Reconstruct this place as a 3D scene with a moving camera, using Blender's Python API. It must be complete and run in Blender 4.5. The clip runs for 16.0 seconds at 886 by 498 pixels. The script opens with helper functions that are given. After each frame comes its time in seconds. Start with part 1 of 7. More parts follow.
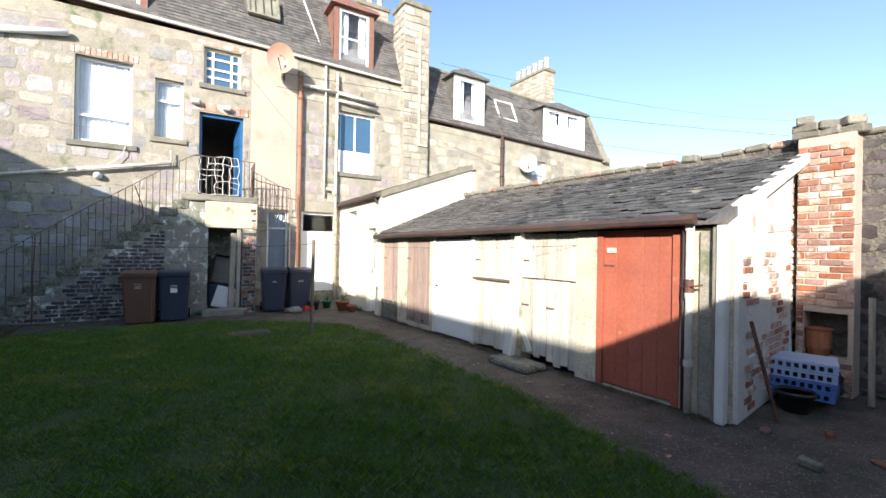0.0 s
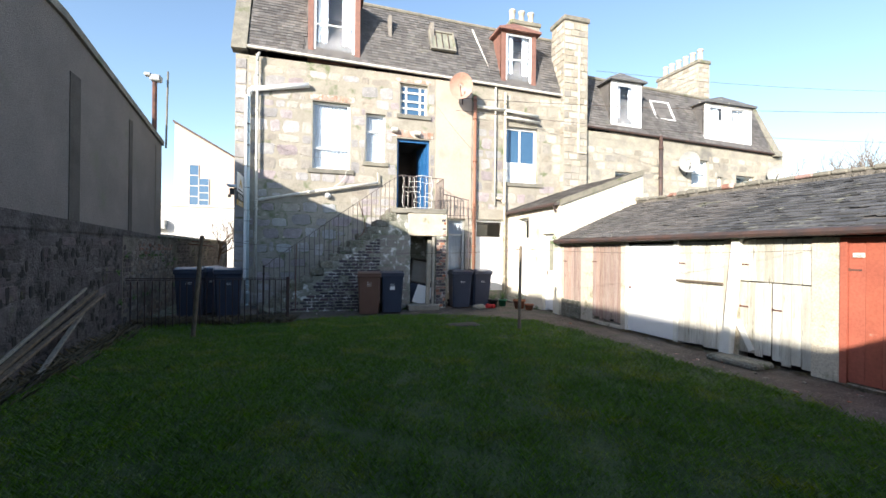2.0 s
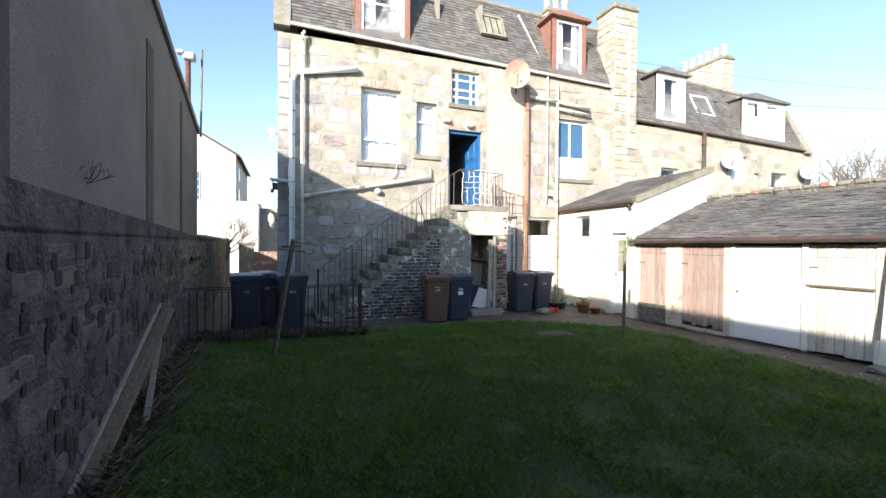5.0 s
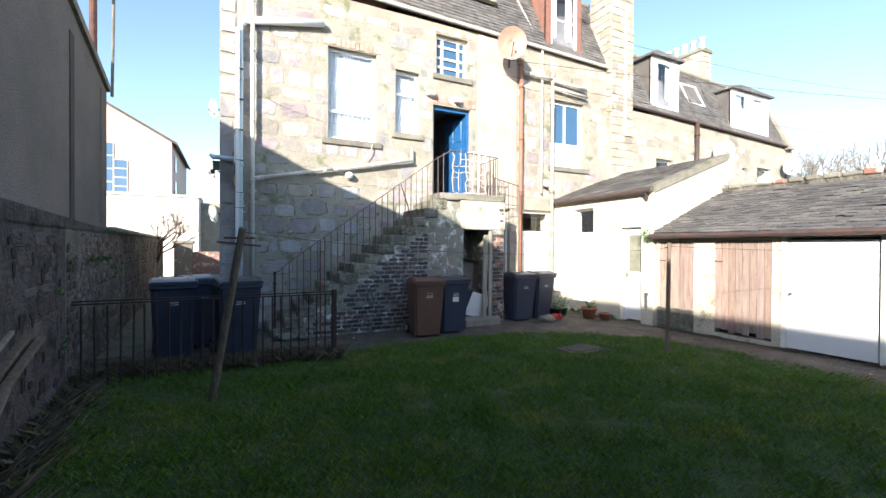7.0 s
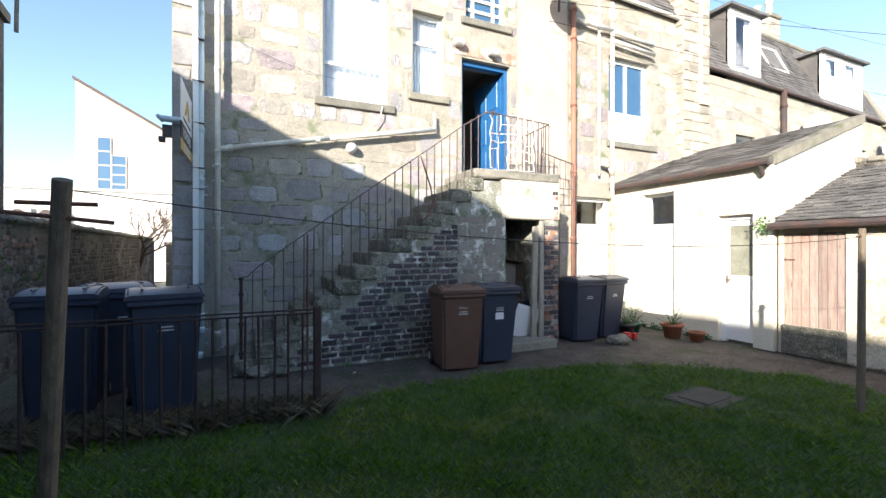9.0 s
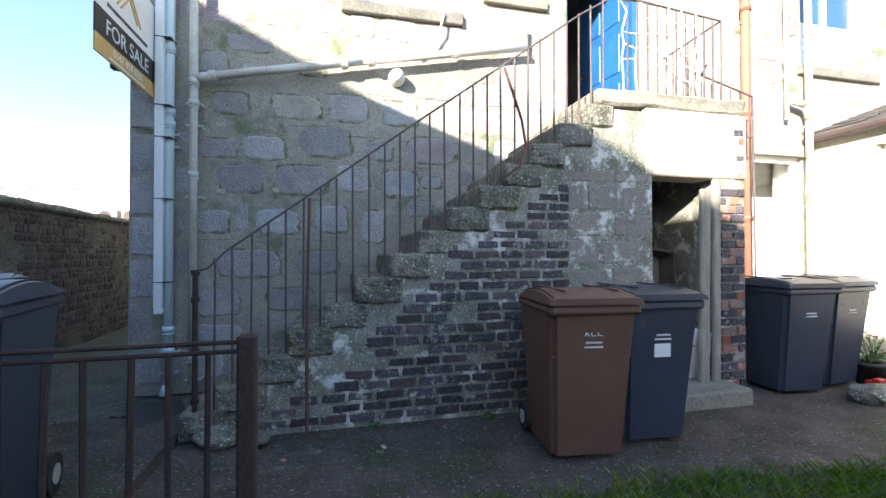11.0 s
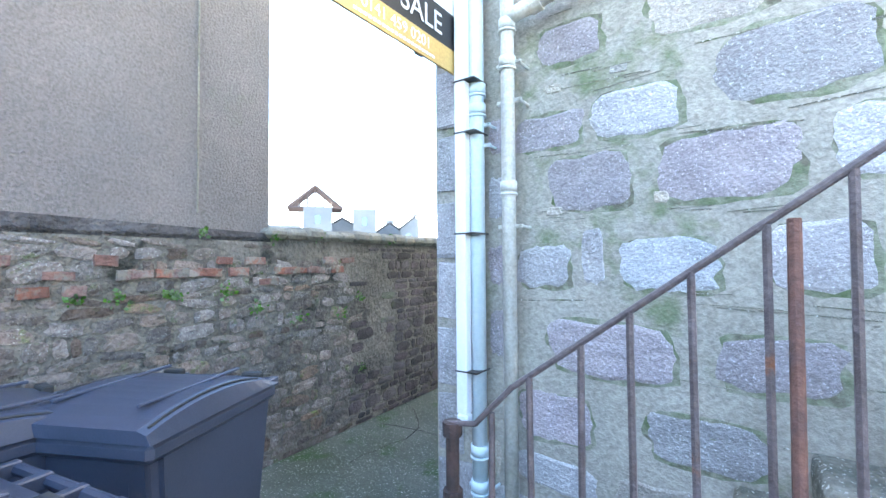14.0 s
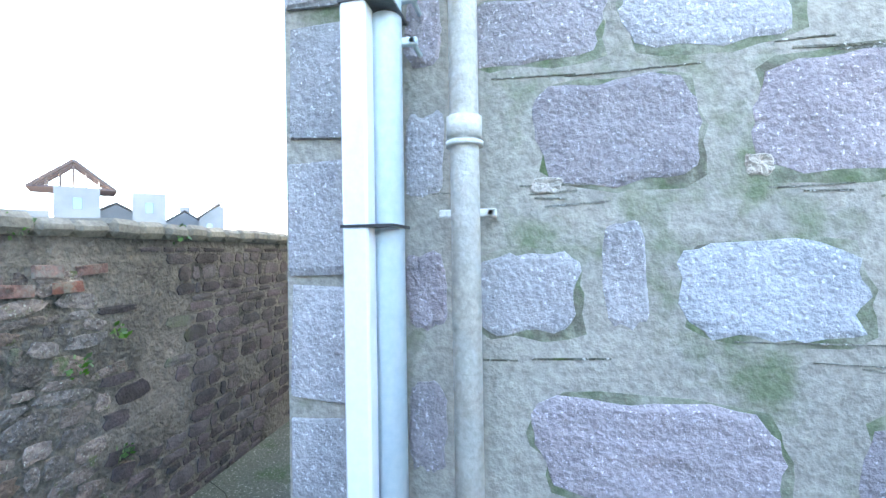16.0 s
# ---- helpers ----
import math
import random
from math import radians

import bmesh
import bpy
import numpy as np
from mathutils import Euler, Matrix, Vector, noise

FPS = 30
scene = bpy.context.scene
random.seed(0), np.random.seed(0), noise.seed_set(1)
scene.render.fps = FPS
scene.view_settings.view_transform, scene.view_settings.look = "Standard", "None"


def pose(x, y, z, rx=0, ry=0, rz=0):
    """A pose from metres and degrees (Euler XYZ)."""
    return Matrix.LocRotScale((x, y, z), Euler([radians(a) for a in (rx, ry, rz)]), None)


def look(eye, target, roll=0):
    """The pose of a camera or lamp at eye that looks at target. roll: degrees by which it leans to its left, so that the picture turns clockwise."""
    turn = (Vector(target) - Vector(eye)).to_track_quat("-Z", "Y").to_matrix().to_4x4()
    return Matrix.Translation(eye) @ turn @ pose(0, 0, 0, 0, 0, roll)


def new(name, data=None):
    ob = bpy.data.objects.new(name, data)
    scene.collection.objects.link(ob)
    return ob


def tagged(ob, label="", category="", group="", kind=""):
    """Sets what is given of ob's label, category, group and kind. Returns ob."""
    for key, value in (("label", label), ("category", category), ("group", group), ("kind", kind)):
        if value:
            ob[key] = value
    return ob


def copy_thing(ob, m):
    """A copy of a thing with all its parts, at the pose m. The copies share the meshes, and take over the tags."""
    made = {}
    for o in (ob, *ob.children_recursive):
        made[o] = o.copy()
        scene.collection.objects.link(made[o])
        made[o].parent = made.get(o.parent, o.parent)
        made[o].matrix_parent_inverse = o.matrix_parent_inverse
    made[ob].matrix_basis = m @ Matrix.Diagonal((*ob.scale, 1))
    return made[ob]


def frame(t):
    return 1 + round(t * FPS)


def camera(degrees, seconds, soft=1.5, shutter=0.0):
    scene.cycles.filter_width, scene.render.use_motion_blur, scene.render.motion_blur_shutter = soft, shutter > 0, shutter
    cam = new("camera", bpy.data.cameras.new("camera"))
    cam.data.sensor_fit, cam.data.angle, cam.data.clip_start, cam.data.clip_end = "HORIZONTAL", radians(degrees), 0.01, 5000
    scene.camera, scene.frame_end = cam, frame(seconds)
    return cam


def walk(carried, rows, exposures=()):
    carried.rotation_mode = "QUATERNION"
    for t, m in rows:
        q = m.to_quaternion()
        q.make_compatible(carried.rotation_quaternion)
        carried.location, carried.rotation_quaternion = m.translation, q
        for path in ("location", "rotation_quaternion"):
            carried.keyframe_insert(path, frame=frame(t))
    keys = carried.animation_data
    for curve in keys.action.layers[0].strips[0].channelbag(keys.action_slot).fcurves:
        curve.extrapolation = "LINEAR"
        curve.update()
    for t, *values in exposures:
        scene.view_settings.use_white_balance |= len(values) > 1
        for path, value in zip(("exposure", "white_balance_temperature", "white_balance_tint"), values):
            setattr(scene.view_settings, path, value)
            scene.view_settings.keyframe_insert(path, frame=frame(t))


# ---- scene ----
cam = camera(92.0, 16.0)
PATH = [
    (0, (0.938, -0.723, 1.661), (1.972, 0.989, 1.664), 1.0),
    (0.5, (0.404, -0.813, 1.698), (1.352, 0.948, 1.702), 0.8),
    (1, (-0.148, -0.936, 1.702), (0.629, 0.907, 1.704), 0.6),
    (1.5, (-0.695, -0.967, 1.678), (-0.051, 0.927, 1.679), 0.6),
    (2, (-1.212, -0.993, 1.705), (-0.639, 0.923, 1.708), 0.6),
    (2.5, (-1.693, -0.94, 1.727), (-1.141, 0.982, 1.727), 0.5),
    (3, (-2.075, -0.764, 1.737), (-1.535, 1.162, 1.735), 0.5),
    (3.2, (-2.238, -0.692, 1.742), (-1.698, 1.234, 1.739), 0.4),
    (5.3, (-3.303, 0.892, 1.854), (-2.552, 2.745, 1.827), 0.3),
    (5.5, (-3.32, 1.052, 1.842), (-2.528, 2.889, 1.814), 0.2),
    (6, (-3.357, 1.596, 1.815), (-2.497, 3.402, 1.791), 0.4),
    (6.5, (-3.36, 2.16, 1.802), (-2.482, 3.956, 1.777), 0.3),
    (7, (-3.233, 2.762, 1.734), (-2.342, 4.552, 1.718), 0.3),
    (7.5, (-3.059, 3.35, 1.689), (-2.163, 5.138, 1.681), 0.4),
    (8, (-2.843, 3.937, 1.664), (-1.95, 5.727, 1.663), 0.2),
    (8.5, (-2.627, 4.521, 1.661), (-1.748, 6.318, 1.656), 0.3),
    (8.7, (-2.536, 4.75, 1.643), (-1.679, 6.557, 1.639), 0.2),
    (10.8, (-1.494, 7.389, 1.365), (-0.978, 9.321, 1.389), -0.1),
    (11, (-1.453, 7.612, 1.353), (-0.987, 9.556, 1.379), -0.1),
    (11.5, (-1.348, 8.185, 1.435), (-1.091, 10.168, 1.451), -0.1),
    (12, (-1.229, 8.609, 1.564), (-1.222, 10.608, 1.591), -0.2),
    (12.5, (-1.245, 8.962, 1.593), (-1.638, 10.923, 1.632), -0.2),
    (13, (-1.351, 9.346, 1.637), (-2.089, 11.204, 1.687), -0.3),
    (13.5, (-1.517, 9.722, 1.654), (-2.529, 11.446, 1.719), -0.2),
    (14, (-1.756, 10.061, 1.722), (-2.929, 11.68, 1.78), -0.4),
    (14.5, (-2.074, 10.355, 1.768), (-3.258, 11.966, 1.822), -0.4),
    (15, (-2.323, 10.62, 1.786), (-3.467, 12.262, 1.838), -0.6),
    (15.5, (-2.515, 10.845, 1.8), (-3.43, 12.624, 1.84), -0.8),
    (16, (-2.66, 11.07, 1.81), (-3.074, 13.026, 1.825), -0.9),
]
EXPOSURES = [(0.0, 0.95), (3.0, 1.1), (5.5, 1.2), (7.0, 1.25), (8.5, 1.25), (11.0, 1.8), (12.0, 2.8), (12.5, 3.05), (13.5, 3.6), (14.5, 3.95), (16.0, 3.85)]
walk(cam, [(t, look(eye, target, roll)) for t, eye, target, roll in PATH], EXPOSURES)

# ---- light ----
SUN_WAY = Vector((1.0, 0.98, -0.52)).normalized()
world = bpy.data.worlds.new("world")
scene.world = world
world.use_nodes = True
wn = world.node_tree.nodes
sky = wn.new("ShaderNodeTexSky")
sky.sky_type = "NISHITA"
sky.sun_disc = False
sky.sun_elevation = math.asin(-SUN_WAY.z)
sky.sun_rotation = math.atan2(-SUN_WAY.x, -SUN_WAY.y)
sky.air_density, sky.dust_density, sky.ozone_density = 1.0, 0.6, 1.6
world.node_tree.links.new(sky.outputs[0], wn["Background"].inputs[0])
wn["Background"].inputs[1].default_value = 0.15
sun = new("sun", bpy.data.lights.new("sun", "SUN"))
sun.data.energy, sun.data.angle, sun.data.color = 5.0, radians(0.5), (1.0, 0.93, 0.82)
sun.matrix_world = look((0, 0, 20), Vector((0, 0, 20)) + SUN_WAY)


# ---- materials ----
def mat(name, c1, c2=None, scale=3.0, rough=0.85, bump=0.3, fine=60.0, metal=0.0, rand=0.0, island=0.0, stain=None, stain_at=0.58, stain_scale=1.2, speck=None, spec=0.5, grain=(1, 1, 1), dist=0.01):
    m = bpy.data.materials.new(name)
    m.use_nodes = True
    nt = m.node_tree
    n, l = nt.nodes, nt.links
    b = n["Principled BSDF"]
    b.inputs["Roughness"].default_value = rough
    b.inputs["Metallic"].default_value = metal
    b.inputs["Specular IOR Level"].default_value = spec
    geo = n.new("ShaderNodeNewGeometry")
    mp = n.new("ShaderNodeMapping")
    mp.inputs["Scale"].default_value = grain
    l.new(geo.outputs["Position"], mp.inputs["Vector"])

    def noise_tex(s, detail=5.0, rough_=0.6):
        t = n.new("ShaderNodeTexNoise")
        t.inputs["Scale"].default_value = s
        t.inputs["Detail"].default_value = detail
        t.inputs["Roughness"].default_value = rough_
        l.new(mp.outputs[0], t.inputs["Vector"])
        return t.outputs["Fac"]

    def mixc(fac, a, c, kind="MIX"):
        x = n.new("ShaderNodeMix")
        x.data_type = "RGBA"
        x.blend_type = kind
        for sock, v in ((x.inputs[0], fac), (x.inputs[6], a), (x.inputs[7], c)):
            if isinstance(v, bpy.types.NodeSocket):
                l.new(v, sock)
            elif isinstance(v, tuple):
                sock.default_value = (*v, 1)
            else:
                sock.default_value = v
        return x.outputs[2]

    def ramp(v, lo, hi):
        x = n.new("ShaderNodeMapRange")
        x.inputs[1].default_value, x.inputs[2].default_value = lo, hi
        l.new(v, x.inputs[0])
        return x.outputs[0]

    c2 = c2 or tuple(v * 0.75 for v in c1)
    big = noise_tex(scale)
    col = mixc(ramp(big, 0.35, 0.65), c1, c2)
    small = noise_tex(fine, 3.0)
    col = mixc(0.35 if bump < 0.45 else 0.62, col, mixc(ramp(small, 0.3, 0.7), (0.35, 0.35, 0.35), (0.72, 0.72, 0.72)), "OVERLAY")
    if stain:
        col = mixc(ramp(noise_tex(stain_scale, 7.0, 0.65), stain_at, stain_at + 0.1), col, stain)
    if speck:
        col = mixc(ramp(noise_tex(fine * 1.6, 2.0), 0.62, 0.68), col, speck)
    if rand or island:
        src = n.new("ShaderNodeObjectInfo").outputs["Random"] if rand else geo.outputs["Random Per Island"]
        hsv = n.new("ShaderNodeHueSaturation")
        amt = rand or island
        mr = n.new("ShaderNodeMapRange")
        mr.inputs[3].default_value, mr.inputs[4].default_value = 1 - amt, 1 + amt
        l.new(src, mr.inputs[0])
        l.new(mr.outputs[0], hsv.inputs["Value"])
        wnz = n.new("ShaderNodeTexWhiteNoise")
        wnz.noise_dimensions = "1D"
        l.new(src, wnz.inputs["W"])
        mr2 = n.new("ShaderNodeMapRange")
        mr2.inputs[3].default_value, mr2.inputs[4].default_value = 1 - amt, 1 + amt
        l.new(wnz.outputs["Value"], mr2.inputs[0])
        l.new(mr2.outputs[0], hsv.inputs["Saturation"])
        l.new(col, hsv.inputs["Color"])
        col = hsv.outputs[0]
    l.new(col, b.inputs["Base Color"])
    if bump:
        add = n.new("ShaderNodeMath")
        add.operation = "MULTIPLY_ADD"
        add.inputs[1].default_value = 2.5
        l.new(big, add.inputs[0])
        l.new(small, add.inputs[2])
        bp = n.new("ShaderNodeBump")
        bp.inputs["Strength"].default_value = bump
        bp.inputs["Distance"].default_value = dist
        l.new(add.outputs[0], bp.inputs["Height"])
        l.new(bp.outputs[0], b.inputs["Normal"])
    return m


def mat_glass(name, tint=(0.9, 0.95, 1.0)):
    m = bpy.data.materials.new(name)
    m.use_nodes = True
    b = m.node_tree.nodes["Principled BSDF"]
    b.inputs["Base Color"].default_value = (*tint, 1)
    b.inputs["Transmission Weight"].default_value = 1.0
    b.inputs["Roughness"].default_value = 0.02
    b.inputs["IOR"].default_value = 1.5
    return m


MORTAR = mat("lime_mortar", (0.37, 0.338, 0.285), (0.29, 0.266, 0.222), 2.4, 0.95, 0.55, 46, stain=(0.16, 0.185, 0.105), stain_at=0.57, stain_scale=1.9, dist=0.02)
GRANITE = mat("granite_stone", (0.39, 0.37, 0.365), (0.285, 0.27, 0.27), 5, 0.85, 0.8, 60, dist=0.018, rand=0.24, speck=(0.66, 0.66, 0.68))
GRANITE_WARM = mat("warm_granite_stone", (0.42, 0.375, 0.32), (0.32, 0.285, 0.25), 5, 0.85, 0.8, 60, dist=0.018, rand=0.25, speck=(0.58, 0.55, 0.5))
GRANITE_ISL = mat("granite_walling", (0.4, 0.365, 0.31), (0.31, 0.28, 0.24), 4, 0.9, 0.6, 50, island=0.28, speck=(0.55, 0.53, 0.5))
PURPLE = mat("purple_granite_stone", (0.36, 0.31, 0.315), (0.26, 0.225, 0.23), 5, 0.85, 0.8, 60, dist=0.018, rand=0.2, speck=(0.6, 0.55, 0.6))
BLUEST = mat("blue_grey_granite", (0.41, 0.41, 0.42), (0.325, 0.33, 0.34), 5, 0.85, 0.8, 60, dist=0.018, rand=0.15, speck=(0.62, 0.65, 0.7))
FARWALL = mat("far_granite_wall", (0.4, 0.37, 0.3), (0.3, 0.28, 0.24), 2.5, 0.9, 0.4, 20, stain=(0.2, 0.19, 0.17), stain_scale=0.6)
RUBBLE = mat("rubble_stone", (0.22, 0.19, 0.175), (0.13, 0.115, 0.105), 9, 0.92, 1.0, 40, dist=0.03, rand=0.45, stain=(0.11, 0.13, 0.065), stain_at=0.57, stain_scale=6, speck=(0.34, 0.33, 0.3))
# Darkened tone: shade of the lawn-side wall is put into the colour.
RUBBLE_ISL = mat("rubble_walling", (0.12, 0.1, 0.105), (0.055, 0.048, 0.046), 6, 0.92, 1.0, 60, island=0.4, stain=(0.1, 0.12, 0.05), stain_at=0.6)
BROWNRUBBLE = mat("brown_rubble_stone", (0.21, 0.165, 0.14), (0.13, 0.105, 0.09), 9, 0.92, 1.0, 40, dist=0.03, rand=0.4, stain=(0.12, 0.14, 0.07), stain_at=0.56, stain_scale=7)
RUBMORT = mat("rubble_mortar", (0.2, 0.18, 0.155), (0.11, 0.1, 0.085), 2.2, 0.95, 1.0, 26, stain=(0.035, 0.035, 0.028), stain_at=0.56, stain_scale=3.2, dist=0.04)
REDBRICK = mat("red_brick", (0.34, 0.17, 0.125), (0.25, 0.12, 0.09), 8, 0.9, 0.8, 60, rand=0.3, stain=(0.6, 0.5, 0.43), stain_at=0.54, stain_scale=4)
OLDBRICK = mat("weathered_purple_brick", (0.12, 0.085, 0.09), (0.08, 0.065, 0.072), 7, 0.9, 1.0, 60, rand=0.4, stain=(0.4, 0.39, 0.36), stain_at=0.58, stain_scale=8)
DARKBRICK = mat("weathered_dark_brick", (0.085, 0.065, 0.075), (0.055, 0.05, 0.062), 7, 0.9, 1.0, 60, rand=0.45, stain=(0.5, 0.49, 0.46), stain_at=0.6, stain_scale=8, speck=(0.5, 0.49, 0.46))
STAIRMORT = mat("stair_mortar", (0.29, 0.28, 0.24), (0.15, 0.155, 0.11), 3.5, 0.95, 0.9, 40, stain=(0.68, 0.67, 0.64), stain_at=0.54, stain_scale=6, speck=(0.7, 0.69, 0.66))
STEPST = mat("mossy_step_stone", (0.24, 0.225, 0.18), (0.11, 0.11, 0.085), 7, 0.95, 1.0, 34, rand=0.15, stain=(0.08, 0.11, 0.035), stain_scale=4, speck=(0.6, 0.59, 0.54), dist=0.03)
TREAD = mat("worn_tread", (0.3, 0.26, 0.22), (0.22, 0.19, 0.16), 5, 0.9, 0.5, 50, stain=(0.13, 0.14, 0.06), stain_scale=5)
BLOCK = mat("grey_block", (0.27, 0.235, 0.205), (0.2, 0.18, 0.155), 6, 0.95, 0.7, 60, rand=0.12, stain=(0.62, 0.61, 0.58), stain_at=0.57, stain_scale=6, speck=(0.5, 0.49, 0.46))
HARL = mat("grey_harling", (0.215, 0.19, 0.18), (0.165, 0.148, 0.14), 0.8, 0.97, 1.0, 55, stain=(0.17, 0.17, 0.13), stain_scale=0.7, dist=0.02)
HARLDARK = mat("dark_harling_band", (0.06, 0.055, 0.05), (0.09, 0.082, 0.075), 2, 0.97, 0.8, 55)
COPE = mat("stone_coping", (0.26, 0.24, 0.2), (0.18, 0.17, 0.14), 4, 0.95, 0.8, 40, rand=0.15, stain=(0.12, 0.14, 0.06))
SLATE = mat("slate", (0.115, 0.115, 0.118), (0.06, 0.06, 0.066), 3, 0.8, 0.8, 40, rand=0.4, stain=(0.26, 0.26, 0.22), stain_at=0.58, stain_scale=3)
SLATE_ISL = mat("slate_roofing", (0.15, 0.14, 0.135), (0.1, 0.095, 0.095), 1.5, 0.8, 0.6, 30, island=0.28, stain=(0.2, 0.2, 0.16), stain_at=0.62)
RENDER = mat("pink_cement_render", (0.52, 0.43, 0.355), (0.45, 0.37, 0.31), 1.2, 0.95, 0.4, 40, stain=(0.38, 0.33, 0.27), stain_scale=0.8)
CREAM = mat("cream_painted_render", (0.72, 0.67, 0.56), (0.64, 0.59, 0.48), 1.1, 0.9, 0.4, 35, stain=(0.4, 0.38, 0.3), stain_scale=1.2, stain_at=0.6)
SHEDREND = mat("stained_shed_render", (0.58, 0.52, 0.42), (0.46, 0.41, 0.33), 3, 0.93, 0.7, 40, stain=(0.22, 0.21, 0.13), stain_at=0.57, stain_scale=2.2)
WHITEWASH = mat("flaking_whitewash", (0.75, 0.72, 0.67), (0.66, 0.62, 0.56), 2, 0.9, 0.5, 30, stain=(0.45, 0.25, 0.18), stain_at=0.6, stain_scale=2.2)
UPVC = mat("white_upvc", (0.8, 0.8, 0.8), (0.76, 0.77, 0.78), 1.5, 0.35, 0.0)
WHITEP = mat("white_paint", (0.78, 0.77, 0.73), (0.68, 0.66, 0.6), 4, 0.6, 0.2, 40, stain=(0.5, 0.47, 0.38), stain_at=0.66, stain_scale=4)
SIENNA = mat("red_brown_painted_wood", (0.26, 0.13, 0.1), (0.2, 0.1, 0.08), 6, 0.65, 0.2, 40)
BLUEP = mat("blue_gloss_paint", (0.025, 0.13, 0.32), (0.02, 0.1, 0.26), 4, 0.35, 0.1, 30)
REDDOOR = mat("orange_red_door_paint", (0.4, 0.115, 0.07), (0.34, 0.095, 0.06), 2.2, 0.75, 0.3, 30, rand=0.02, stain=(0.55, 0.27, 0.2), stain_at=0.64, stain_scale=4)
PALEPLANK = mat("peeling_cream_planks", (0.62, 0.6, 0.53), (0.5, 0.47, 0.4), 2.5, 0.9, 0.7, 50, rand=0.2, stain=(0.17, 0.15, 0.1), stain_at=0.6, stain_scale=3, grain=(8, 8, 0.6))
MAROON = mat("faded_maroon_planks", (0.3, 0.2, 0.175), (0.4, 0.32, 0.27), 3, 0.92, 0.7, 50, rand=0.15, stain=(0.18, 0.12, 0.09), stain_at=0.6, stain_scale=3, grain=(6, 6, 0.7))
GREYWOOD = mat("weathered_grey_wood", (0.22, 0.17, 0.12), (0.13, 0.1, 0.07), 4, 0.9, 0.8, 60, rand=0.2, grain=(5, 5, 0.8))
BARNWOOD = mat("rough_pale_timber", (0.33, 0.3, 0.25), (0.22, 0.2, 0.16), 4, 0.9, 0.8, 60, rand=0.2, grain=(5, 5, 0.8))
RUST = mat("rusty_iron", (0.17, 0.075, 0.05), (0.09, 0.05, 0.045), 9, 0.85, 0.6, 70)
RAILIRON = mat("worn_painted_iron", (0.13, 0.1, 0.1), (0.08, 0.06, 0.06), 12, 0.6, 0.5, 80, stain=(0.2, 0.08, 0.04), stain_at=0.6, stain_scale=9)
CASTPIPE = mat("peeling_cast_iron_pipe", (0.66, 0.65, 0.6), (0.54, 0.51, 0.45), 5, 0.7, 0.5, 60, stain=(0.35, 0.22, 0.14), stain_at=0.66, stain_scale=8)
REDPIPE = mat("red_oxide_pipe", (0.35, 0.16, 0.1), (0.27, 0.13, 0.09), 5, 0.7, 0.4, 60)
DARKGUT = mat("dark_iron_gutter", (0.05, 0.04, 0.04), (0.09, 0.05, 0.04), 5, 0.6, 0.4, 50)
PVCBLUE = mat("pale_blue_grey_pvc", (0.62, 0.72, 0.76), (0.57, 0.67, 0.71), 3, 0.45, 0.1, 40)
BINBLUE = mat("dark_blue_grey_bin_plastic", (0.042, 0.052, 0.082), (0.034, 0.042, 0.066), 2.5, 0.36, 0.12, 160, stain=(0.09, 0.09, 0.09), stain_at=0.68, stain_scale=7)
BINBROWN = mat("brown_bin_plastic", (0.16, 0.085, 0.06), (0.13, 0.07, 0.05), 2.5, 0.5, 0.12, 160, stain=(0.19, 0.12, 0.09), stain_at=0.66, stain_scale=6)
RUBBER = mat("black_rubber", (0.02, 0.02, 0.02), (0.03, 0.03, 0.03), 4, 0.8, 0.2)
TERRA = mat("terracotta", (0.42, 0.16, 0.08), (0.34, 0.13, 0.07), 5, 0.85, 0.3)
BLACKPL = mat("black_plastic", (0.02, 0.02, 0.022), (0.03, 0.03, 0.03), 5, 0.45, 0.2, spec=0.6)
GRASS = mat("grass_blade", (0.085, 0.16, 0.028), (0.12, 0.2, 0.036), 0.5, 0.8, 0.0, island=0.45, spec=0.15, stain=(0.19, 0.23, 0.05), stain_at=0.52, stain_scale=1.1)
LAWN = mat("lawn_soil", (0.035, 0.055, 0.016), (0.05, 0.075, 0.02), 1.5, 0.98, 0.8, 30, stain=(0.05, 0.042, 0.025), stain_at=0.58, dist=0.03)
DEADGRASS = mat("dry_grass", (0.17, 0.135, 0.085), (0.075, 0.065, 0.038), 3, 0.9, 0.0, island=0.4)
CONCRETE = mat("damp_concrete_path", (0.108, 0.087, 0.073), (0.05, 0.04, 0.033), 2.6, 0.85, 0.9, 34, stain=(0.05, 0.068, 0.024), stain_at=0.56, stain_scale=1.3, speck=(0.28, 0.26, 0.23), dist=0.03)
ALLEY = mat("mossy_alley_concrete", (0.105, 0.11, 0.088), (0.065, 0.075, 0.05), 1.4, 0.9, 0.8, 40, stain=(0.035, 0.07, 0.018), stain_at=0.53, stain_scale=1.5, speck=(0.4, 0.4, 0.36), dist=0.02)
JOINTMOSS = mat("mossy_joint_mortar", (0.3, 0.29, 0.23), (0.1, 0.13, 0.06), 7, 0.95, 0.7, 50, stain=(0.13, 0.12, 0.085), stain_at=0.52, stain_scale=9)
WASHBRICK = mat("limewashed_brick", (0.5, 0.36, 0.3), (0.4, 0.25, 0.19), 6, 0.9, 0.7, 50, rand=0.2, stain=(0.68, 0.62, 0.56), stain_at=0.5, stain_scale=5)
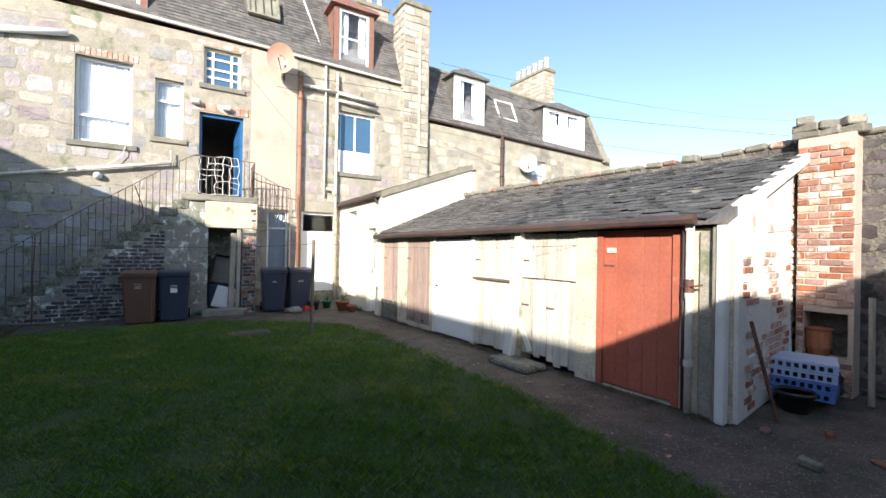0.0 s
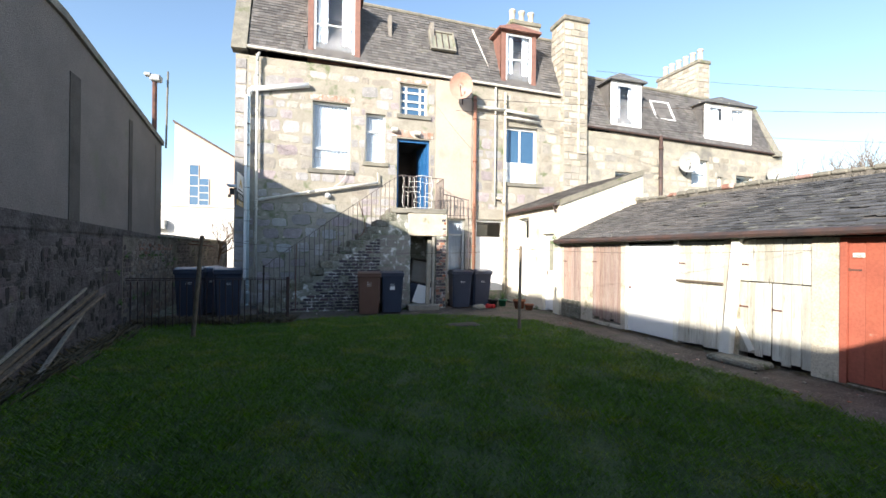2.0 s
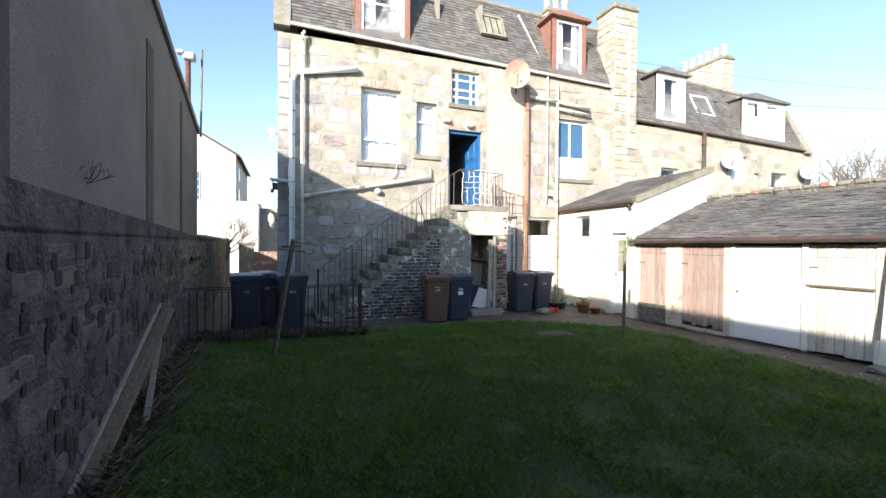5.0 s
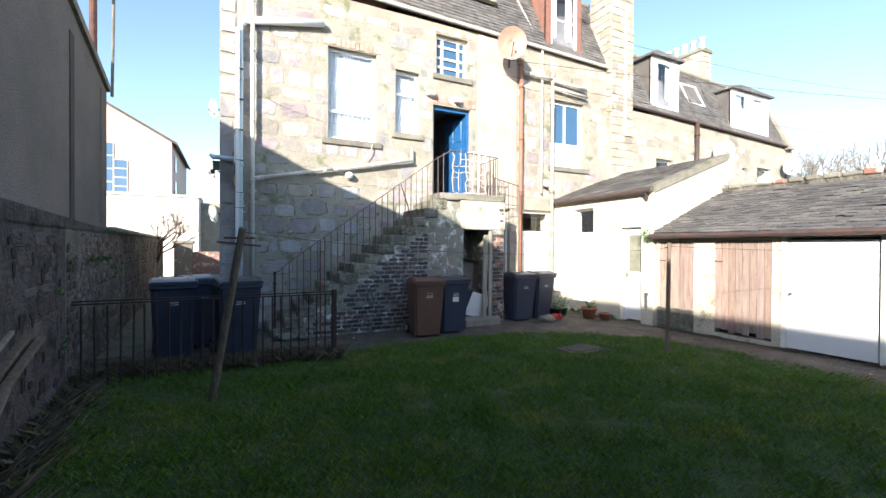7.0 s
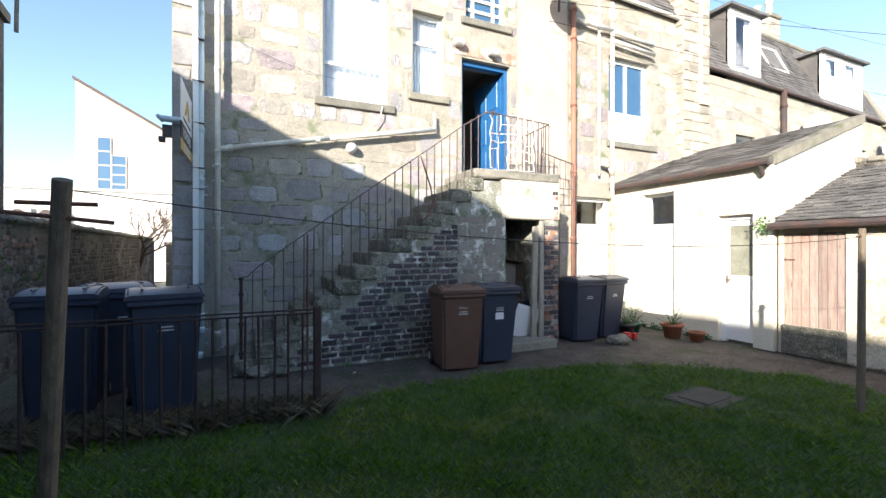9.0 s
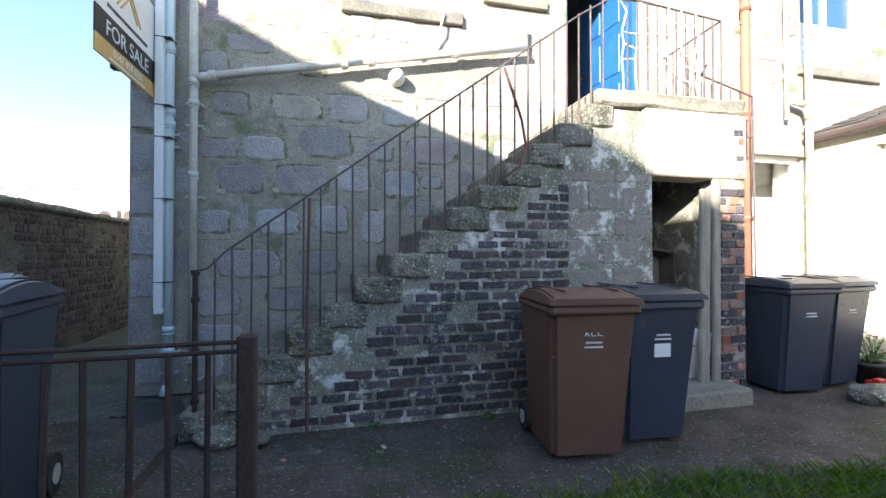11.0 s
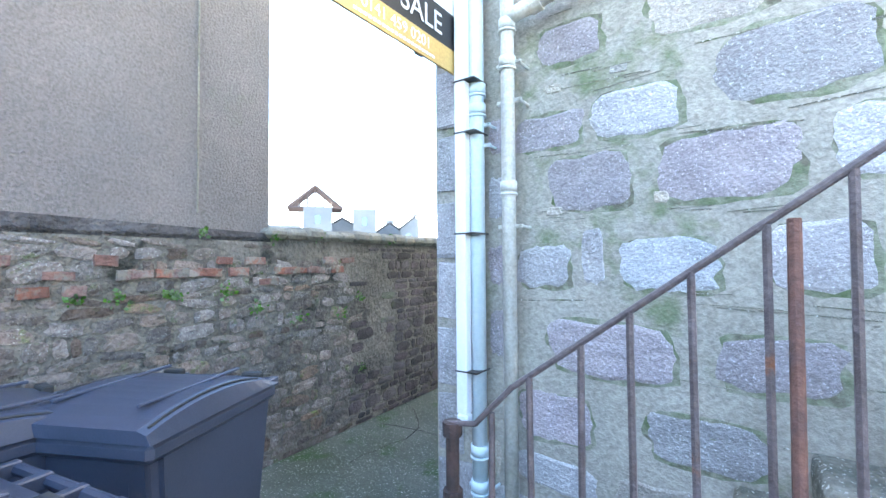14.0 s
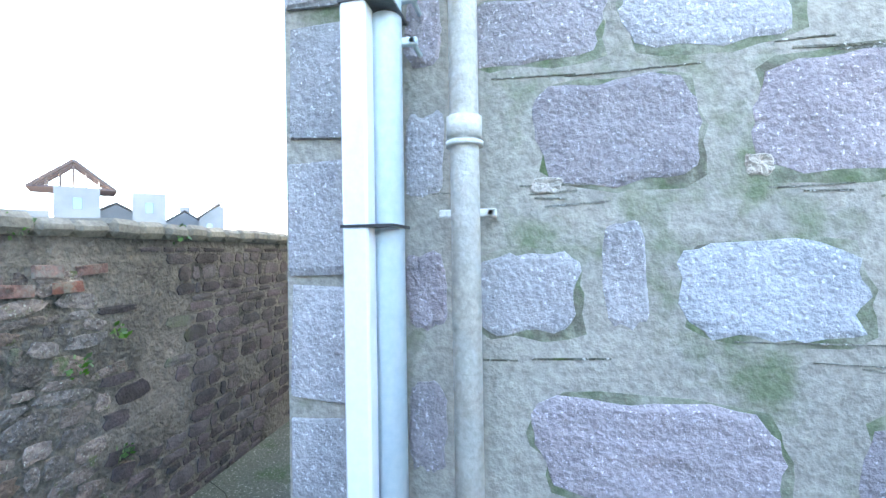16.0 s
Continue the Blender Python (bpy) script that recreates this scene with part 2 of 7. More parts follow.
DIRTYBRICK = mat("dirty_old_brick", (0.25, 0.12, 0.09), (0.15, 0.08, 0.065), 9, 0.92, 1.0, 50, rand=0.3, stain=(0.2, 0.18, 0.15), stain_at=0.5, stain_scale=8)
# Lichen black plus shade put into the colour; RUBMORT is the paler tone.
BLACKMORT = mat("lichen_and_shade_mortar", (0.115, 0.105, 0.105), (0.05, 0.045, 0.045), 3.2, 0.95, 1.0, 26, stain=(0.022, 0.02, 0.018), stain_at=0.54, stain_scale=4, dist=0.04)
# Near-black colour painted in as the shade inside wall pits.
PITSHADE = mat("painted_hollow_shade", (0.02, 0.018, 0.016), (0.03, 0.027, 0.024), 8, 0.98, 0.5, 40)
# Lighter copy of TWIG: distance haze is put into the colour.
HAZETWIG = mat("haze_paled_twig", (0.24, 0.2, 0.17), (0.18, 0.15, 0.13), 2, 0.9, 0.0)
CRACK = mat("dark_crack_dirt", (0.03, 0.03, 0.022), (0.02, 0.022, 0.014), 5, 0.98, 0.0)
OLDIRON = mat("dark_rusty_fence_iron", (0.06, 0.032, 0.028), (0.035, 0.024, 0.022), 9, 0.85, 0.6, 70)
LEAF = mat("weed_leaf", (0.05, 0.13, 0.02), (0.08, 0.17, 0.03), 9, 0.6, 0.0, island=0.4)
TWIG = mat("bare_twig", (0.12, 0.08, 0.06), (0.08, 0.06, 0.045), 9, 0.9, 0.0)
INTERIOR = mat("dim_interior_plaster", (0.3, 0.27, 0.24), (0.22, 0.2, 0.18), 2, 0.9, 0.0)
CURTAIN = mat("white_net_curtain", (0.6, 0.63, 0.68), (0.5, 0.54, 0.6), 5, 0.9, 0.2, 30)
GLASS = mat_glass("window_glass")
FROST = mat("frosted_pane", (0.3, 0.3, 0.24), (0.2, 0.2, 0.16), 3, 0.25, 0.1, 30)
GOLD = mat("sign_gold", (0.6, 0.4, 0.14), (0.55, 0.36, 0.12), 2, 0.5, 0.0)
SIGNBLACK = mat("sign_black", (0.02, 0.02, 0.022), (0.02, 0.02, 0.02), 2, 0.5, 0.0)
SIGNWHITE = mat("sign_white", (0.8, 0.8, 0.8), (0.78, 0.78, 0.78), 2, 0.5, 0.0)
CRATEBLUE = mat("blue_crate_plastic", (0.1, 0.2, 0.5), (0.08, 0.16, 0.42), 3, 0.5, 0.1, 40)
PINKCLAD = mat("pale_pink_cladding", (0.56, 0.43, 0.36), (0.52, 0.4, 0.335), 0.5, 0.8, 0.0)
WHITEWALL = mat("white_rendered_wall", (0.75, 0.73, 0.7), (0.7, 0.68, 0.64), 0.4, 0.9, 0.0)
DISHPINK = mat("weathered_dish_enamel", (0.46, 0.28, 0.22), (0.38, 0.22, 0.17), 4, 0.5, 0.2, 30)
DISHGREY = mat("grey_dish_enamel", (0.42, 0.42, 0.4), (0.35, 0.35, 0.34), 4, 0.5, 0.2, 30)
REDPLASTIC = mat("red_plastic", (0.5, 0.03, 0.03), (0.4, 0.03, 0.03), 4, 0.4, 0.0)
GREENPLASTIC = mat("green_plastic", (0.03, 0.2, 0.1), (0.03, 0.16, 0.08), 4, 0.4, 0.0)
TOWNWALL = mat("far_town_granite", (0.2, 0.21, 0.22), (0.16, 0.17, 0.18), 0.3, 0.9, 0.0)
DAMPSLAB = mat("dark_damp_slab", (0.07, 0.065, 0.05), (0.05, 0.045, 0.035), 4, 0.9, 0.8, 40)
BINLIGHT = mat("pale_blue_crate", (0.4, 0.5, 0.72), (0.34, 0.43, 0.62), 3, 0.5, 0.1, 40)
# Blue base colour stands in for the sky reflected in the glass.
SKYPANE = mat("painted_sky_reflection_pane", (0.05, 0.12, 0.22), (0.04, 0.1, 0.2), 1, 0.08, 0.0, spec=1.0)


# ---- mesh helpers ----
def box(bm, x0, x1, y0, y1, z0, z1, bevel=0.0):
    if bevel > 0:
        t = bmesh.new()
        box(t, x0, x1, y0, y1, z0, z1)
        bmesh.ops.bevel(t, geom=list(t.edges), offset=min(bevel, 0.45 * min(x1 - x0, y1 - y0, z1 - z0)), segments=1, affect="EDGES")
        append(bm, t)
        t.free()
        return
    v = [bm.verts.new(p) for p in ((x0, y0, z0), (x1, y0, z0), (x1, y1, z0), (x0, y1, z0), (x0, y0, z1), (x1, y0, z1), (x1, y1, z1), (x0, y1, z1))]
    for f in ((3, 2, 1, 0), (4, 5, 6, 7), (0, 1, 5, 4), (1, 2, 6, 5), (2, 3, 7, 6), (3, 0, 4, 7)):
        bm.faces.new([v[i] for i in f])


def append(bm, t, m=None):
    vs = {}
    for v in t.verts:
        vs[v] = bm.verts.new(m @ v.co if m else v.co)
    for f in t.faces:
        bm.faces.new([vs[v] for v in f.verts])


def prism(bm, poly, y0, y1):
    """Extrudes the polygon of (x, z) from y0 to y1."""
    a = [bm.verts.new((x, y0, z)) for x, z in poly]
    b = [bm.verts.new((x, y1, z)) for x, z in poly]
    bm.faces.new(a)
    bm.faces.new(b[::-1])
    for i in range(len(a)):
        j = (i + 1) % len(a)
        bm.faces.new((a[j], a[i], b[i], b[j]))
    bmesh.ops.recalc_face_normals(bm, faces=list(bm.faces))


def slab(bm, poly, z0, z1):
    """Extrudes the polygon of (x, y) from z0 up to z1."""
    a = [bm.verts.new((x, y, z0)) for x, y in poly]
    b = [bm.verts.new((x, y, z1)) for x, y in poly]
    bm.faces.new(a[::-1])
    bm.faces.new(b)
    for i in range(len(a)):
        j = (i + 1) % len(a)
        bm.faces.new((a[i], a[j], b[j], b[i]))


def tube(bm, a, b, r, n=10, r2=None, caps=True):
    a, b = Vector(a), Vector(b)
    d = b - a
    if d.length < 1e-5:
        return
    q = d.to_track_quat("Z", "Y")
    r2 = r if r2 is None else r2
    ra = [bm.verts.new(a + q @ Vector((r * math.cos(i * math.tau / n), r * math.sin(i * math.tau / n), 0))) for i in range(n)]
    rb = [bm.verts.new(b + q @ Vector((r2 * math.cos(i * math.tau / n), r2 * math.sin(i * math.tau / n), 0))) for i in range(n)]
    for i in range(n):
        j = (i + 1) % n
        bm.faces.new((ra[i], ra[j], rb[j], rb[i]))
    if caps:
        bm.faces.new(ra[::-1])
        bm.faces.new(rb)


def run(bm, pts, r, n=10):
    for a, b in zip(pts, pts[1:]):
        tube(bm, a, b, r, n)


def lathe(bm, prof, n=20):
    """Turns a profile of (radius, z) about z."""
    rings = [[bm.verts.new((r * math.cos(i * math.tau / n), r * math.sin(i * math.tau / n), z)) for i in range(n)] for r, z in prof]
    for p, q in zip(rings, rings[1:]):
        for i in range(n):
            j = (i + 1) % n
            bm.faces.new((p[i], p[j], q[j], q[i]))
    bm.faces.new(rings[0][::-1])
    bm.faces.new(rings[-1])


def mesh_of(name, bm, material, smooth=False):
    me = bpy.data.meshes.new(name)
    bm.to_mesh(me)
    bm.free()
    me.materials.append(material)
    if smooth:
        for p in me.polygons:
            p.use_smooth = len(p.vertices) <= 4
    return me


def part(name, bm, material, parent, label="", smooth=False, m=None, kind=""):
    ob = new(name, mesh_of(name, bm, material, smooth))
    ob.parent = parent
    if m is not None:
        ob.matrix_basis = m
    return tagged(ob, label, kind=kind)


def thing(name, m, label, category="", group="", kind=""):
    ob = new(name)
    ob.matrix_basis = m
    ob.empty_display_size = 0.1
    return tagged(ob, label, category, group, kind)


def solid(name, bm, material, m, label, category="", kind="", smooth=False, group=""):
    ob = new(name, mesh_of(name, bm, material, smooth))
    ob.matrix_basis = m
    return tagged(ob, label, category, group, kind)


def panel(bm, x0, x1, z0, z1, y0, y1, holes=()):
    """A wall of thickness y0..y1 with rectangular holes (x0, x1, z0, z1)."""
    xs = sorted({x0, x1, *(min(max(h[k], x0), x1) for h in holes for k in (0, 1))})
    zs = sorted({z0, z1, *(min(max(h[k], z0), z1) for h in holes for k in (2, 3))})

    def full(i, j):
        if not (0 <= i < len(xs) - 1 and 0 <= j < len(zs) - 1):
            return False
        cx, cz = (xs[i] + xs[i + 1]) / 2, (zs[j] + zs[j + 1]) / 2
        return not any(h[0] < cx < h[1] and h[2] < cz < h[3] for h in holes)

    cache = {}

    def vert(i, j, y):
        k = (i, j, y)
        if k not in cache:
            cache[k] = bm.verts.new((xs[i], y, zs[j]))
        return cache[k]

    for i in range(len(xs) - 1):
        for j in range(len(zs) - 1):
            if not full(i, j):
                continue
            bm.faces.new((vert(i, j, y0), vert(i + 1, j, y0), vert(i + 1, j + 1, y0), vert(i, j + 1, y0)))
            bm.faces.new((vert(i, j, y1), vert(i, j + 1, y1), vert(i + 1, j + 1, y1), vert(i + 1, j, y1)))
            if not full(i - 1, j):
                bm.faces.new((vert(i, j, y0), vert(i, j + 1, y0), vert(i, j + 1, y1), vert(i, j, y1)))
            if not full(i + 1, j):
                bm.faces.new((vert(i + 1, j, y0), vert(i + 1, j, y1), vert(i + 1, j + 1, y1), vert(i + 1, j + 1, y0)))
            if not full(i, j - 1):
                bm.faces.new((vert(i, j, y0), vert(i, j, y1), vert(i + 1, j, y1), vert(i + 1, j, y0)))
            if not full(i, j + 1):
                bm.faces.new((vert(i, j + 1, y0), vert(i + 1, j + 1, y0), vert(i + 1, j + 1, y1), vert(i, j + 1, y1)))


# frames of the walls: x along the wall to the right as one faces it, y into it, z up
M_FACADE = pose(0, 12.29, 0)
M_EXT = pose(5.06, 12.29, 0, 0, 0, -90)
M_SHED = pose(5.1, 9.1, 0, 0, 0, -86.8)
M_WEST = pose(-4.38, -0.7, 0, 0, 0, 93.32)
M_SOUTH = pose(9.0, -3.6, 0, 0, 0, 180)


# ---- stones, bricks and slates ----
rng = np.random.default_rng(7)
PIECES = []      # small pieces wait here and are linked last


def stone_shape(seed, n=18, depth=0.006, rag=0.15, square=0.3):
    """An irregular flat-faced stone, one unit wide and high; its face looks to -y."""
    r = random.Random(seed)
    out = []
    for i in range(n):
        a = math.tau * (i + r.uniform(-0.2, 0.2)) / n
        c, s = math.cos(a), math.sin(a)
        k = (abs(c) ** (2 / square) + abs(s) ** (2 / square)) ** (-square / 2) if square else 1
        k *= 1 - r.uniform(0, rag)
        out.append((0.5 * c * k, 0.5 * s * k))
    verts, faces = [], []
    for x, z in out:
        verts.append((x, 0.004, z))
    for x, z in out:
        verts.append((x * 0.96, -depth * r.uniform(0.6, 1.0), z * 0.96))
    verts.append((r.uniform(-0.1, 0.1), -depth * 1.35, r.uniform(-0.1, 0.1)))
    for i in range(n):
        j = (i + 1) % n
        faces.append((i, j, n + j, n + i))
        faces.append((n + i, n + j, 2 * n))
    return verts, faces


def shape_mesh(name, shape, material):
    me = bpy.data.meshes.new(name)
    me.from_pydata(shape[0], [], shape[1])
    me.materials.append(material)
    return me




def ragged_stone(seed, n=34, depth=0.007):
    """A rough-hewn stone, one unit wide and high, with a broken outline where the mortar laps over it."""
    r = random.Random(seed)
    e = r.uniform(0.32, 0.6)
    lean, o = r.uniform(-0.12, 0.12), r.uniform(0, 50)
    rim = []
    for i in range(n):
        a = math.tau * (i + 0.5 * r.random()) / n
        c, sn = math.cos(a), math.sin(a)
        k = (abs(c) ** (2 / e) + abs(sn) ** (2 / e)) ** (-e / 2)
        k *= 1 - 0.13 * abs(noise.noise(Vector((c * 1.4 + o, sn * 1.4, 0)))) * 2 - 0.1 * abs(noise.noise(Vector((c * 5 + o, sn * 5, 3)))) - r.uniform(0, 0.045)
        rim.append((0.52 * c * k + lean * sn * k * 0.5, 0.52 * sn * k))
    verts, faces = [], []
    for k, y in ((1.0, 0.004), (0.985, -0.35 * depth), (0.86, -depth), (0.6, -depth), (0.3, -depth)):
        for x, z in rim:
            bump = noise.noise(Vector((x * k * 5 + o, z * k * 4, 7))) + 0.6 * noise.noise(Vector((x * k * 13 + o, z * k * 11, 9)))
            verts.append((x * k, y if y > 0 else y - depth * 0.75 * bump * (k < 0.98), z * k))
    verts.append((0, -depth, 0))
    for q in range(4):
        for i in range(n):
            j = (i + 1) % n
            faces.append((q * n + i, q * n + j, q * n + n + j, q * n + n + i))
    for i in range(n):
        faces.append((4 * n + i, 4 * n + (i + 1) % n, 5 * n))
    return verts, faces


SHAPES = [stone_shape(i) for i in range(12)]
RAGGED = [ragged_stone(600 + i) for i in range(16)]
RIMS = [ragged_stone(640 + i, 26, 0.0012) for i in range(6)]
ROUGH = [stone_shape(40 + i, 11, 0.009, 0.3, 0.45) for i in range(14)]


def box_shape(seed, depth=0.02, rag=0.03):
    r = random.Random(seed)
    v = []
    for y, k in ((0.02, 1.0), (-depth * 0.6, 1.0), (-depth, 0.93)):
        for x, z in ((-0.5, -0.5), (0.5, -0.5), (0.5, 0.5), (-0.5, 0.5)):
            v.append((x * k * (1 - r.uniform(0, rag)), y, z * k * (1 - r.uniform(0, rag * 2))))
    f = [(8, 9, 10, 11)]
    for o in (0, 4):
        for i in range(4):
            j = (i + 1) % 4
            f.append((o + i, o + j, o + 4 + j, o + 4 + i))
    return v, f


BRICKS = [box_shape(80 + i, 0.018, 0.09) for i in range(10)]
OLDBRICKS = [box_shape(100 + i, 0.016, 0.17) for i in range(12)]


def courses(x0, x1, z0, z1, w, h, holes=(), seed=1, jitter=0.35, gap=0.03, inside=None):
    """Cells (x, z, w, h) of a wall laid in uneven courses."""
    r = random.Random(seed)
    out, z, row = [], z0, 0
    while z < z1 - h * 0.4:
        hh = min(h * r.uniform(1 - jitter * 0.6, 1 + jitter * 0.6), z1 - z)
        x = x0 - (w * 0.5 if row % 2 else 0) * r.uniform(0.6, 1.2)
        while x < x1 - 0.04:
            ww = w * r.uniform(1 - jitter, 1 + jitter)
            a, b = max(x, x0), min(x + ww, x1)
            x += ww
            if b - a < 0.3 * w:
                continue
            cx, cz = (a + b) / 2, z + hh / 2
            if any(q[0] - 0.02 < b and q[1] + 0.02 > a and q[2] - 0.02 < z + hh and q[3] + 0.02 > z for q in holes):
                ok = False
                for q in holes:
                    if q[0] < b and q[1] > a and q[2] < z + hh and q[3] > z:
                        if a < q[0] - 0.3 * w and b > q[0]:
                            b, ok = q[0], True
                        elif b > q[1] + 0.3 * w and a < q[1]:
                            a, ok = q[1], True
                        else:
                            ok = False
                            break
                if not ok:
                    continue
                cx = (a + b) / 2
            if inside and not inside(cx, cz):
                continue
            out.append((cx, cz, b - a - gap * r.uniform(0.5, 1.5), hh - gap * r.uniform(0.5, 1.5)))
        z += hh
        row += 1
    return out


def lay(name, parent, m, cells, shapes, materials, stuff_material, near=None, limit=300, y=0.0, turn=4.0, seed=3):
    """Near cells become parts of their own, the others one joined mesh. near gives a distance by which they are picked."""
    r = random.Random(seed)
    cells = sorted(cells, key=near) if near else cells
    own = cells[:limit] if near else []
    rest = cells[len(own):]
    meshes = [[shape_mesh(name, s, mt) for s in shapes] for mt in materials]
    for cx, cz, w, h in own:
        me = r.choice(r.choice(meshes))
        t = m @ pose(cx, y, cz, 0, r.uniform(-turn, turn), 0) @ Matrix.Diagonal((w, r.uniform(0.7, 1.3), h, 1))
        PIECES.append((name, me, parent, t))
    if rest:
        vv, ff, base = [], [], 0
        for cx, cz, w, h in rest:
            sv, sf = r.choice(shapes)
            d = r.uniform(0.7, 1.3)
            vv.extend((cx + p[0] * w, y + p[1] * d, cz + p[2] * h) for p in sv)
            ff.extend(tuple(base + i for i in f) for f in sf)
            base += len(sv)
        me = bpy.data.meshes.new(name + "_work")
        me.from_pydata(vv, [], ff)
        me.materials.append(stuff_material)
        ob = new(name + "_work", me)
        ob.parent = parent
        ob.matrix_basis = parent.matrix_basis.inverted() @ m
        ob["kind"] = "stuff"


def link_pieces():
    for name, me, parent, t in PIECES:
        ob = new(name, me)
        ob.parent = parent
        ob.matrix_basis = parent.matrix_basis.inverted() @ t if parent else t


def wall(name, m, x0, x1, z0, z1, thick, material, holes=(), label=""):
    bm = bmesh.new()
    panel(bm, x0, x1, z0, z1, 0, thick, holes)
    return solid(name, bm, material, m, label, kind="structure")


# ---- the ground ----
bm = bmesh.new()
slab(bm, [(-400, -400), (400, -400), (400, 400), (-400, 400)], -0.3, -0.06)
solid("ground", bm, CONCRETE, pose(0, 0, 0), "damp worn earth and concrete ground", kind="structure")
LAWN_EDGE = [(-4.75, -3.6), (4.2, -3.6), (4.05, 1.0), (4.25, 3.0), (4.2, 4.5), (4.1, 6.7), (3.85, 8.1), (3.1, 9.05), (2.0, 9.55), (0.8, 9.8), (-0.6, 9.78), (-1.7, 9.6), (-2.6, 9.55), (-5.1, 9.6)]


def ragged_line(pts, step, amount, seed):
    """The closed polygon with its sides cut up and shifted unevenly."""
    out = []
    for (xa, ya), (xb, yb) in zip(pts, pts[1:] + pts[:1]):
        n = max(1, int(math.hypot(xb - xa, yb - ya) / step))
        for i in range(n):
            x, y = xa + (xb - xa) * i / n, ya + (yb - ya) * i / n
            v = noise.noise_vector(Vector((x * 1.3, y * 1.3, seed))) * 0.65 + noise.noise_vector(Vector((x * 5, y * 5, seed))) * 0.35
            out.append((x + v.x * amount, y + v.y * amount))
    return out


LAWN_RAGGED = ragged_line(LAWN_EDGE, 0.1, 0.16, 4)
bm = bmesh.new()
slab(bm, LAWN_RAGGED, -0.1, 0.0)
solid("lawn", bm, LAWN, pose(0, 0, 0), "uneven back green lawn", kind="structure")
bm = bmesh.new()
slab(bm, [(-5.3, -3.6), (9.0, -3.6), (8.3, 1.5), (5.6, 1.5), (5.3, 9.1), (5.3, 12.6), (-3.4, 12.6), (-5.4, 12.4)], -0.1, -0.012)
solid("pavement", bm, CONCRETE, pose(0, 0, 0), "worn damp earth and concrete path with moss", kind="structure")
bm = bmesh.new()
slab(bm, ragged_line([(-5.4, 10.9), (-2.75, 10.55), (-2.6, 11.05), (-2.66, 12.25), (-3.38, 12.25), (-3.4, 30), (-6.3, 30), (-5.4, 12.4)], 0.25, 0.08, 2), -0.1, -0.004)
alley = solid("pavement_alley", bm, ALLEY, pose(0, 0, 0), "cracked mossy concrete of the alley beside the house", kind="structure")
rc = random.Random(41)
bm = bmesh.new()
for x, y, a, n in ((-4.9, 11.2, 10, 9), (-4.2, 11.75, -25, 8), (-3.9, 11.35, 70, 7), (-3.6, 11.9, 20, 6), (-4.6, 12.6, 80, 12), (-5.0, 13.4, 5, 9), (-3.3, 11.25, -40, 6), (-3.5, 11.6, 100, 5), (-4.3, 14.5, 15, 8)):
    p, d = Vector((x, y, 0)), math.radians(a)
    for k in range(n):
        d += rc.uniform(-0.55, 0.55)
        q = p + Vector((math.cos(d), math.sin(d), 0)) * rc.uniform(0.1, 0.2)
        sd = Vector((-math.sin(d), math.cos(d), 0)) * rc.uniform(0.003, 0.009)
        bm.faces.new([bm.verts.new((v.x, v.y, -0.001)) for v in (p - sd, q - sd, q + sd, p + sd)])
        p = q
part("crack", bm, CRACK, alley, "dark winding cracks", kind="stuff")
for k in range(26):
    x, y = rc.uniform(-3.6, -2.75), rc.uniform(10.75, 11.95)
    bm = bmesh.new()
    n = rc.choice((5, 6, 7))
    ring = [(math.cos(math.tau * i / n) * rc.uniform(0.06, 0.15), math.sin(math.tau * i / n) * rc.uniform(0.05, 0.12)) for i in range(n)]
    slab(bm, ring, -0.02, 0.012 + rc.uniform(0, 0.02))
    part("paving_fragment", bm, ALLEY, alley, "broken concrete fragment", m=pose(x, y, 0, rc.uniform(-3, 3), rc.uniform(-3, 3), rc.uniform(0, 90)))

# ---- main house ----
HX0, HX1, HTOP = -3.42, 7.3, 7.2
HOLES = [(-1.32, -0.22, 4.09, 6.1), (0.24, 0.85, 4.36, 5.88), (1.3, 2.2, 5.92, 6.95), (1.22, 2.28, 2.98, 5.2), (4.88, 6.15, 4.0, 5.92), (2.93, 3.52, 0.3, 2.72), (3.88, 4.97, 0.35, 2.73)]
house_wall = wall("wall_north", M_FACADE, HX0, HX1, 0, HTOP, 0.5, MORTAR, HOLES, "granite rubble house wall with wide mortar pointing")
bm = bmesh.new()
box(bm, 2.47, 3.7, -0.02, -0.004, 2.75, HTOP - 0.02)
part("render_strip", bm, RENDER, house_wall, "smooth pinkish cement rendered strip")


def far_from_eye(c):
    return abs(c[0] + 2.3) * 0.9 + abs(c[1] - 1.9)


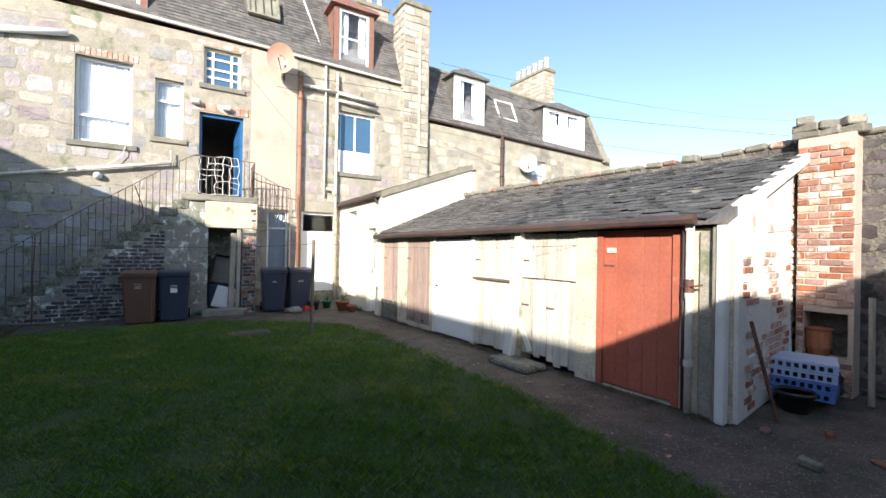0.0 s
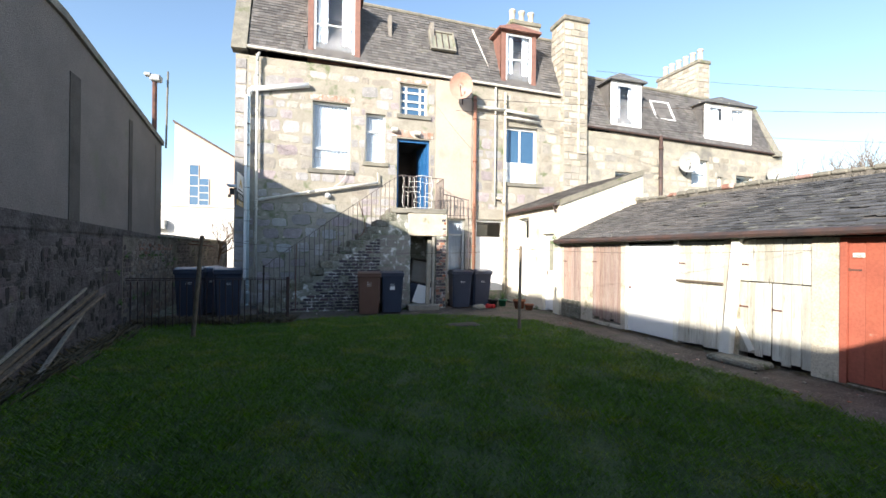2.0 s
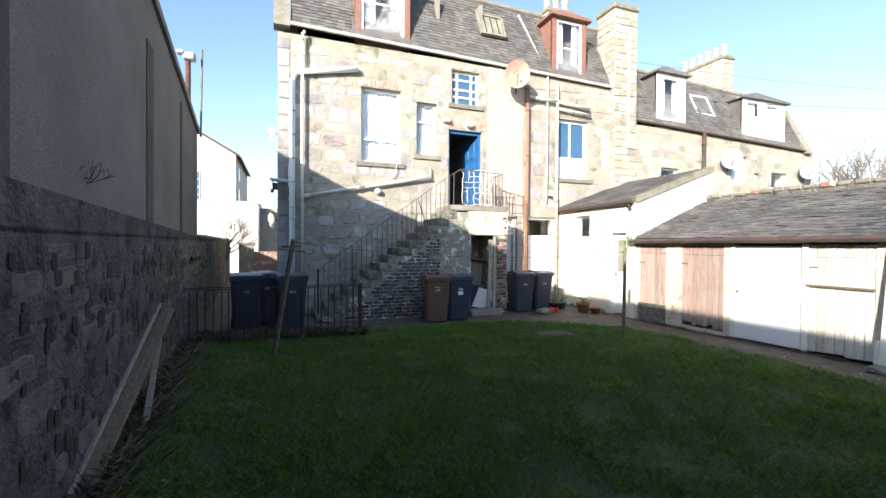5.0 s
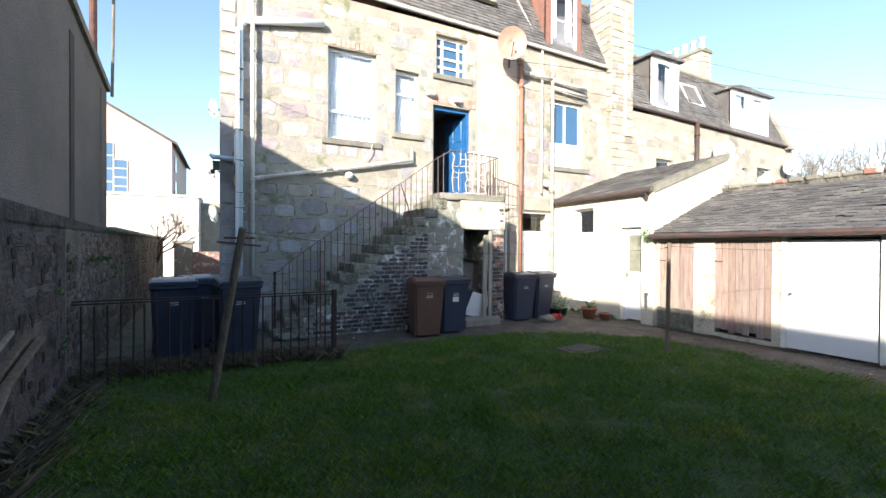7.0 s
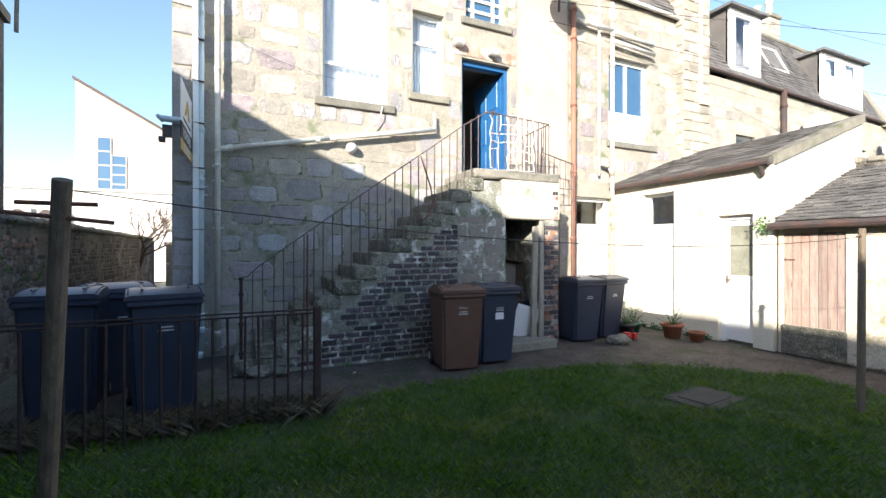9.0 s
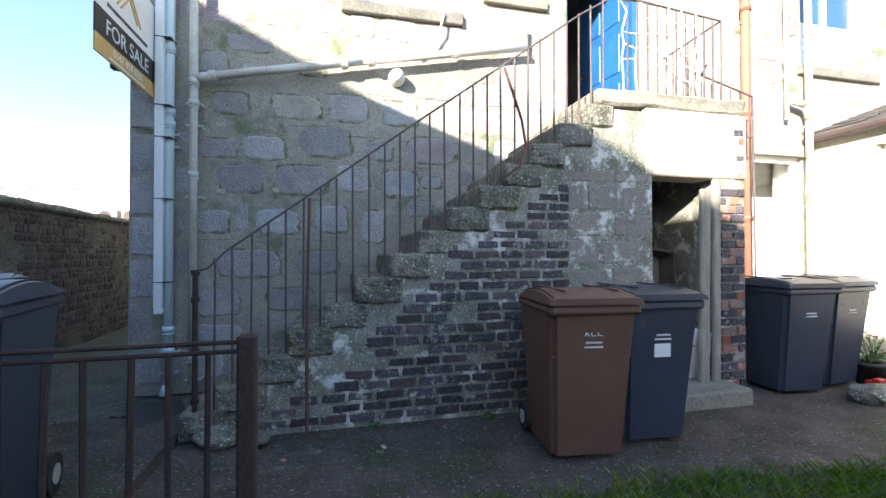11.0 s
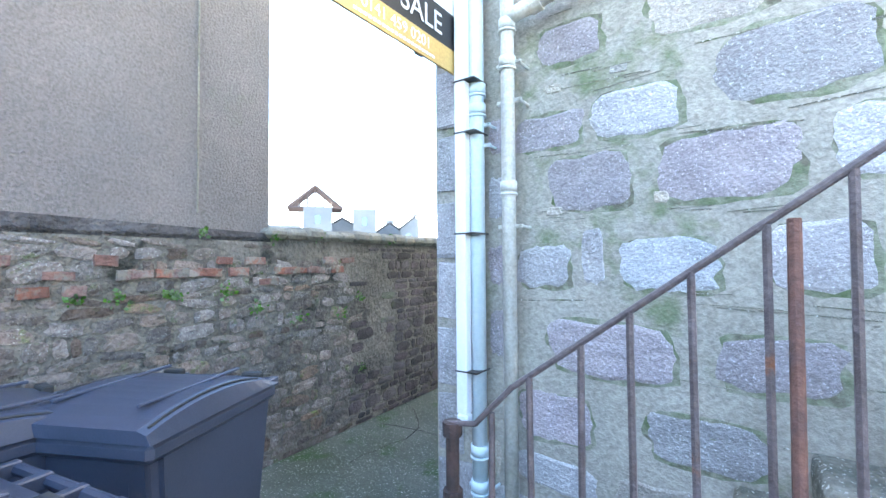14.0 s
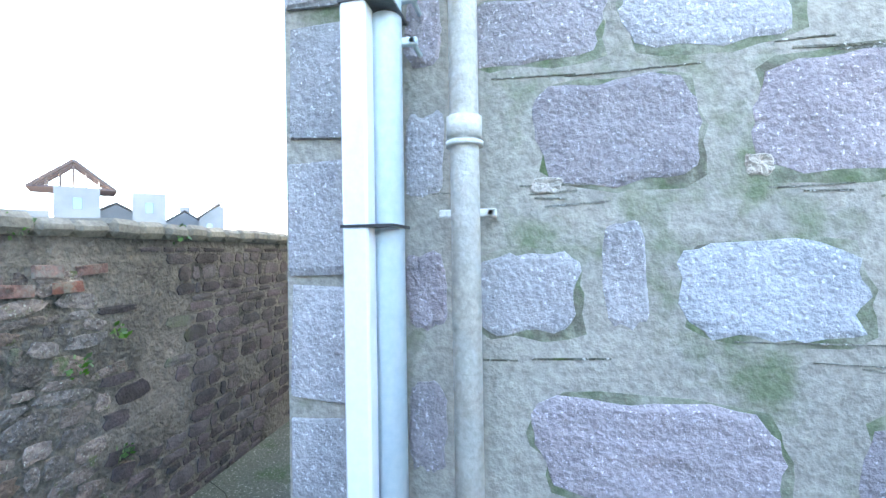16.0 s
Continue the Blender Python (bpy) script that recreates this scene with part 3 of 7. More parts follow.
HAND_LAID = {
    "P": [(-2.53, 2.89, 0.36, 0.22), (-2.66, 2.43, 0.4, 0.2), (-2.44, 2.13, 0.44, 0.31), (-1.85, 2.14, 0.54, 0.31), (-2.36, 1.27, 0.64, 0.3), (-0.46, 2.52, 0.6, 0.3), (-2.64, 0.88, 0.42, 0.26), (-1.68, 1.28, 0.44, 0.24), (-2.97, 2.46, 0.12, 0.22), (-2.97, 1.7, 0.13, 0.24), (-2.97, 1.3, 0.12, 0.28)],
    "G": [(-2.36, 3.52, 0.46, 0.18), (-2.31, 3.27, 0.23, 0.08), (-2.68, 3.29, 0.26, 0.22), (-2.21, 2.45, 0.43, 0.25), (-1.6, 2.55, 0.56, 0.33), (-1.37, 2.92, 0.42, 0.29), (-2.42, 1.74, 0.12, 0.3), (-2.69, 1.69, 0.32, 0.24), (-1.32, 2.17, 0.36, 0.28), (-1.04, 2.49, 0.3, 0.23), (-1.54, 1.73, 0.35, 0.3), (-1.11, 1.66, 0.28, 0.36), (-0.6, 1.87, 0.31, 0.18), (-0.47, 2.16, 0.25, 0.13), (-1.95, 0.9, 0.5, 0.24), (-2.97, 2.1, 0.12, 0.26)],
    "B": [(-2.08, 1.7, 0.44, 0.27), (-0.82, 2.91, 0.43, 0.27), (-0.81, 2.13, 0.43, 0.3)],
    "W": [(-1.9, 2.9, 0.52, 0.26), (-1.75, 3.32, 0.3, 0.16), (-2.1, 2.02, 0.07, 0.06), (-2.62, 1.99, 0.09, 0.05), (-2.62, 2.66, 0.1, 0.05), (-2.28, 2.68, 0.09, 0.04)],
}
for key in HAND_LAID:
    lay("moss_rim", house_wall, M_FACADE, [(x + 0.008, z - 0.006, w + 0.022, h + 0.03) for x, z, w, h in HAND_LAID[key] if w > 0.2], RIMS, [JOINTMOSS], JOINTMOSS, far_from_eye, 40, turn=3, seed=ord(key) + 9)
for key, mt in (("P", PURPLE), ("G", GRANITE), ("B", BLUEST), ("W", GRANITE_WARM)):
    lay("stone", house_wall, M_FACADE, HAND_LAID[key], RAGGED, [mt], GRANITE_ISL, far_from_eye, 40, turn=3, seed=ord(key))
keep_out = HOLES + [(-3.04, -0.2, 0.76, 3.6), (2.45, 3.72, 2.75, 7.3), (1.1, 2.4, 5.2, 5.55), (-1.5, -0.05, 6.08, 6.34)]
lay("stone", house_wall, M_FACADE, courses(HX0 + 0.3, HX1 - 0.05, 0.1, HTOP - 0.1, 0.47, 0.33, keep_out, 5, 0.42, 0.05), RAGGED, [GRANITE, GRANITE_WARM, GRANITE_WARM, PURPLE], GRANITE_ISL, far_from_eye, 250, turn=6)
lay("quoin", house_wall, M_FACADE, courses(HX0, HX0 + 0.3, 0.1, HTOP - 0.1, 0.62, 0.42, (), 8, 0.1, 0.02), BRICKS, [GRANITE], GRANITE_ISL, lambda c: c[1], 20, turn=1)
lay("lintel_brick", house_wall, M_FACADE, courses(-1.42, -0.1, 6.11, 6.32, 0.1, 0.2, (), 3, 0.1, 0.012), BRICKS, [WASHBRICK], WASHBRICK, lambda c: c[0], 20, turn=1)
lay("lintel_brick", house_wall, M_FACADE, courses(1.05, 2.4, 5.22, 5.5, 0.3, 0.26, (), 3, 0.1, 0.012), BRICKS, [WASHBRICK], WASHBRICK, lambda c: c[0], 20, turn=1)
lay("lintel_brick", house_wall, M_FACADE, courses(1.15, 2.32, 6.97, 7.12, 0.3, 0.13, (), 3, 0.1, 0.012), BRICKS, [WASHBRICK], WASHBRICK, lambda c: c[0], 20, turn=1)
rj = random.Random(19)
for k in range(70):
    xa, z, w = rj.uniform(-3.0, 0.2), rj.choice((0.62, 0.95, 1.2, 1.52, 1.56, 1.93, 1.97, 2.31, 2.62, 2.7, 3.08)) + rj.uniform(-0.03, 0.03), rj.uniform(0.08, 0.45)
    bm = bmesh.new()
    box(bm, 0, w, -0.0035, 0.001, 0, rj.uniform(0.0025, 0.006))
    PIECES.append(("joint_line", mesh_of("joint_line", bm, STEPST), house_wall, M_FACADE @ pose(xa, 0, z, 0, rj.uniform(-4, 4), 0)))
for nm, xa, xb, z in (("window_sill", -1.45, -0.1, 3.95), ("window_sill", 0.15, 0.95, 4.26), ("window_sill", 1.2, 2.3, 5.83), ("window_sill", 4.8, 6.35, 3.88)):
    bm = bmesh.new()
    box(bm, xa, xb, -0.06, 0.2, z, z + 0.13, 0.01)
    part(nm, bm, COPE, house_wall, "rough stone window sill")
# other walls and floors of the house
wall("wall_west", pose(HX0, 22.3, 0, 0, 0, -90), 0, 9.51, 0, 7.6, 0.5, FARWALL, (), "granite gable wall of the house")
wall("wall_back", pose(HX1, 22.8, 0, 0, 0, 180), 0, HX1 - HX0, 0, 7.6, 0.5, FARWALL, (), "back wall of the house")
bm = bmesh.new()
box(bm, HX0 + 0.5, HX1, 12.79, 15.8, 2.78, 2.98)
box(bm, HX0 + 0.5, HX1, 12.79, 15.8, 0, 0.28)
solid("floor", bm, INTERIOR, pose(0, 0, 0), "dim floors inside the house", kind="structure")
bm = bmesh.new()
box(bm, HX0 + 0.5, HX1, 12.79, 15.8, 5.55, 5.7)
bm2 = bmesh.new()
box(bm2, HX0 + 0.5, HX1, 15.8, 15.95, 0, 9.4)
box(bm2, 1.0, 1.1, 12.8, 15.8, 0.28, 9.3)
box(bm2, 2.42, 2.52, 12.8, 15.8, 0.28, 9.3)
box(bm2, HX1 - 0.1, HX1, 12.8, 15.8, 0.28, 9.3)
solid("ceiling", bm, INTERIOR, pose(0, 0, 0), "dim plaster ceiling inside the house", kind="structure")
solid("wall_inner", bm2, INTERIOR, pose(0, 0, 0), "dim plaster walls inside the house", kind="structure")


def slates(bm, x0, x1, y0, z0, y1, z1, w=0.24, g=0.2, seed=2, cut=None, rag=0.012):
    """Slate courses on a plane that rises from (y0, z0) to (y1, z1)."""
    r = random.Random(seed)
    L = math.hypot(y1 - y0, z1 - z0)
    dy, dz = (y1 - y0) / L, (z1 - z0) / L
    ny, nz = -dz, dy
    k = 0
    s = 0.0
    while s < L - 0.05:
        x = x0 - (w / 2 if k % 2 else 0)
        while x < x1:
            ww = w * r.uniform(0.85, 1.15)
            a, b = max(x, x0), min(x + ww, x1) - 0.006
            x += ww
            if b - a < 0.05 or (cut and cut((a + b) / 2, s / L)):
                continue
            lo, hi = s - r.uniform(0, rag * 2), min(s + g * 1.25, L)
            lift = 0.02 + r.uniform(0, rag)
            pts = []
            for q, h in ((lo, lift), (hi, 0.004)):
                for xx in (a, b):
                    pts.append((xx, y0 + dy * q + ny * h, z0 + dz * q + nz * h))
            for xx in (a, b):
                pts.append((xx, y0 + dy * lo + ny * (lift - 0.012), z0 + dz * lo + nz * (lift - 0.012)))
            v = [bm.verts.new(p) for p in pts]
            bm.faces.new((v[0], v[1], v[3], v[2]))
            bm.faces.new((v[4], v[5], v[1], v[0]))
        s += g
        k += 1


def mansard(x0, x1, z0, z1, name, holes=(), seed=3, depth=1.1, rise=2.5, gutter=None):
    """Steep slated roof from the eave up; z0 and z1 are the eave's heights at its two ends."""
    roof = thing(name, pose((x0 + x1) / 2, 12.25, (z0 + z1) / 2), "steep grey slate mansard roof", "roof")
    w = x1 - x0
    bm = bmesh.new()
    tilt = math.atan2(z1 - z0, w)
    m = Matrix.Rotation(-tilt, 4, "Y")
    prof = [(0.0, 0.0), (0.0, 0.08), (depth, rise), (depth + 3.5, rise + 1.1), (depth + 3.5, 0)]
    a = [bm.verts.new((-w / 2, y, z)) for y, z in prof]
    b = [bm.verts.new((w / 2, y, z)) for y, z in prof]
    bm.faces.new(a)
    bm.faces.new(b[::-1])
    for i in range(len(prof) - 1):
        bm.faces.new((a[i + 1], a[i], b[i], b[i + 1]))
    bmesh.ops.recalc_face_normals(bm, faces=list(bm.faces))
    part("roof_deck", bm, SLATE_ISL, roof, m=m)
    bm = bmesh.new()
    slates(bm, -w / 2, w / 2, 0, 0.1, depth, rise, 0.17, 0.12, seed, lambda x, t: any(h[0] < x + (x0 + x1) / 2 < h[1] and h[2] < t < h[3] for h in holes))
    part("slate_work", bm, SLATE_ISL, roof, "grey slates", m=m, kind="stuff")
    bm = bmesh.new()
    tube(bm, (-w / 2, -0.06, 0.05), (w / 2, -0.06, 0.05), 0.045, 8)
    part("gutter", bm, gutter or DARKGUT, roof, "iron eaves gutter", m=m)
    bm = bmesh.new()
    tube(bm, (-w / 2, depth, rise + 0.03), (w / 2, depth, rise + 0.03), 0.07, 8)
    part("ridge_roll", bm, COPE, roof, "pale lead ridge roll", m=m)
    return roof


mansard(HX0 + 0.3, HX1, 7.36, 7.1, "mansard_roof", [(-1.6, 0.2, 0, 1), (2.3, 3.3, 0.42, 0.85), (4.7, 6.3, 0, 1)], gutter=CASTPIPE)
mansard(8.0, 17.15, 6.12, 5.8, "mansard_roof", [(9.1, 10.7, 0, 1), (11.3, 12.7, 0.4, 0.85), (13.5, 16.2, 0, 1)], 9, 1.0, 2.3)
# stone skews at the roof ends
for x, z, rise, lab in ((HX0 + 0.1, 7.3, 2.7, "stone skew along the gable"), (17.35, 5.75, 2.5, "stone skew along the far gable")):
    bm = bmesh.new()
    v = [(-0.1, -0.0), (1.15, rise), (1.55, rise), (0.3, 0.0)]
    for sgn in (0,):
        a = [bm.verts.new((-0.2, y, zz)) for y, zz in v]
        b = [bm.verts.new((0.2, y, zz)) for y, zz in v]
        bm.faces.new(a)
        bm.faces.new(b[::-1])
        for i in range(4):
            bm.faces.new((a[(i + 1) % 4], a[i], b[i], b[(i + 1) % 4]))
    bmesh.ops.recalc_face_normals(bm, faces=list(bm.faces))
    solid("skew_stone", bm, COPE, pose(x, 12.2, z), lab, "coping")


# ---- windows and doors ----
def window(name, m, x0, x1, z0, z1, label, material=UPVC, y=0.12, bars=(), mull=(), low=0.0, curtain=True, frame_w=0.06, pane=None, deep=0.07):
    """A window in the hole; bars: heights of transoms, mull: places of mullions, low: height of a solid panel at its foot."""
    w = thing(name, m @ pose((x0 + x1) / 2, y, z0), label, "window", kind="structure")
    a, b, h = -(x1 - x0) / 2, (x1 - x0) / 2, z1 - z0
    bm = bmesh.new()
    holes = []
    xs = [a + frame_w] + sorted(v - (x0 + x1) / 2 for v in mull) + [b - frame_w]
    zs = [max(frame_w, low)] + sorted(v - z0 for v in bars) + [h - frame_w]
    hb = 0.028
    for i in range(len(xs) - 1):
        for j in range(len(zs) - 1):
            holes.append((xs[i] + (hb if i else 0), xs[i + 1] - (hb if i < len(xs) - 2 else 0), zs[j] + (hb if j else 0), zs[j + 1] - (hb if j < len(zs) - 2 else 0)))
    panel(bm, a, b, 0, h, 0, deep, holes)
    part("window_frame", bm, material, w)
    for q in holes:
        bm = bmesh.new()
        box(bm, q[0] - 0.01, q[1] + 0.01, deep * 0.5, deep * 0.5 + 0.006, q[2] - 0.01, q[3] + 0.01)
        p = part("pane", bm, pane or GLASS, w)
        p.visible_shadow = pane is not None
    if curtain:
        r = random.Random(int(x0 * 100))
        bm = bmesh.new()
        n = 36
        for k in range(n):
            xa, xb = a + 0.03 + (b - a - 0.06) * k / n, a + 0.03 + (b - a - 0.06) * (k + 1) / n
            if curtain == "sides" and 0.3 < (k + 0.5) / n < 0.66:
                continue
            ya, yb = 0.13 + 0.008 * math.sin(k * 1.7), 0.13 + 0.008 * math.sin((k + 1) * 1.7)
            v = [bm.verts.new(p) for p in ((xa, ya, 0.03), (xb, yb, 0.03), (xb, yb, h - 0.03), (xa, ya, h - 0.03))]
            bm.faces.new(v)
        part("curtain", bm, CURTAIN, w, "white net curtain")
    return w


window("window_1", M_FACADE, -1.32, -0.22, 4.09, 6.1, "white upvc sash window with a net curtain", bars=[4.72])
window("window_2", M_FACADE, 0.24, 0.85, 4.36, 5.88, "narrow white upvc window", bars=[5.35])
window("window_3", M_FACADE, 1.3, 2.2, 5.92, 6.95, "old white sash window with glazing bars and dark glass", WHITEP, bars=[6.2, 6.42, 6.7], mull=[1.52, 1.97], curtain=False, frame_w=0.07, pane=SKYPANE)
window("window_4", M_FACADE, 4.88, 6.15, 4.0, 5.92, "white double window over a white panel", mull=[5.52], low=0.72, curtain=False, frame_w=0.09, pane=SKYPANE)
window("window_5", M_FACADE, 2.93, 3.52, 0.3, 2.72, "narrow ground floor window with a pale blind", WHITEP, bars=[2.2], curtain=True)
window("window_6", M_FACADE, 3.88, 4.97, 0.35, 2.73, "white boarded ground floor window with a top light", UPVC, low=1.8, curtain=False, frame_w=0.08)


# open house door
door = thing("door_1", M_FACADE @ pose(1.75, 0.1, 2.98), "open blue painted back door above the outside stairs", "door", kind="structure")
bm = bmesh.new()
panel(bm, -0.53, 0.53, 0, 2.22, 0, 0.12, [(-0.46, 0.46, -1, 2.13)])
part("door_frame", bm, BLUEP, door, "blue painted frame")
bm = bmesh.new()
box(bm, -0.9, 0.0, 0.0, 0.045, 0.02, 2.1)
for zz in (0.15, 0.82, 1.5):
    for xx in (-0.8, -0.42):
        box(bm, xx, xx + 0.32, -0.012, 0.0, zz, zz + 0.52, 0.008)
leaf = part("door_leaf", bm, BLUEP, door, "blue door leaf", m=pose(0.45, 0.12, 0, 0, 0, -84))
bm = bmesh.new()
tube(bm, (-0.83, -0.06, 1.0), (-0.83, 0.0, 1.0), 0.02, 8)
part("door_handle", bm, RUST, leaf)


# dormers
def dormer(x0, x1, z0, z1, y0, label, material, panes, mull=(), white=False, depth=0.9, lights=()):
    d = thing("dormer", pose((x0 + x1) / 2, y0, z0), label, "dormer window")
    a, b, h = -(x1 - x0) / 2, (x1 - x0) / 2, z1 - z0
    side = material
    for nm, xa, xb in (("cheek", a, a + 0.08), ("cheek", b - 0.08, b)):
        bm = bmesh.new()
        box(bm, xa, xb, 0.05, depth, 0, h)
        part(nm, bm, side if not white else SLATE_ISL, d)
    bm = bmesh.new()
    f = 0.16
    panel(bm, a, b, 0, h, 0, 0.1, [(q[0] - 0.05, q[1] + 0.05, q[2] - 0.05, q[3] + 0.05) for q in lights] or [(a + f, b - f, 0.2, h - 0.12)])
    part("surround", bm, UPVC if white else material, d)
    bm = bmesh.new()
    xs = [a + f + 0.05] + list(mull) + [b - f - 0.05]
    zs = [0.26] + list(panes) + [h - 0.17]
    holes = [(xs[i] + 0.02, xs[i + 1] - 0.02, zs[j] + 0.02, zs[j + 1] - 0.02) for i in range(len(xs) - 1) for j in range(len(zs) - 1)]
    if lights:
        holes = list(lights)
        for q in holes:
            panel(bm, q[0] - 0.048, q[1] + 0.048, q[2] - 0.048, q[3] + 0.048, 0.03, 0.08, [q])
            part("window_frame", bm, UPVC, d)
            bm = bmesh.new()
        bm.free()
    else:
        panel(bm, a + f + 0.002, b - f - 0.002, 0.202, h - 0.122, 0.03, 0.08, holes)
        part("window_frame", bm, UPVC, d)
    for q in holes:
        bm = bmesh.new()
        box(bm, q[0] - 0.005, q[1] + 0.005, 0.05, 0.056, q[2] - 0.005, q[3] + 0.005)
        part("pane", bm, GLASS, d).visible_shadow = False
    n = 24
    for k in range(n):
        if k in (0, 17):
            bm = bmesh.new()
        if 0.32 < (k + 0.5) / n < 0.7:
            continue
        xa, xb = a + 0.2 + (b - a - 0.4) * k / n, a + 0.2 + (b - a - 0.4) * (k + 1) / n
        ya, yb = 0.16 + 0.02 * math.sin(k * 1.9), 0.16 + 0.02 * math.sin(k * 1.9 + 1.9)
        bm.faces.new([bm.verts.new(p) for p in ((xa, ya, 0.24), (xb, yb, 0.24), (xb, yb, h - 0.15), (xa, ya, h - 0.15))])
        if k in (7, 23):
            part("curtain", bm, CURTAIN, d, "pale curtain")
    bm = bmesh.new()
    box(bm, a + 0.08, b - 0.08, 0.6, 0.7, 0, h)
    part("inner_wall", bm, INTERIOR, d)
    bm = bmesh.new()
    e = 0.14
    base = [(a - e, -e, h), (b + e, -e, h), (b + e, depth + 0.1, h), (a - e, depth + 0.1, h)]
    top = [bm.verts.new((0, 0.35, h + 0.42)), bm.verts.new((0, depth + 0.3, h + 0.42))]
    lo = [bm.verts.new(p) for p in base]
    lo2 = [bm.verts.new((p[0], p[1], h - 0.07)) for p in base]
    bm.faces.new((lo[0], lo[1], top[0]))
    bm.faces.new((lo[1], lo[2], top[1], top[0]))
    bm.faces.new((lo[3], lo[0], top[0], top[1]))
    bm.faces.new((lo[2], lo[3], top[1]))
    for i in range(4):
        j = (i + 1) % 4
        bm.faces.new((lo2[i], lo2[j], lo[j], lo[i]))
    bm.faces.new(lo2[::-1])
    part("dormer_roof", bm, SLATE if white else SIENNA, d, "slated hipped dormer roof")
    return d


dormer(-1.48, 0.05, 7.3, 9.65, 12.35, "red-brown dormer with a white sash window", SIENNA, [1.15])
dormer(4.78, 6.08, 7.2, 9.25, 12.35, "red-brown dormer with a white sash window", SIENNA, [1.05])
dormer(9.2, 10.56, 6.02, 8.1, 12.36, "white dormer with a slated hipped roof and one tall window", UPVC, [], white=True, lights=[(-0.38, 0.3, 0.45, 1.85)])
dormer(13.62, 16.1, 5.92, 7.75, 12.36, "wide white dormer with two small high windows", UPVC, [], white=True, lights=[(-0.95, -0.3, 1.12, 1.62), (0.2, 0.85, 1.12, 1.62)])


def skylight(x, y, z, w, h, lean, label, barred=False):
    s = thing("skylight", pose(x, y, z, -lean, 0, 0), label, "skylight")
    bm = bmesh.new()
    panel(bm, -w / 2, w / 2, 0, h, -0.09, 0.0, [(-w / 2 + 0.07, w / 2 - 0.07, 0.07, h - 0.07)])
    part("frame", bm, COPE if barred else UPVC, s)
    bm = bmesh.new()
    box(bm, -w / 2 + 0.06, w / 2 - 0.06, -0.05, -0.042, 0.06, h - 0.06)
    part("pane", bm, FROST if barred else GLASS, s)
    if barred:
        for k in range(1, 4):
            bm = bmesh.new()
            box(bm, -w / 2 + k * w / 4 - 0.012, -w / 2 + k * w / 4 + 0.012, -0.075, -0.05, 0.06, h - 0.06)
            part("glazing_bar", bm, DARKGUT, s)


skylight(2.8, 12.62, 8.28, 0.88, 0.85, 24, "old iron skylight with glazing bars", True)
skylight(11.95, 12.68, 6.85, 0.95, 0.95, 24, "white framed roof window")


# chimneys
def chimney(x0, x1, y0, y1, z0, z1, pots, label, seed=1, deep=False):
    c = thing("chimney", pose(x0, y0, z0), label, "chimney")
    bm = bmesh.new()
    box(bm, 0, x1 - x0, 0, y1 - y0, 0, z1 - z0 - 0.18)
    part("chimney_body", bm, MORTAR, c)
    lay("chimney_stone", c, pose(x0, y0, z0), courses(0, x1 - x0, 0, z1 - z0 - 0.2, 0.34, 0.24, (), seed, 0.2, 0.03), BRICKS, [GRANITE], GRANITE_ISL)
    lay("chimney_stone", c, pose(x0, y1, z0, 0, 0, -90), courses(0, y1 - y0, 0, z1 - z0 - 0.2, 0.34, 0.24, (), seed, 0.2, 0.03), BRICKS, [GRANITE], GRANITE_ISL)
    bm = bmesh.new()
    box(bm, -0.06, x1 - x0 + 0.06, -0.06, y1 - y0 + 0.06, z1 - z0 - 0.18, z1 - z0, 0.03)
    part("cope", bm, COPE, c, "weathered cope")
    for k in range(pots):
        bm = bmesh.new()
        lathe(bm, [(0.15, 0), (0.12, 0.1), (0.12, 0.5), (0.15, 0.53), (0.15, 0.6), (0.1, 0.6)], 12)
        part("chimney_pot", bm, SHEDREND, c, "buff clay pot", True, pose((x1 - x0) / 2, (y1 - y0) * (k + 0.5) / pots, z1 - z0) if deep else pose((x1 - x0) * (k + 0.5) / pots, (y1 - y0) / 2, z1 - z0))


chimney(7.05, 8.0, 12.1, 12.95, 0, 9.95, 0, "tall granite wallhead chimney stack", 4)
chimney(16.55, 17.25, 15.4, 18.0, 5.5, 11.1, 6, "granite gable chimney with a row of clay pots", 5, True)
chimney(6.5, 7.8, 15.2, 16.0, 7.6, 11.3, 3, "tall granite ridge chimney with pots", 6)

# ---- far houses of the terrace ----
far_wall = wall("wall_terrace", M_FACADE, 7.3, 17.8, 0, 6.05, 0.5, FARWALL, [(9.35, 10.2, 3.9, 4.65), (12.9, 13.75, 4.3, 5.35), (14.2, 14.5, 4.3, 4.75), (15.2, 16.2, 4.2, 4.85)], "granite wall of the lower neighbouring houses")
lay("stone", far_wall, M_FACADE, courses(8.0, 17.7, 2.5, 5.6, 0.42, 0.26, [(9.35, 10.2, 3.9, 4.65), (12.9, 13.75, 4.3, 5.35), (14.2, 14.5, 4.3, 4.75), (15.2, 16.2, 4.2, 4.85)], 15, 0.3, 0.05), SHAPES, [GRANITE], GRANITE_ISL)
window("window_7", M_FACADE, 9.35, 10.2, 3.9, 4.65, "small white window of the neighbouring house", curtain=False)
window("window_8", M_FACADE, 12.9, 13.75, 4.3, 5.35, "white window of the neighbouring house", bars=[4.85])
window("window_9", M_FACADE, 15.2, 16.2, 4.2, 4.85, "small dark window of the neighbouring house", curtain=False)
window("window_10", M_FACADE, 14.2, 14.5, 4.3, 4.75, "tiny window of the neighbouring house", curtain=False)
bm = bmesh.new()
box(bm, 7.5, 17.5, 13.8, 14.0, 0, 8)
box(bm, 17.3, 17.8, 12.8, 20, 0, 5.9)
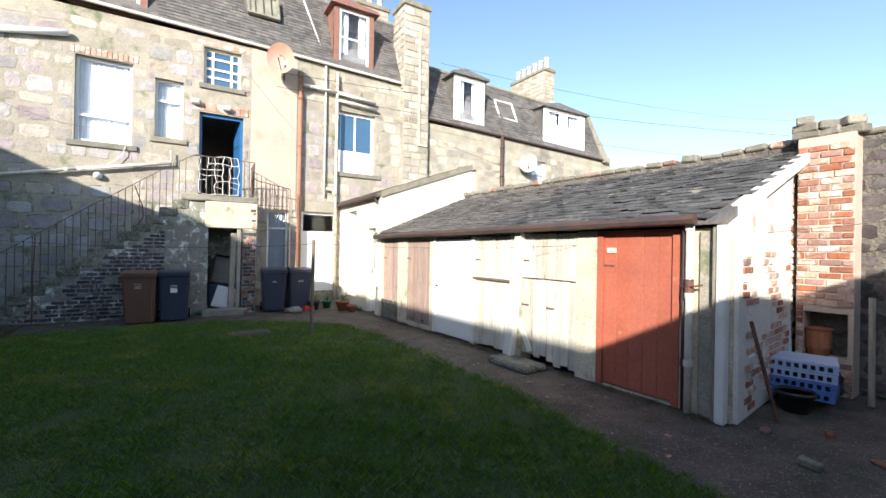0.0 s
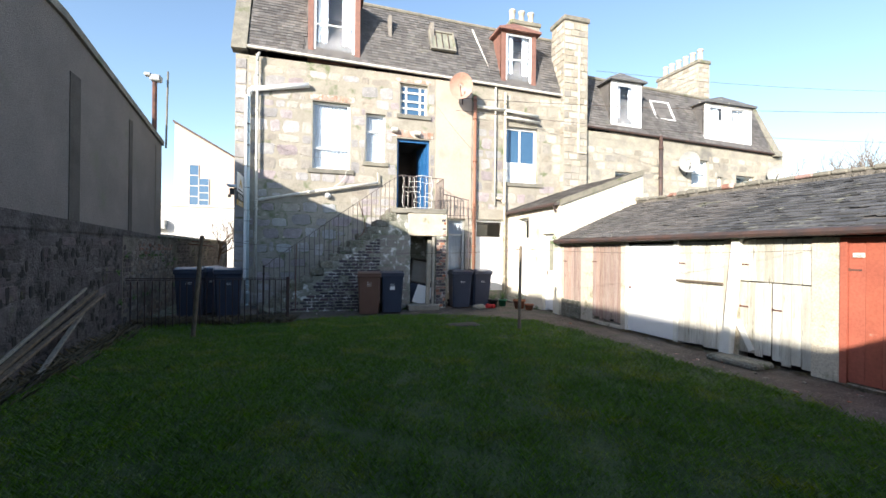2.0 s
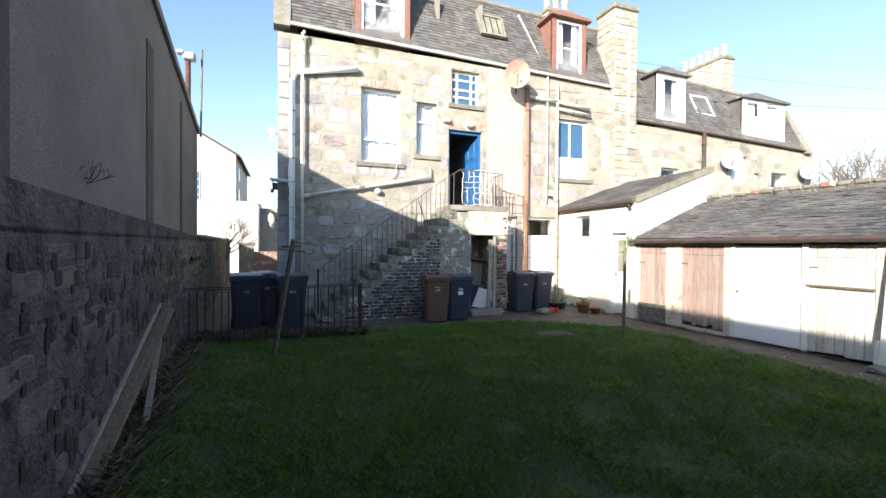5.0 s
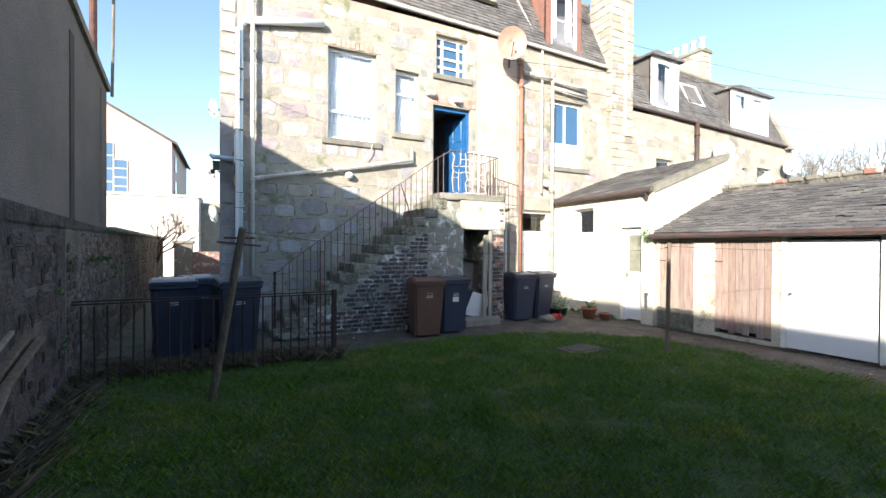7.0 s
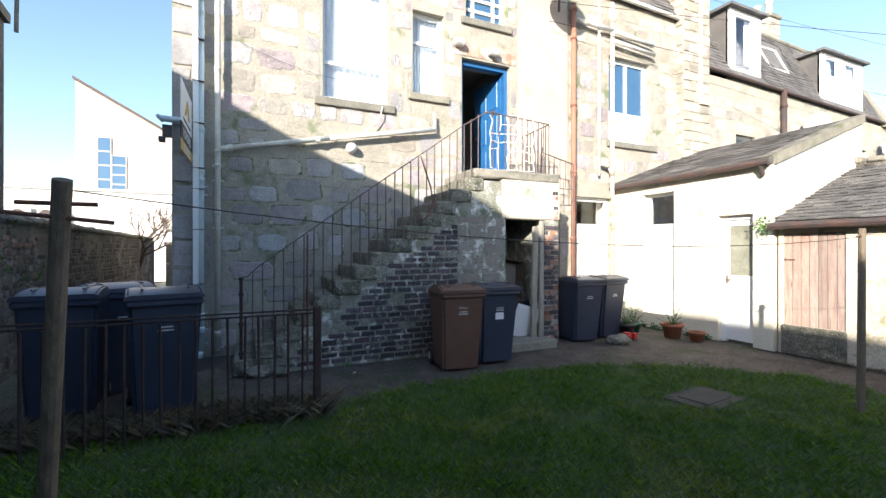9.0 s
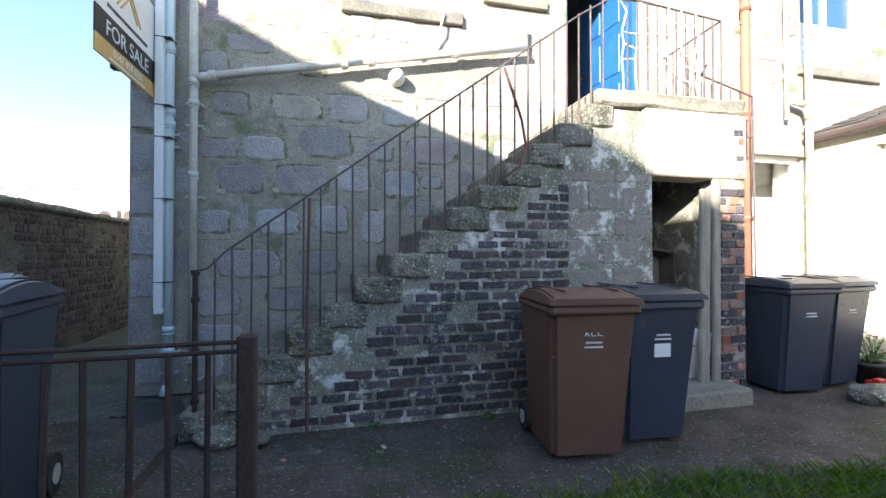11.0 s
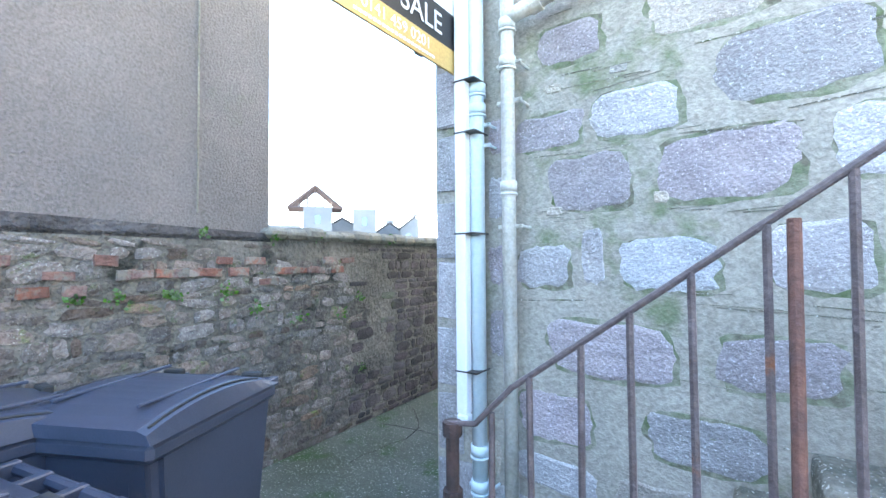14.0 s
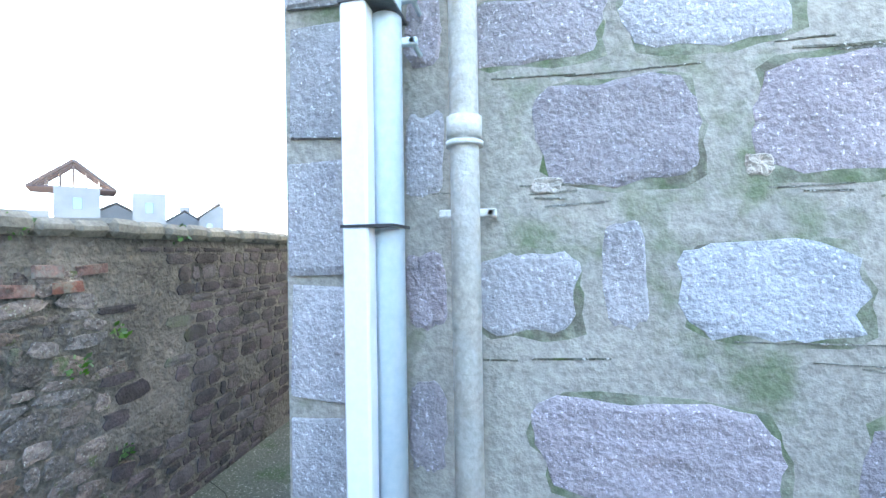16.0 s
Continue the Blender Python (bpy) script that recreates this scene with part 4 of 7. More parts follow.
solid("wall_terrace_inner", bm, INTERIOR, pose(0, 0, 0), "inner walls of the neighbouring houses", kind="structure")

# ---- extension with lean-to roof ----
EH = [(0.75, 1.47, 0.3, 2.72), (2.32, 2.96, -1, 2.18)]
ext = wall("wall_extension", M_EXT, 0.003, 3.18, 0, 2.93, 0.3, CREAM, EH, "cream rendered wall of the single-storey extension")
bm = bmesh.new()
prism(bm, [(0.0, 0), (2.7, 0), (2.7, 3.9), (0.0, 2.93)], 0, 0.3)
solid("wall_extension_gable", bm, CREAM, pose(5.062, 9.098, 0), "cream rendered gable of the extension", kind="structure")
window("window_11", M_EXT, 0.75, 1.47, 0.3, 2.72, "white window with a boarded lower half", low=1.8, curtain=False)
d2 = thing("door_2", M_EXT @ pose(2.64, 0.1, 0), "white door with a frosted upper pane", "door", kind="structure")
bm = bmesh.new()
panel(bm, -0.32, 0.32, 0, 2.18, 0, 0.1, [(-0.26, 0.26, -1, 2.1)])
part("door_frame", bm, UPVC, d2)
bm = bmesh.new()
panel(bm, -0.257, 0.257, 0.04, 2.097, 0.03, 0.07, [(-0.2, 0.2, 1.15, 2.0)])
part("door_leaf", bm, UPVC, d2)
bm = bmesh.new()
box(bm, -0.205, 0.205, 0.045, 0.055, 1.145, 2.005)
part("pane", bm, FROST, d2, "yellowish frosted pane")
bm = bmesh.new()
box(bm, -0.245, -0.215, 0.0, 0.03, 1.0, 1.15, 0.004)
tube(bm, (-0.23, -0.03, 1.08), (-0.13, -0.03, 1.08), 0.01, 6)
part("door_handle", bm, GREYWOOD, d2)
er = thing("extension_roof", pose(5.06, 9.1, 2.93), "lean-to grey slate roof of the extension", "roof")
M_SLOPE = pose(0, 3.19, 0, 0, 0, -90)
bm = bmesh.new()
box(bm, 0, 3.19, 0, 2.9, 0, 0.1)
part("roof_deck", bm, SLATE_ISL, er, m=pose(-0.08, 3.19, 0, 0, 0, -90) @ pose(0, 0, 0, 19.7, 0, 0))
bm = bmesh.new()
slates(bm, 0, 3.19, 0, 0.1, 2.75, 1.085, 0.24, 0.17, 5)
part("slate_work", bm, SLATE_ISL, er, "mossy slates", m=pose(-0.08, 3.19, 0, 0, 0, -90), kind="stuff")
bm = bmesh.new()
tube(bm, (-0.13, 0.0, 0.03), (-0.13, 3.19, 0.0), 0.05, 8)
part("gutter", bm, DARKGUT, er, "black gutter")
bm = bmesh.new()
tube(bm, (-0.13, 0.12, 0.0), (-0.05, 0.12, -0.15), 0.035, 8)
part("gutter_outlet", bm, DARKGUT, er)
bm = bmesh.new()
prism(bm, [(0, 0.0), (2.7, 0.97), (2.7, 1.12), (0, 0.15)], -0.05, 0.2)
part("skew", bm, COPE, er, "weathered skew stones")

# ---- outside stairs ----
GO, RISE, SX = 0.2535, 0.195, -2.60
stairs = thing("outside_stairs", pose(SX, 11.09, 0), "outside stone stairs with a brick side wall below the back door", "stairs")
for i in range(14):
    bm = bmesh.new()
    x = i * GO
    rs = random.Random(500 + i)
    box(bm, x + rs.uniform(-0.012, 0.012), x + GO + 0.1 + rs.uniform(-0.05, 0.03), -0.03 + rs.uniform(-0.02, 0.02), 1.18, i * RISE - 0.012, (i + 1) * RISE, 0.02)
    bmesh.ops.subdivide_edges(bm, edges=[e for e in bm.edges if e.calc_length() > 0.1], cuts=5, use_grid_fill=True)
    for v in bm.verts:
        nz = noise.noise_vector(Vector((v.co.x * 9 + i * 3.1, v.co.y * 9, v.co.z * 9)))
        v.co += Vector((nz.x * 0.012, nz.y * 0.02, nz.z * (0.004 if v.co.y > 0.25 else 0.012)))
    part("step", bm, STEPST, stairs, "lichened stone step with a worn end")
side_poly = [(0.1, -0.05)]
for i in range(1, 14):
    side_poly += [(i * GO + 0.06, (i - 1) * RISE + 0.14), (i * GO + 0.06, i * RISE + 0.012)]
side_poly += [(3.5, 13 * RISE + 0.05), (3.5, 2.7), (4.02, 2.7), (4.02, -0.05)]
bm = bmesh.new()
a = [bm.verts.new((x, 0.0, z)) for x, z in side_poly]
b = [bm.verts.new((x, 0.25, z)) for x, z in side_poly]
bm.faces.new(a)
bm.faces.new(b[::-1])
for i in range(len(a)):
    j = (i + 1) % len(a)
    bm.faces.new((a[j], a[i], b[i], b[j]))
bmesh.ops.recalc_face_normals(bm, faces=list(bm.faces))
bmesh.ops.triangulate(bm, faces=list(bm.faces))
side = part("side_wall", bm, STAIRMORT, stairs, "brick side wall with white and mossy mortar")


def below_stairs(x, z):
    return z < (x - 0.25) / GO * RISE - 0.14 - 0.12 * noise.noise(Vector((x * 2, z * 2, 1))) and x < 3.1 and not (0.75 < x < 1.5 and 0.42 < z < 0.62) and noise.noise(Vector((x * 2.6, z * 3.4, 8))) < 0.42


lay("brick", stairs, pose(SX, 11.087, 0), courses(0.3, 3.15, 0.02, 2.3, 0.225, 0.0865, (), 21, 0.1, 0.015, below_stairs), OLDBRICKS, [DARKBRICK, DARKBRICK, DARKBRICK, OLDBRICK], DARKBRICK, lambda c: c[0], 300, turn=1.6, y=0.007)
lay("block", stairs, pose(SX, 11.087, 0), courses(3.12, 4.0, 0.02, 2.12, 0.42, 0.25, (), 6, 0.16, 0.022), OLDBRICKS, [BLOCK], BLOCK, lambda c: c[0], 40, turn=0.6, y=0.011)
bm = bmesh.new()
box(bm, 3.95, 5.12, -0.02, 0.3, 2.1, 2.74, 0.015)
part("lintel", bm, SHEDREND, stairs, "pale rendered lintel over the cellar opening")
bm = bmesh.new()
box(bm, 3.45, 5.12, -0.012, 1.18, 2.745, 2.9, 0.02)
bmesh.ops.subdivide_edges(bm, edges=[e for e in bm.edges if e.calc_length() > 0.1], cuts=8, use_grid_fill=True)
for v in bm.verts:
    if v.co.y < 0.1:
        v.co += noise.noise_vector(Vector((v.co.x * 5, v.co.y * 5, v.co.z * 9))) * 0.03
part("landing", bm, COPE, stairs, "broken stone landing slab")
bm = bmesh.new()
box(bm, 4.78, 5.1, 0.0, 0.3, -0.05, 2.1)
box(bm, 4.8, 5.1, 0.3, 1.18, -0.05, 2.74)
part("pier", bm, STAIRMORT, stairs, "red brick pier")
lay("brick", stairs, pose(SX, 11.087, 0), courses(4.79, 5.09, 0.02, 2.7, 0.2, 0.0865, [(4.79, 4.95, 2.1, 2.7)], 23, 0.12, 0.014), BRICKS, [REDBRICK, DARKBRICK], REDBRICK, lambda c: c[0], 80, turn=1)
bm = bmesh.new()
box(bm, 0.2, 3.6, 1.1, 1.17, 0, 0.02)
box(bm, 4.0, 4.78, 1.1, 1.17, -0.05, 2.7)
box(bm, 3.9, 4.01, 0.26, 1.1, -0.05, 2.7)
part("cellar_lining", bm, STAIRMORT, stairs, "dark cellar walls")
bm = bmesh.new()
box(bm, 3.9, 4.8, -0.35, 0.1, -0.05, 0.13, 0.02)
part("cellar_sill", bm, COPE, stairs, "stone cellar threshold")

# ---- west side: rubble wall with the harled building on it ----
# Paler stretch of the same wall; the darker lawn stretch follows.
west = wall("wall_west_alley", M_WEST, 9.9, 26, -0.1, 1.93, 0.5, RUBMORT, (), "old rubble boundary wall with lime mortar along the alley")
WCELLS = courses(9.95, 25.9, 0.0, 1.88, 0.19, 0.1, (), 31, 0.8, 0.003, lambda x, z: noise.noise(Vector((x * 1.3, z * 1.9, 5.0))) < 0.26)
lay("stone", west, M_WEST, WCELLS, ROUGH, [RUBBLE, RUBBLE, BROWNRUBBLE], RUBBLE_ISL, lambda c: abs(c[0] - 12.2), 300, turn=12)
# Lawn stretch: mortar and stones carry painted shade besides the lichen.
west_yard = wall("wall_west_yard", M_WEST, -3.2, 9.9, -0.1, 1.93, 0.5, BLACKMORT, (), "rubble wall beside the lawn with lichen and painted-in shade")
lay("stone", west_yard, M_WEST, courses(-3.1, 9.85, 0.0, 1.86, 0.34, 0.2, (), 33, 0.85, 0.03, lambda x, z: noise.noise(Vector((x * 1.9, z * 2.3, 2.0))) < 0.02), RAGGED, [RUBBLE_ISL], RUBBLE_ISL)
# Flat dark patches on the wall face imitate the shade of pits.
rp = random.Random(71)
lay("hollow", west_yard, M_WEST, [(rp.uniform(-1, 9.8), rp.uniform(0.2, 1.8), rp.uniform(0.04, 0.13), rp.uniform(0.05, 0.17)) for _ in range(210)], RIMS, [PITSHADE], PITSHADE, y=-0.008)
for k in range(26):
    r_ = random.Random(900 + k)
    PIECES.append(("brick", shape_mesh("brick", OLDBRICKS[k % 8], DIRTYBRICK), west, M_WEST @ pose(10.9 + 0.115 * k + r_.uniform(-0.03, 0.03), -0.006, 1.74 - 0.09 * r_.choice((0, 0, 1, 1, 2)), 0, r_.uniform(-4, 4), 0) @ Matrix.Diagonal((r_.uniform(0.12, 0.2), 1, r_.uniform(0.06, 0.08), 1))))
r_ = random.Random(4)
for k in range(60):
    me_s = bmesh.new()
    box(me_s, -0.11, 0.11, -0.06, 0.56, 0, 0.09 + r_.uniform(0, 0.03), 0.035)
    part("coping_stone", me_s, COPE, west, "rounded coping stone", m=pose(12.95 + 0.21 * k, 0, 1.93, r_.uniform(-3, 3), r_.uniform(-4, 4), 0))
harl = wall("wall_harled", M_WEST @ pose(0, 0.06, 0), -3.2, 12.92, 1.93, 4.42, 0.4, HARL, (), "grey harled side wall of the neighbouring building")
bm = bmesh.new()
prism(bm, [(-3.2, 4.42), (12.918, 4.42), (7.5, 5.12), (-3.2, 5.15)], 0.001, 0.4)
part("upper_wall", bm, HARL, harl, "sloping upper part of the harled wall", m=pose(0, 0, 0))
bm = bmesh.new()
prism(bm, [(-3.2, 5.152), (7.5, 5.122), (12.95, 4.422), (12.97, 4.54), (7.52, 5.25), (-3.2, 5.28)], -0.05, 0.42)
part("wall_head", bm, COPE, harl, "pale concrete wall head")
for x, w in ((1.0, 0.3), (4.1, 0.34), (7.75, 0.36), (10.4, 0.2)):
    bm = bmesh.new()
    box(bm, x, x + w, -0.012, 0.0, 1.94, 4.42)
    part("harled_band", bm, HARLDARK, harl, "damp dark vertical band")
bm = bmesh.new()
tube(bm, (12.3, -0.02, 2.1), (12.3, -0.02, 4.3), 0.008, 6)
part("cable", bm, COPE, harl, "thin grey cable down the wall")
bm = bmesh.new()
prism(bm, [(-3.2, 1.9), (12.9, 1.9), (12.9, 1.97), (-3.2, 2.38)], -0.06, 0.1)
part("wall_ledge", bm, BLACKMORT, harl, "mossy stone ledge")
nb = thing("neighbour_building", M_WEST @ pose(0, 0.46, 0), "grey harled neighbouring building with a slate roof", "building")
bm = bmesh.new()
prism(bm, [(-3.2, 0), (12.9, 0), (12.9, 4.4), (-3.2, 4.4)], 0.002, 6)
part("body", bm, HARL, nb)
for xa, xb, h in ((-9.5, 4.6, 7.1), (4.6, 12.9, 6.77)):
    bm = bmesh.new()
    prof = [(-0.3, 4.43), (3.1, h), (6.4, 4.43)]
    a = [bm.verts.new((xa, y, z)) for y, z in prof]
    b = [bm.verts.new((xb, y, z)) for y, z in prof]
    bm.faces.new(a)
    bm.faces.new(b[::-1])
    for i in range(3):
        j = (i + 1) % 3
        bm.faces.new((a[j], a[i], b[i], b[j]))
    bmesh.ops.recalc_face_normals(bm, faces=list(bm.faces))
    part("roof", bm, SLATE_ISL, nb, "slate roof")
wall("wall_south", M_SOUTH, -3, 14.5, 0, 3.9, 0.5, HARL, (), "harled building wall that closes the green")

# floodlight pole and ribbed box on the neighbour
fl = thing("floodlight_pole", pose(-5.4, 12.3, 4.4), "rusty steel pole with a floodlight on the neighbour's roof edge", "floodlight")
bm = bmesh.new()
tube(bm, (0, 0, 0), (0, 0, 1.9), 0.06, 10)
part("pole", bm, RUST, fl)
bm = bmesh.new()
tube(bm, (0.25, 0.1, 0), (0.28, 0.1, 2.1), 0.025, 8)
part("aerial_mast", bm, COPE, fl)
bm = bmesh.new()
box(bm, -0.1, 0.16, -0.12, 0.1, 1.75, 1.93, 0.03)
box(bm, -0.22, -0.06, -0.14, 0.02, 1.86, 1.95, 0.02)
part("lamp_head", bm, DISHGREY, fl)

# ---- shed ----
shed = wall("wall_shed", M_SHED, 0.05, 7.72, 0, 1.93, 0.22, SHEDREND, [(0.12, 0.86, 0.45, 1.84), (1.27, 2.22, 0.08, 1.86), (2.42, 3.6, 0, 1.9), (3.68, 4.58, 0, 1.92), (4.84, 5.86, 0, 1.93), (6.19, 7.22, 0.02, 1.92)], "stained rendered front wall of the row of sheds")


def plank_door(name, x0, x1, z0, z1, n, material, label, seed, rails=(0.3, 1.4), rag=0.0, y=0.03, gap=0.003):
    d = thing(name, M_SHED @ pose(x0, y, z0), label, "shed door", kind="structure")
    r = random.Random(seed)
    w = (x1 - x0) / n
    for k in range(n):
        bm = bmesh.new()
        box(bm, k * w + gap, (k + 1) * w - gap, -0.012 + r.uniform(-0.003, 0.004), 0.012, r.uniform(0, rag), z1 - z0 - r.uniform(0, 0.01), 0.004)
        part("plank", bm, material, d)
    for z in rails:
        bm = bmesh.new()
        box(bm, 0.02, x1 - x0 - 0.02, 0.013, 0.04, z, z + 0.1)
        part("back_rail", bm, GREYWOOD, d)
    bm = bmesh.new()
    box(bm, 0.0, 0.02, -0.02, 0.03, z1 - z0 - 0.42, z1 - z0 - 0.38)
    box(bm, 0.0, 0.14, -0.018, -0.013, z1 - z0 - 0.415, z1 - z0 - 0.39)
    part("hinge", bm, RUST, d)
    return d


plank_door("door_3", 0.12, 0.86, 0.45, 1.84, 7, MAROON, "faded maroon plank shed door", 1, (0.2, 1.1))
plank_door("door_4", 1.27, 2.22, 0.08, 1.86, 8, MAROON, "faded maroon plank shed door with a rotten foot", 2, rag=0.1)
dw = thing("door_5", M_SHED @ pose(2.42, 0.03, 0), "bright white painted flush shed door", "shed door", kind="structure")
bm = bmesh.new()
box(bm, 0.02, 1.16, -0.02, 0.02, 0.03, 1.86, 0.006)
part("door_leaf", bm, UPVC, dw)
bm = bmesh.new()
tube(bm, (0.08, -0.06, 0.95), (0.08, -0.02, 0.95), 0.022, 8)
part("door_knob", bm, RUST, dw)
plank_door("door_6", 3.68, 4.58, 0.02, 1.9, 7, PALEPLANK, "peeling cream plank shed door with a loose cross bar", 3, rag=0.05)
plank_door("door_7", 4.84, 5.86, 1.26, 1.92, 8, PALEPLANK, "upper part of a patched cream plank door", 4, (0.1,))
plank_door("door_7_lower", 4.84, 5.32, 0.05, 1.25, 4, PALEPLANK, "broken cream plank door with patches and loose boards", 5, (0.5, 0.9), 0.1)
plank_door("door_7_lower", 5.34, 5.86, 0.04, 1.25, 4, PALEPLANK, "broken cream plank door with patches and loose boards", 6, (0.5, 0.9), 0.06, 0.02)
rd = plank_door("door_8", 6.27, 7.14, 0.04, 1.9, 5, REDDOOR, "orange-red painted plank shed door", 7, gap=0.0012)
bm = bmesh.new()
panel(bm, -0.08, 0.95, -0.03, 1.88, -0.045, 0.03, [(-0.002, 0.872, -1, 1.83)])
part("door_frame", bm, REDDOOR, rd, "red painted door frame")
bm = bmesh.new()
box(bm, 0.05, 0.17, -0.03, -0.012, 1.62, 1.68)
tube(bm, (0.1, -0.04, 1.65), (0.15, -0.04, 1.65), 0.01, 6)
part("bolt", bm, CASTPIPE, rd, "pale metal bolt")
bm = bmesh.new()
box(bm, 3.66, 4.58, -0.03, -0.002, 1.16, 1.2, 0.004)
part("cross_bar", bm, GREYWOOD, shed, "grey wooden cross bar")
bm = bmesh.new()
box(bm, 0.1, 0.88, -0.04, 0.0, 0.0, 0.45, 0.015)
part("door_threshold", bm, STEPST, shed, "mossy rendered block under the door")
bm = bmesh.new()
box(bm, 2.36, 2.44, -0.015, 0.02, 0.02, 1.9, 0.006)
box(bm, 3.6, 3.69, -0.025, 0.02, 0.02, 1.92, 0.006)
part("door_post", bm, WHITEP, shed, "white door posts")
post = thing("leaning_post", M_SHED @ pose(4.76, -0.16, 0, -4, 2, 0), "thick white painted timber post leaning on the shed", "post")
bm = bmesh.new()
box(bm, -0.07, 0.07, -0.06, 0.06, 0, 2.0, 0.012)
part("timber", bm, WHITEP, post)
bm = bmesh.new()
box(bm, -0.13, -0.08, -0.03, 0.03, 0, 0.42, 0.008)
part("batten", bm, WHITEP, post, "short white batten")
bd = thing("loose_board", M_SHED @ pose(5.05, -0.06, 0.16, 0, -28, 0), "loose flaking white board on the door", "board")
bm = bmesh.new()
box(bm, 0, 0.09, -0.01, 0.012, 0, 0.5, 0.003)
part("board", bm, WHITEP, bd)
stp = thing("stone_step", M_SHED @ pose(4.7, -0.5, -0.02), "low mossy concrete step before the shed", "step")
bm = bmesh.new()
box(bm, -0.05, 0.75, 0.0, 0.42, 0, 0.1, 0.03)
part("slab", bm, STEPST, stp)
# roof of the shed
sroof = thing("shed_roof", M_SHED @ pose(0, 0, 0), "low pitched slate roof of the sheds with slipped slates", "roof")
bm = bmesh.new()
prof = [(-0.12, 1.96), (-0.12, 2.01), (2.42, 3.06), (2.42, 2.9), (0.2, 1.96)]
a = [bm.verts.new((0.03, y, z)) for y, z in prof]
b = [bm.verts.new((7.66, y, z)) for y, z in prof]
bm.faces.new(a)
bm.faces.new(b[::-1])
for i in range(5):
    j = (i + 1) % 5
    bm.faces.new((a[j], a[i], b[i], b[j]))
bmesh.ops.recalc_face_normals(bm, faces=list(bm.faces))
part("roof_deck", bm, SLATE_ISL, sroof)
sl_mesh = []
for sd in range(6):
    r_ = random.Random(300 + sd)
    bm = bmesh.new()
    c = r_.uniform(0, 0.06)
    top = [(-0.5, -0.5 + r_.uniform(0, 0.14), 0.03), (0.5, -0.5 + r_.uniform(0, 0.16), 0.03 + c * 0.16), (0.5, 0.85, 0.004), (-0.5, 0.85, 0.004)]
    vt = [bm.verts.new(p) for p in top]
    vb = [bm.verts.new((p[0], p[1], p[2] - 0.017)) for p in top]
    bm.faces.new(vt)
    for i in range(4):
        j = (i + 1) % 4
        bm.faces.new((vb[i], vb[j], vt[j], vt[i]))
    sl_mesh.append(mesh_of("slate", bm, SLATE))
pitch = math.degrees(math.atan2(1.05, 2.54))
r_ = random.Random(77)
count = 0
bm_rest = bmesh.new()
SG, SW = 0.148, 0.25
for row in range(18):
    x = 7.68 - SW * (0.5 if row % 2 else 1)
    while x > 0.0:
        w = SW * r_.uniform(0.9, 1.06)
        slip = r_.uniform(-0.025, 0.02) + (r_.uniform(-0.1, 0) if r_.random() < 0.05 else 0)
        t = M_SHED @ pose(x, -0.14, 2.0, pitch, 0, 0) @ pose(0, SG * (row + 0.5) + slip, 0.012, 0, r_.uniform(-2, 2), r_.uniform(-4, 4)) @ Matrix.Diagonal((w - 0.006, SG, 1, 1))
        if x > 4.1 and count < 300 and not (x > 7.45 and row < 4):
            PIECES.append(("slate", sl_mesh[r_.randrange(6)], sroof, t))
            count += 1
        elif x <= 4.1 or count >= 300:
            me = sl_mesh[r_.randrange(6)]
            vs = [bm_rest.verts.new((M_SHED.inverted() @ t) @ v.co) for v in me.vertices]
            for p in me.polygons:
                bm_rest.faces.new([vs[i] for i in p.vertices])
        x -= SW
part("slate_work", bm_rest, SLATE_ISL, sroof, "grey slates", kind="stuff")
bm = bmesh.new()
tube(bm, (0.0, -0.19, 1.95), (7.45, -0.19, 2.01), 0.055, 8)
part("gutter", bm, DARKGUT, sroof, "sagging rusty iron gutter")
bm = bmesh.new()
box(bm, 7.6, 7.72, 0.25, 2.4, 0, 0.12)
for v in bm.verts:
    v.co.z += 1.96 + (v.co.y - 0.0) * 0.413
part("barge_board", bm, WHITEP, sroof, "peeling white barge board")
# gable and pipes
bm = bmesh.new()
prism(bm, [(0, 0), (2.42, 0), (2.42, 3.0), (0, 1.97)], -0.2, 0)
gable = solid("wall_shed_gable", bm, WHITEWASH, M_SHED @ pose(7.56, 0.03, 0, 0, 0, 96), "whitewashed brick gable with bare brick patches", kind="structure")
M_GABLE = M_SHED @ pose(7.56, 0.03, 0, 0, 0, 96) @ pose(0, -0.2, 0)


def bare(x, z):
    return (z < 1.25 and x > 0.3 and noise.noise(Vector((x * 1.6, z * 1.6, 3.0))) > -0.12) or (1.25 <= z < 1.75 and noise.noise(Vector((x * 2.2, z * 2.0, 9.0))) > 0.12) or (x > 2.1)


lay("brick", gable, M_GABLE, courses(0.1, 2.4, 0.05, 2.6, 0.23, 0.083, (), 51, 0.05, 0.012, bare), OLDBRICKS, [WASHBRICK, WHITEWASH, WASHBRICK, REDBRICK], WASHBRICK, lambda c: c[0], 200, turn=0.6)
for nm, x, y, r, mt, lab in (("downpipe", 7.36, -0.1, 0.036, CASTPIPE, "flaking iron downpipe on the shed"), ("downpipe", 7.29, -0.07, 0.018, DARKGUT, "thin dark iron pipe on the shed")):
    p = thing(nm, M_SHED @ pose(x, y, 0), lab, "downpipe")
    bm = bmesh.new()
    tube(bm, (0, 0, 0.02), (0, 0, 1.95), r, 12)
    part("pipe", bm, mt, p, smooth=True)
    for z in (0.5, 1.2, 1.9):
        bm = bmesh.new()
        tube(bm, (0, 0, z), (0, 0, z + 0.06), r * 1.25, 12)
        part("collar", bm, mt, p)
corner = thing("corner_post", M_SHED @ pose(7.66, -0.07, 0), "flaking white painted timber post at the shed corner", "post")
bm = bmesh.new()
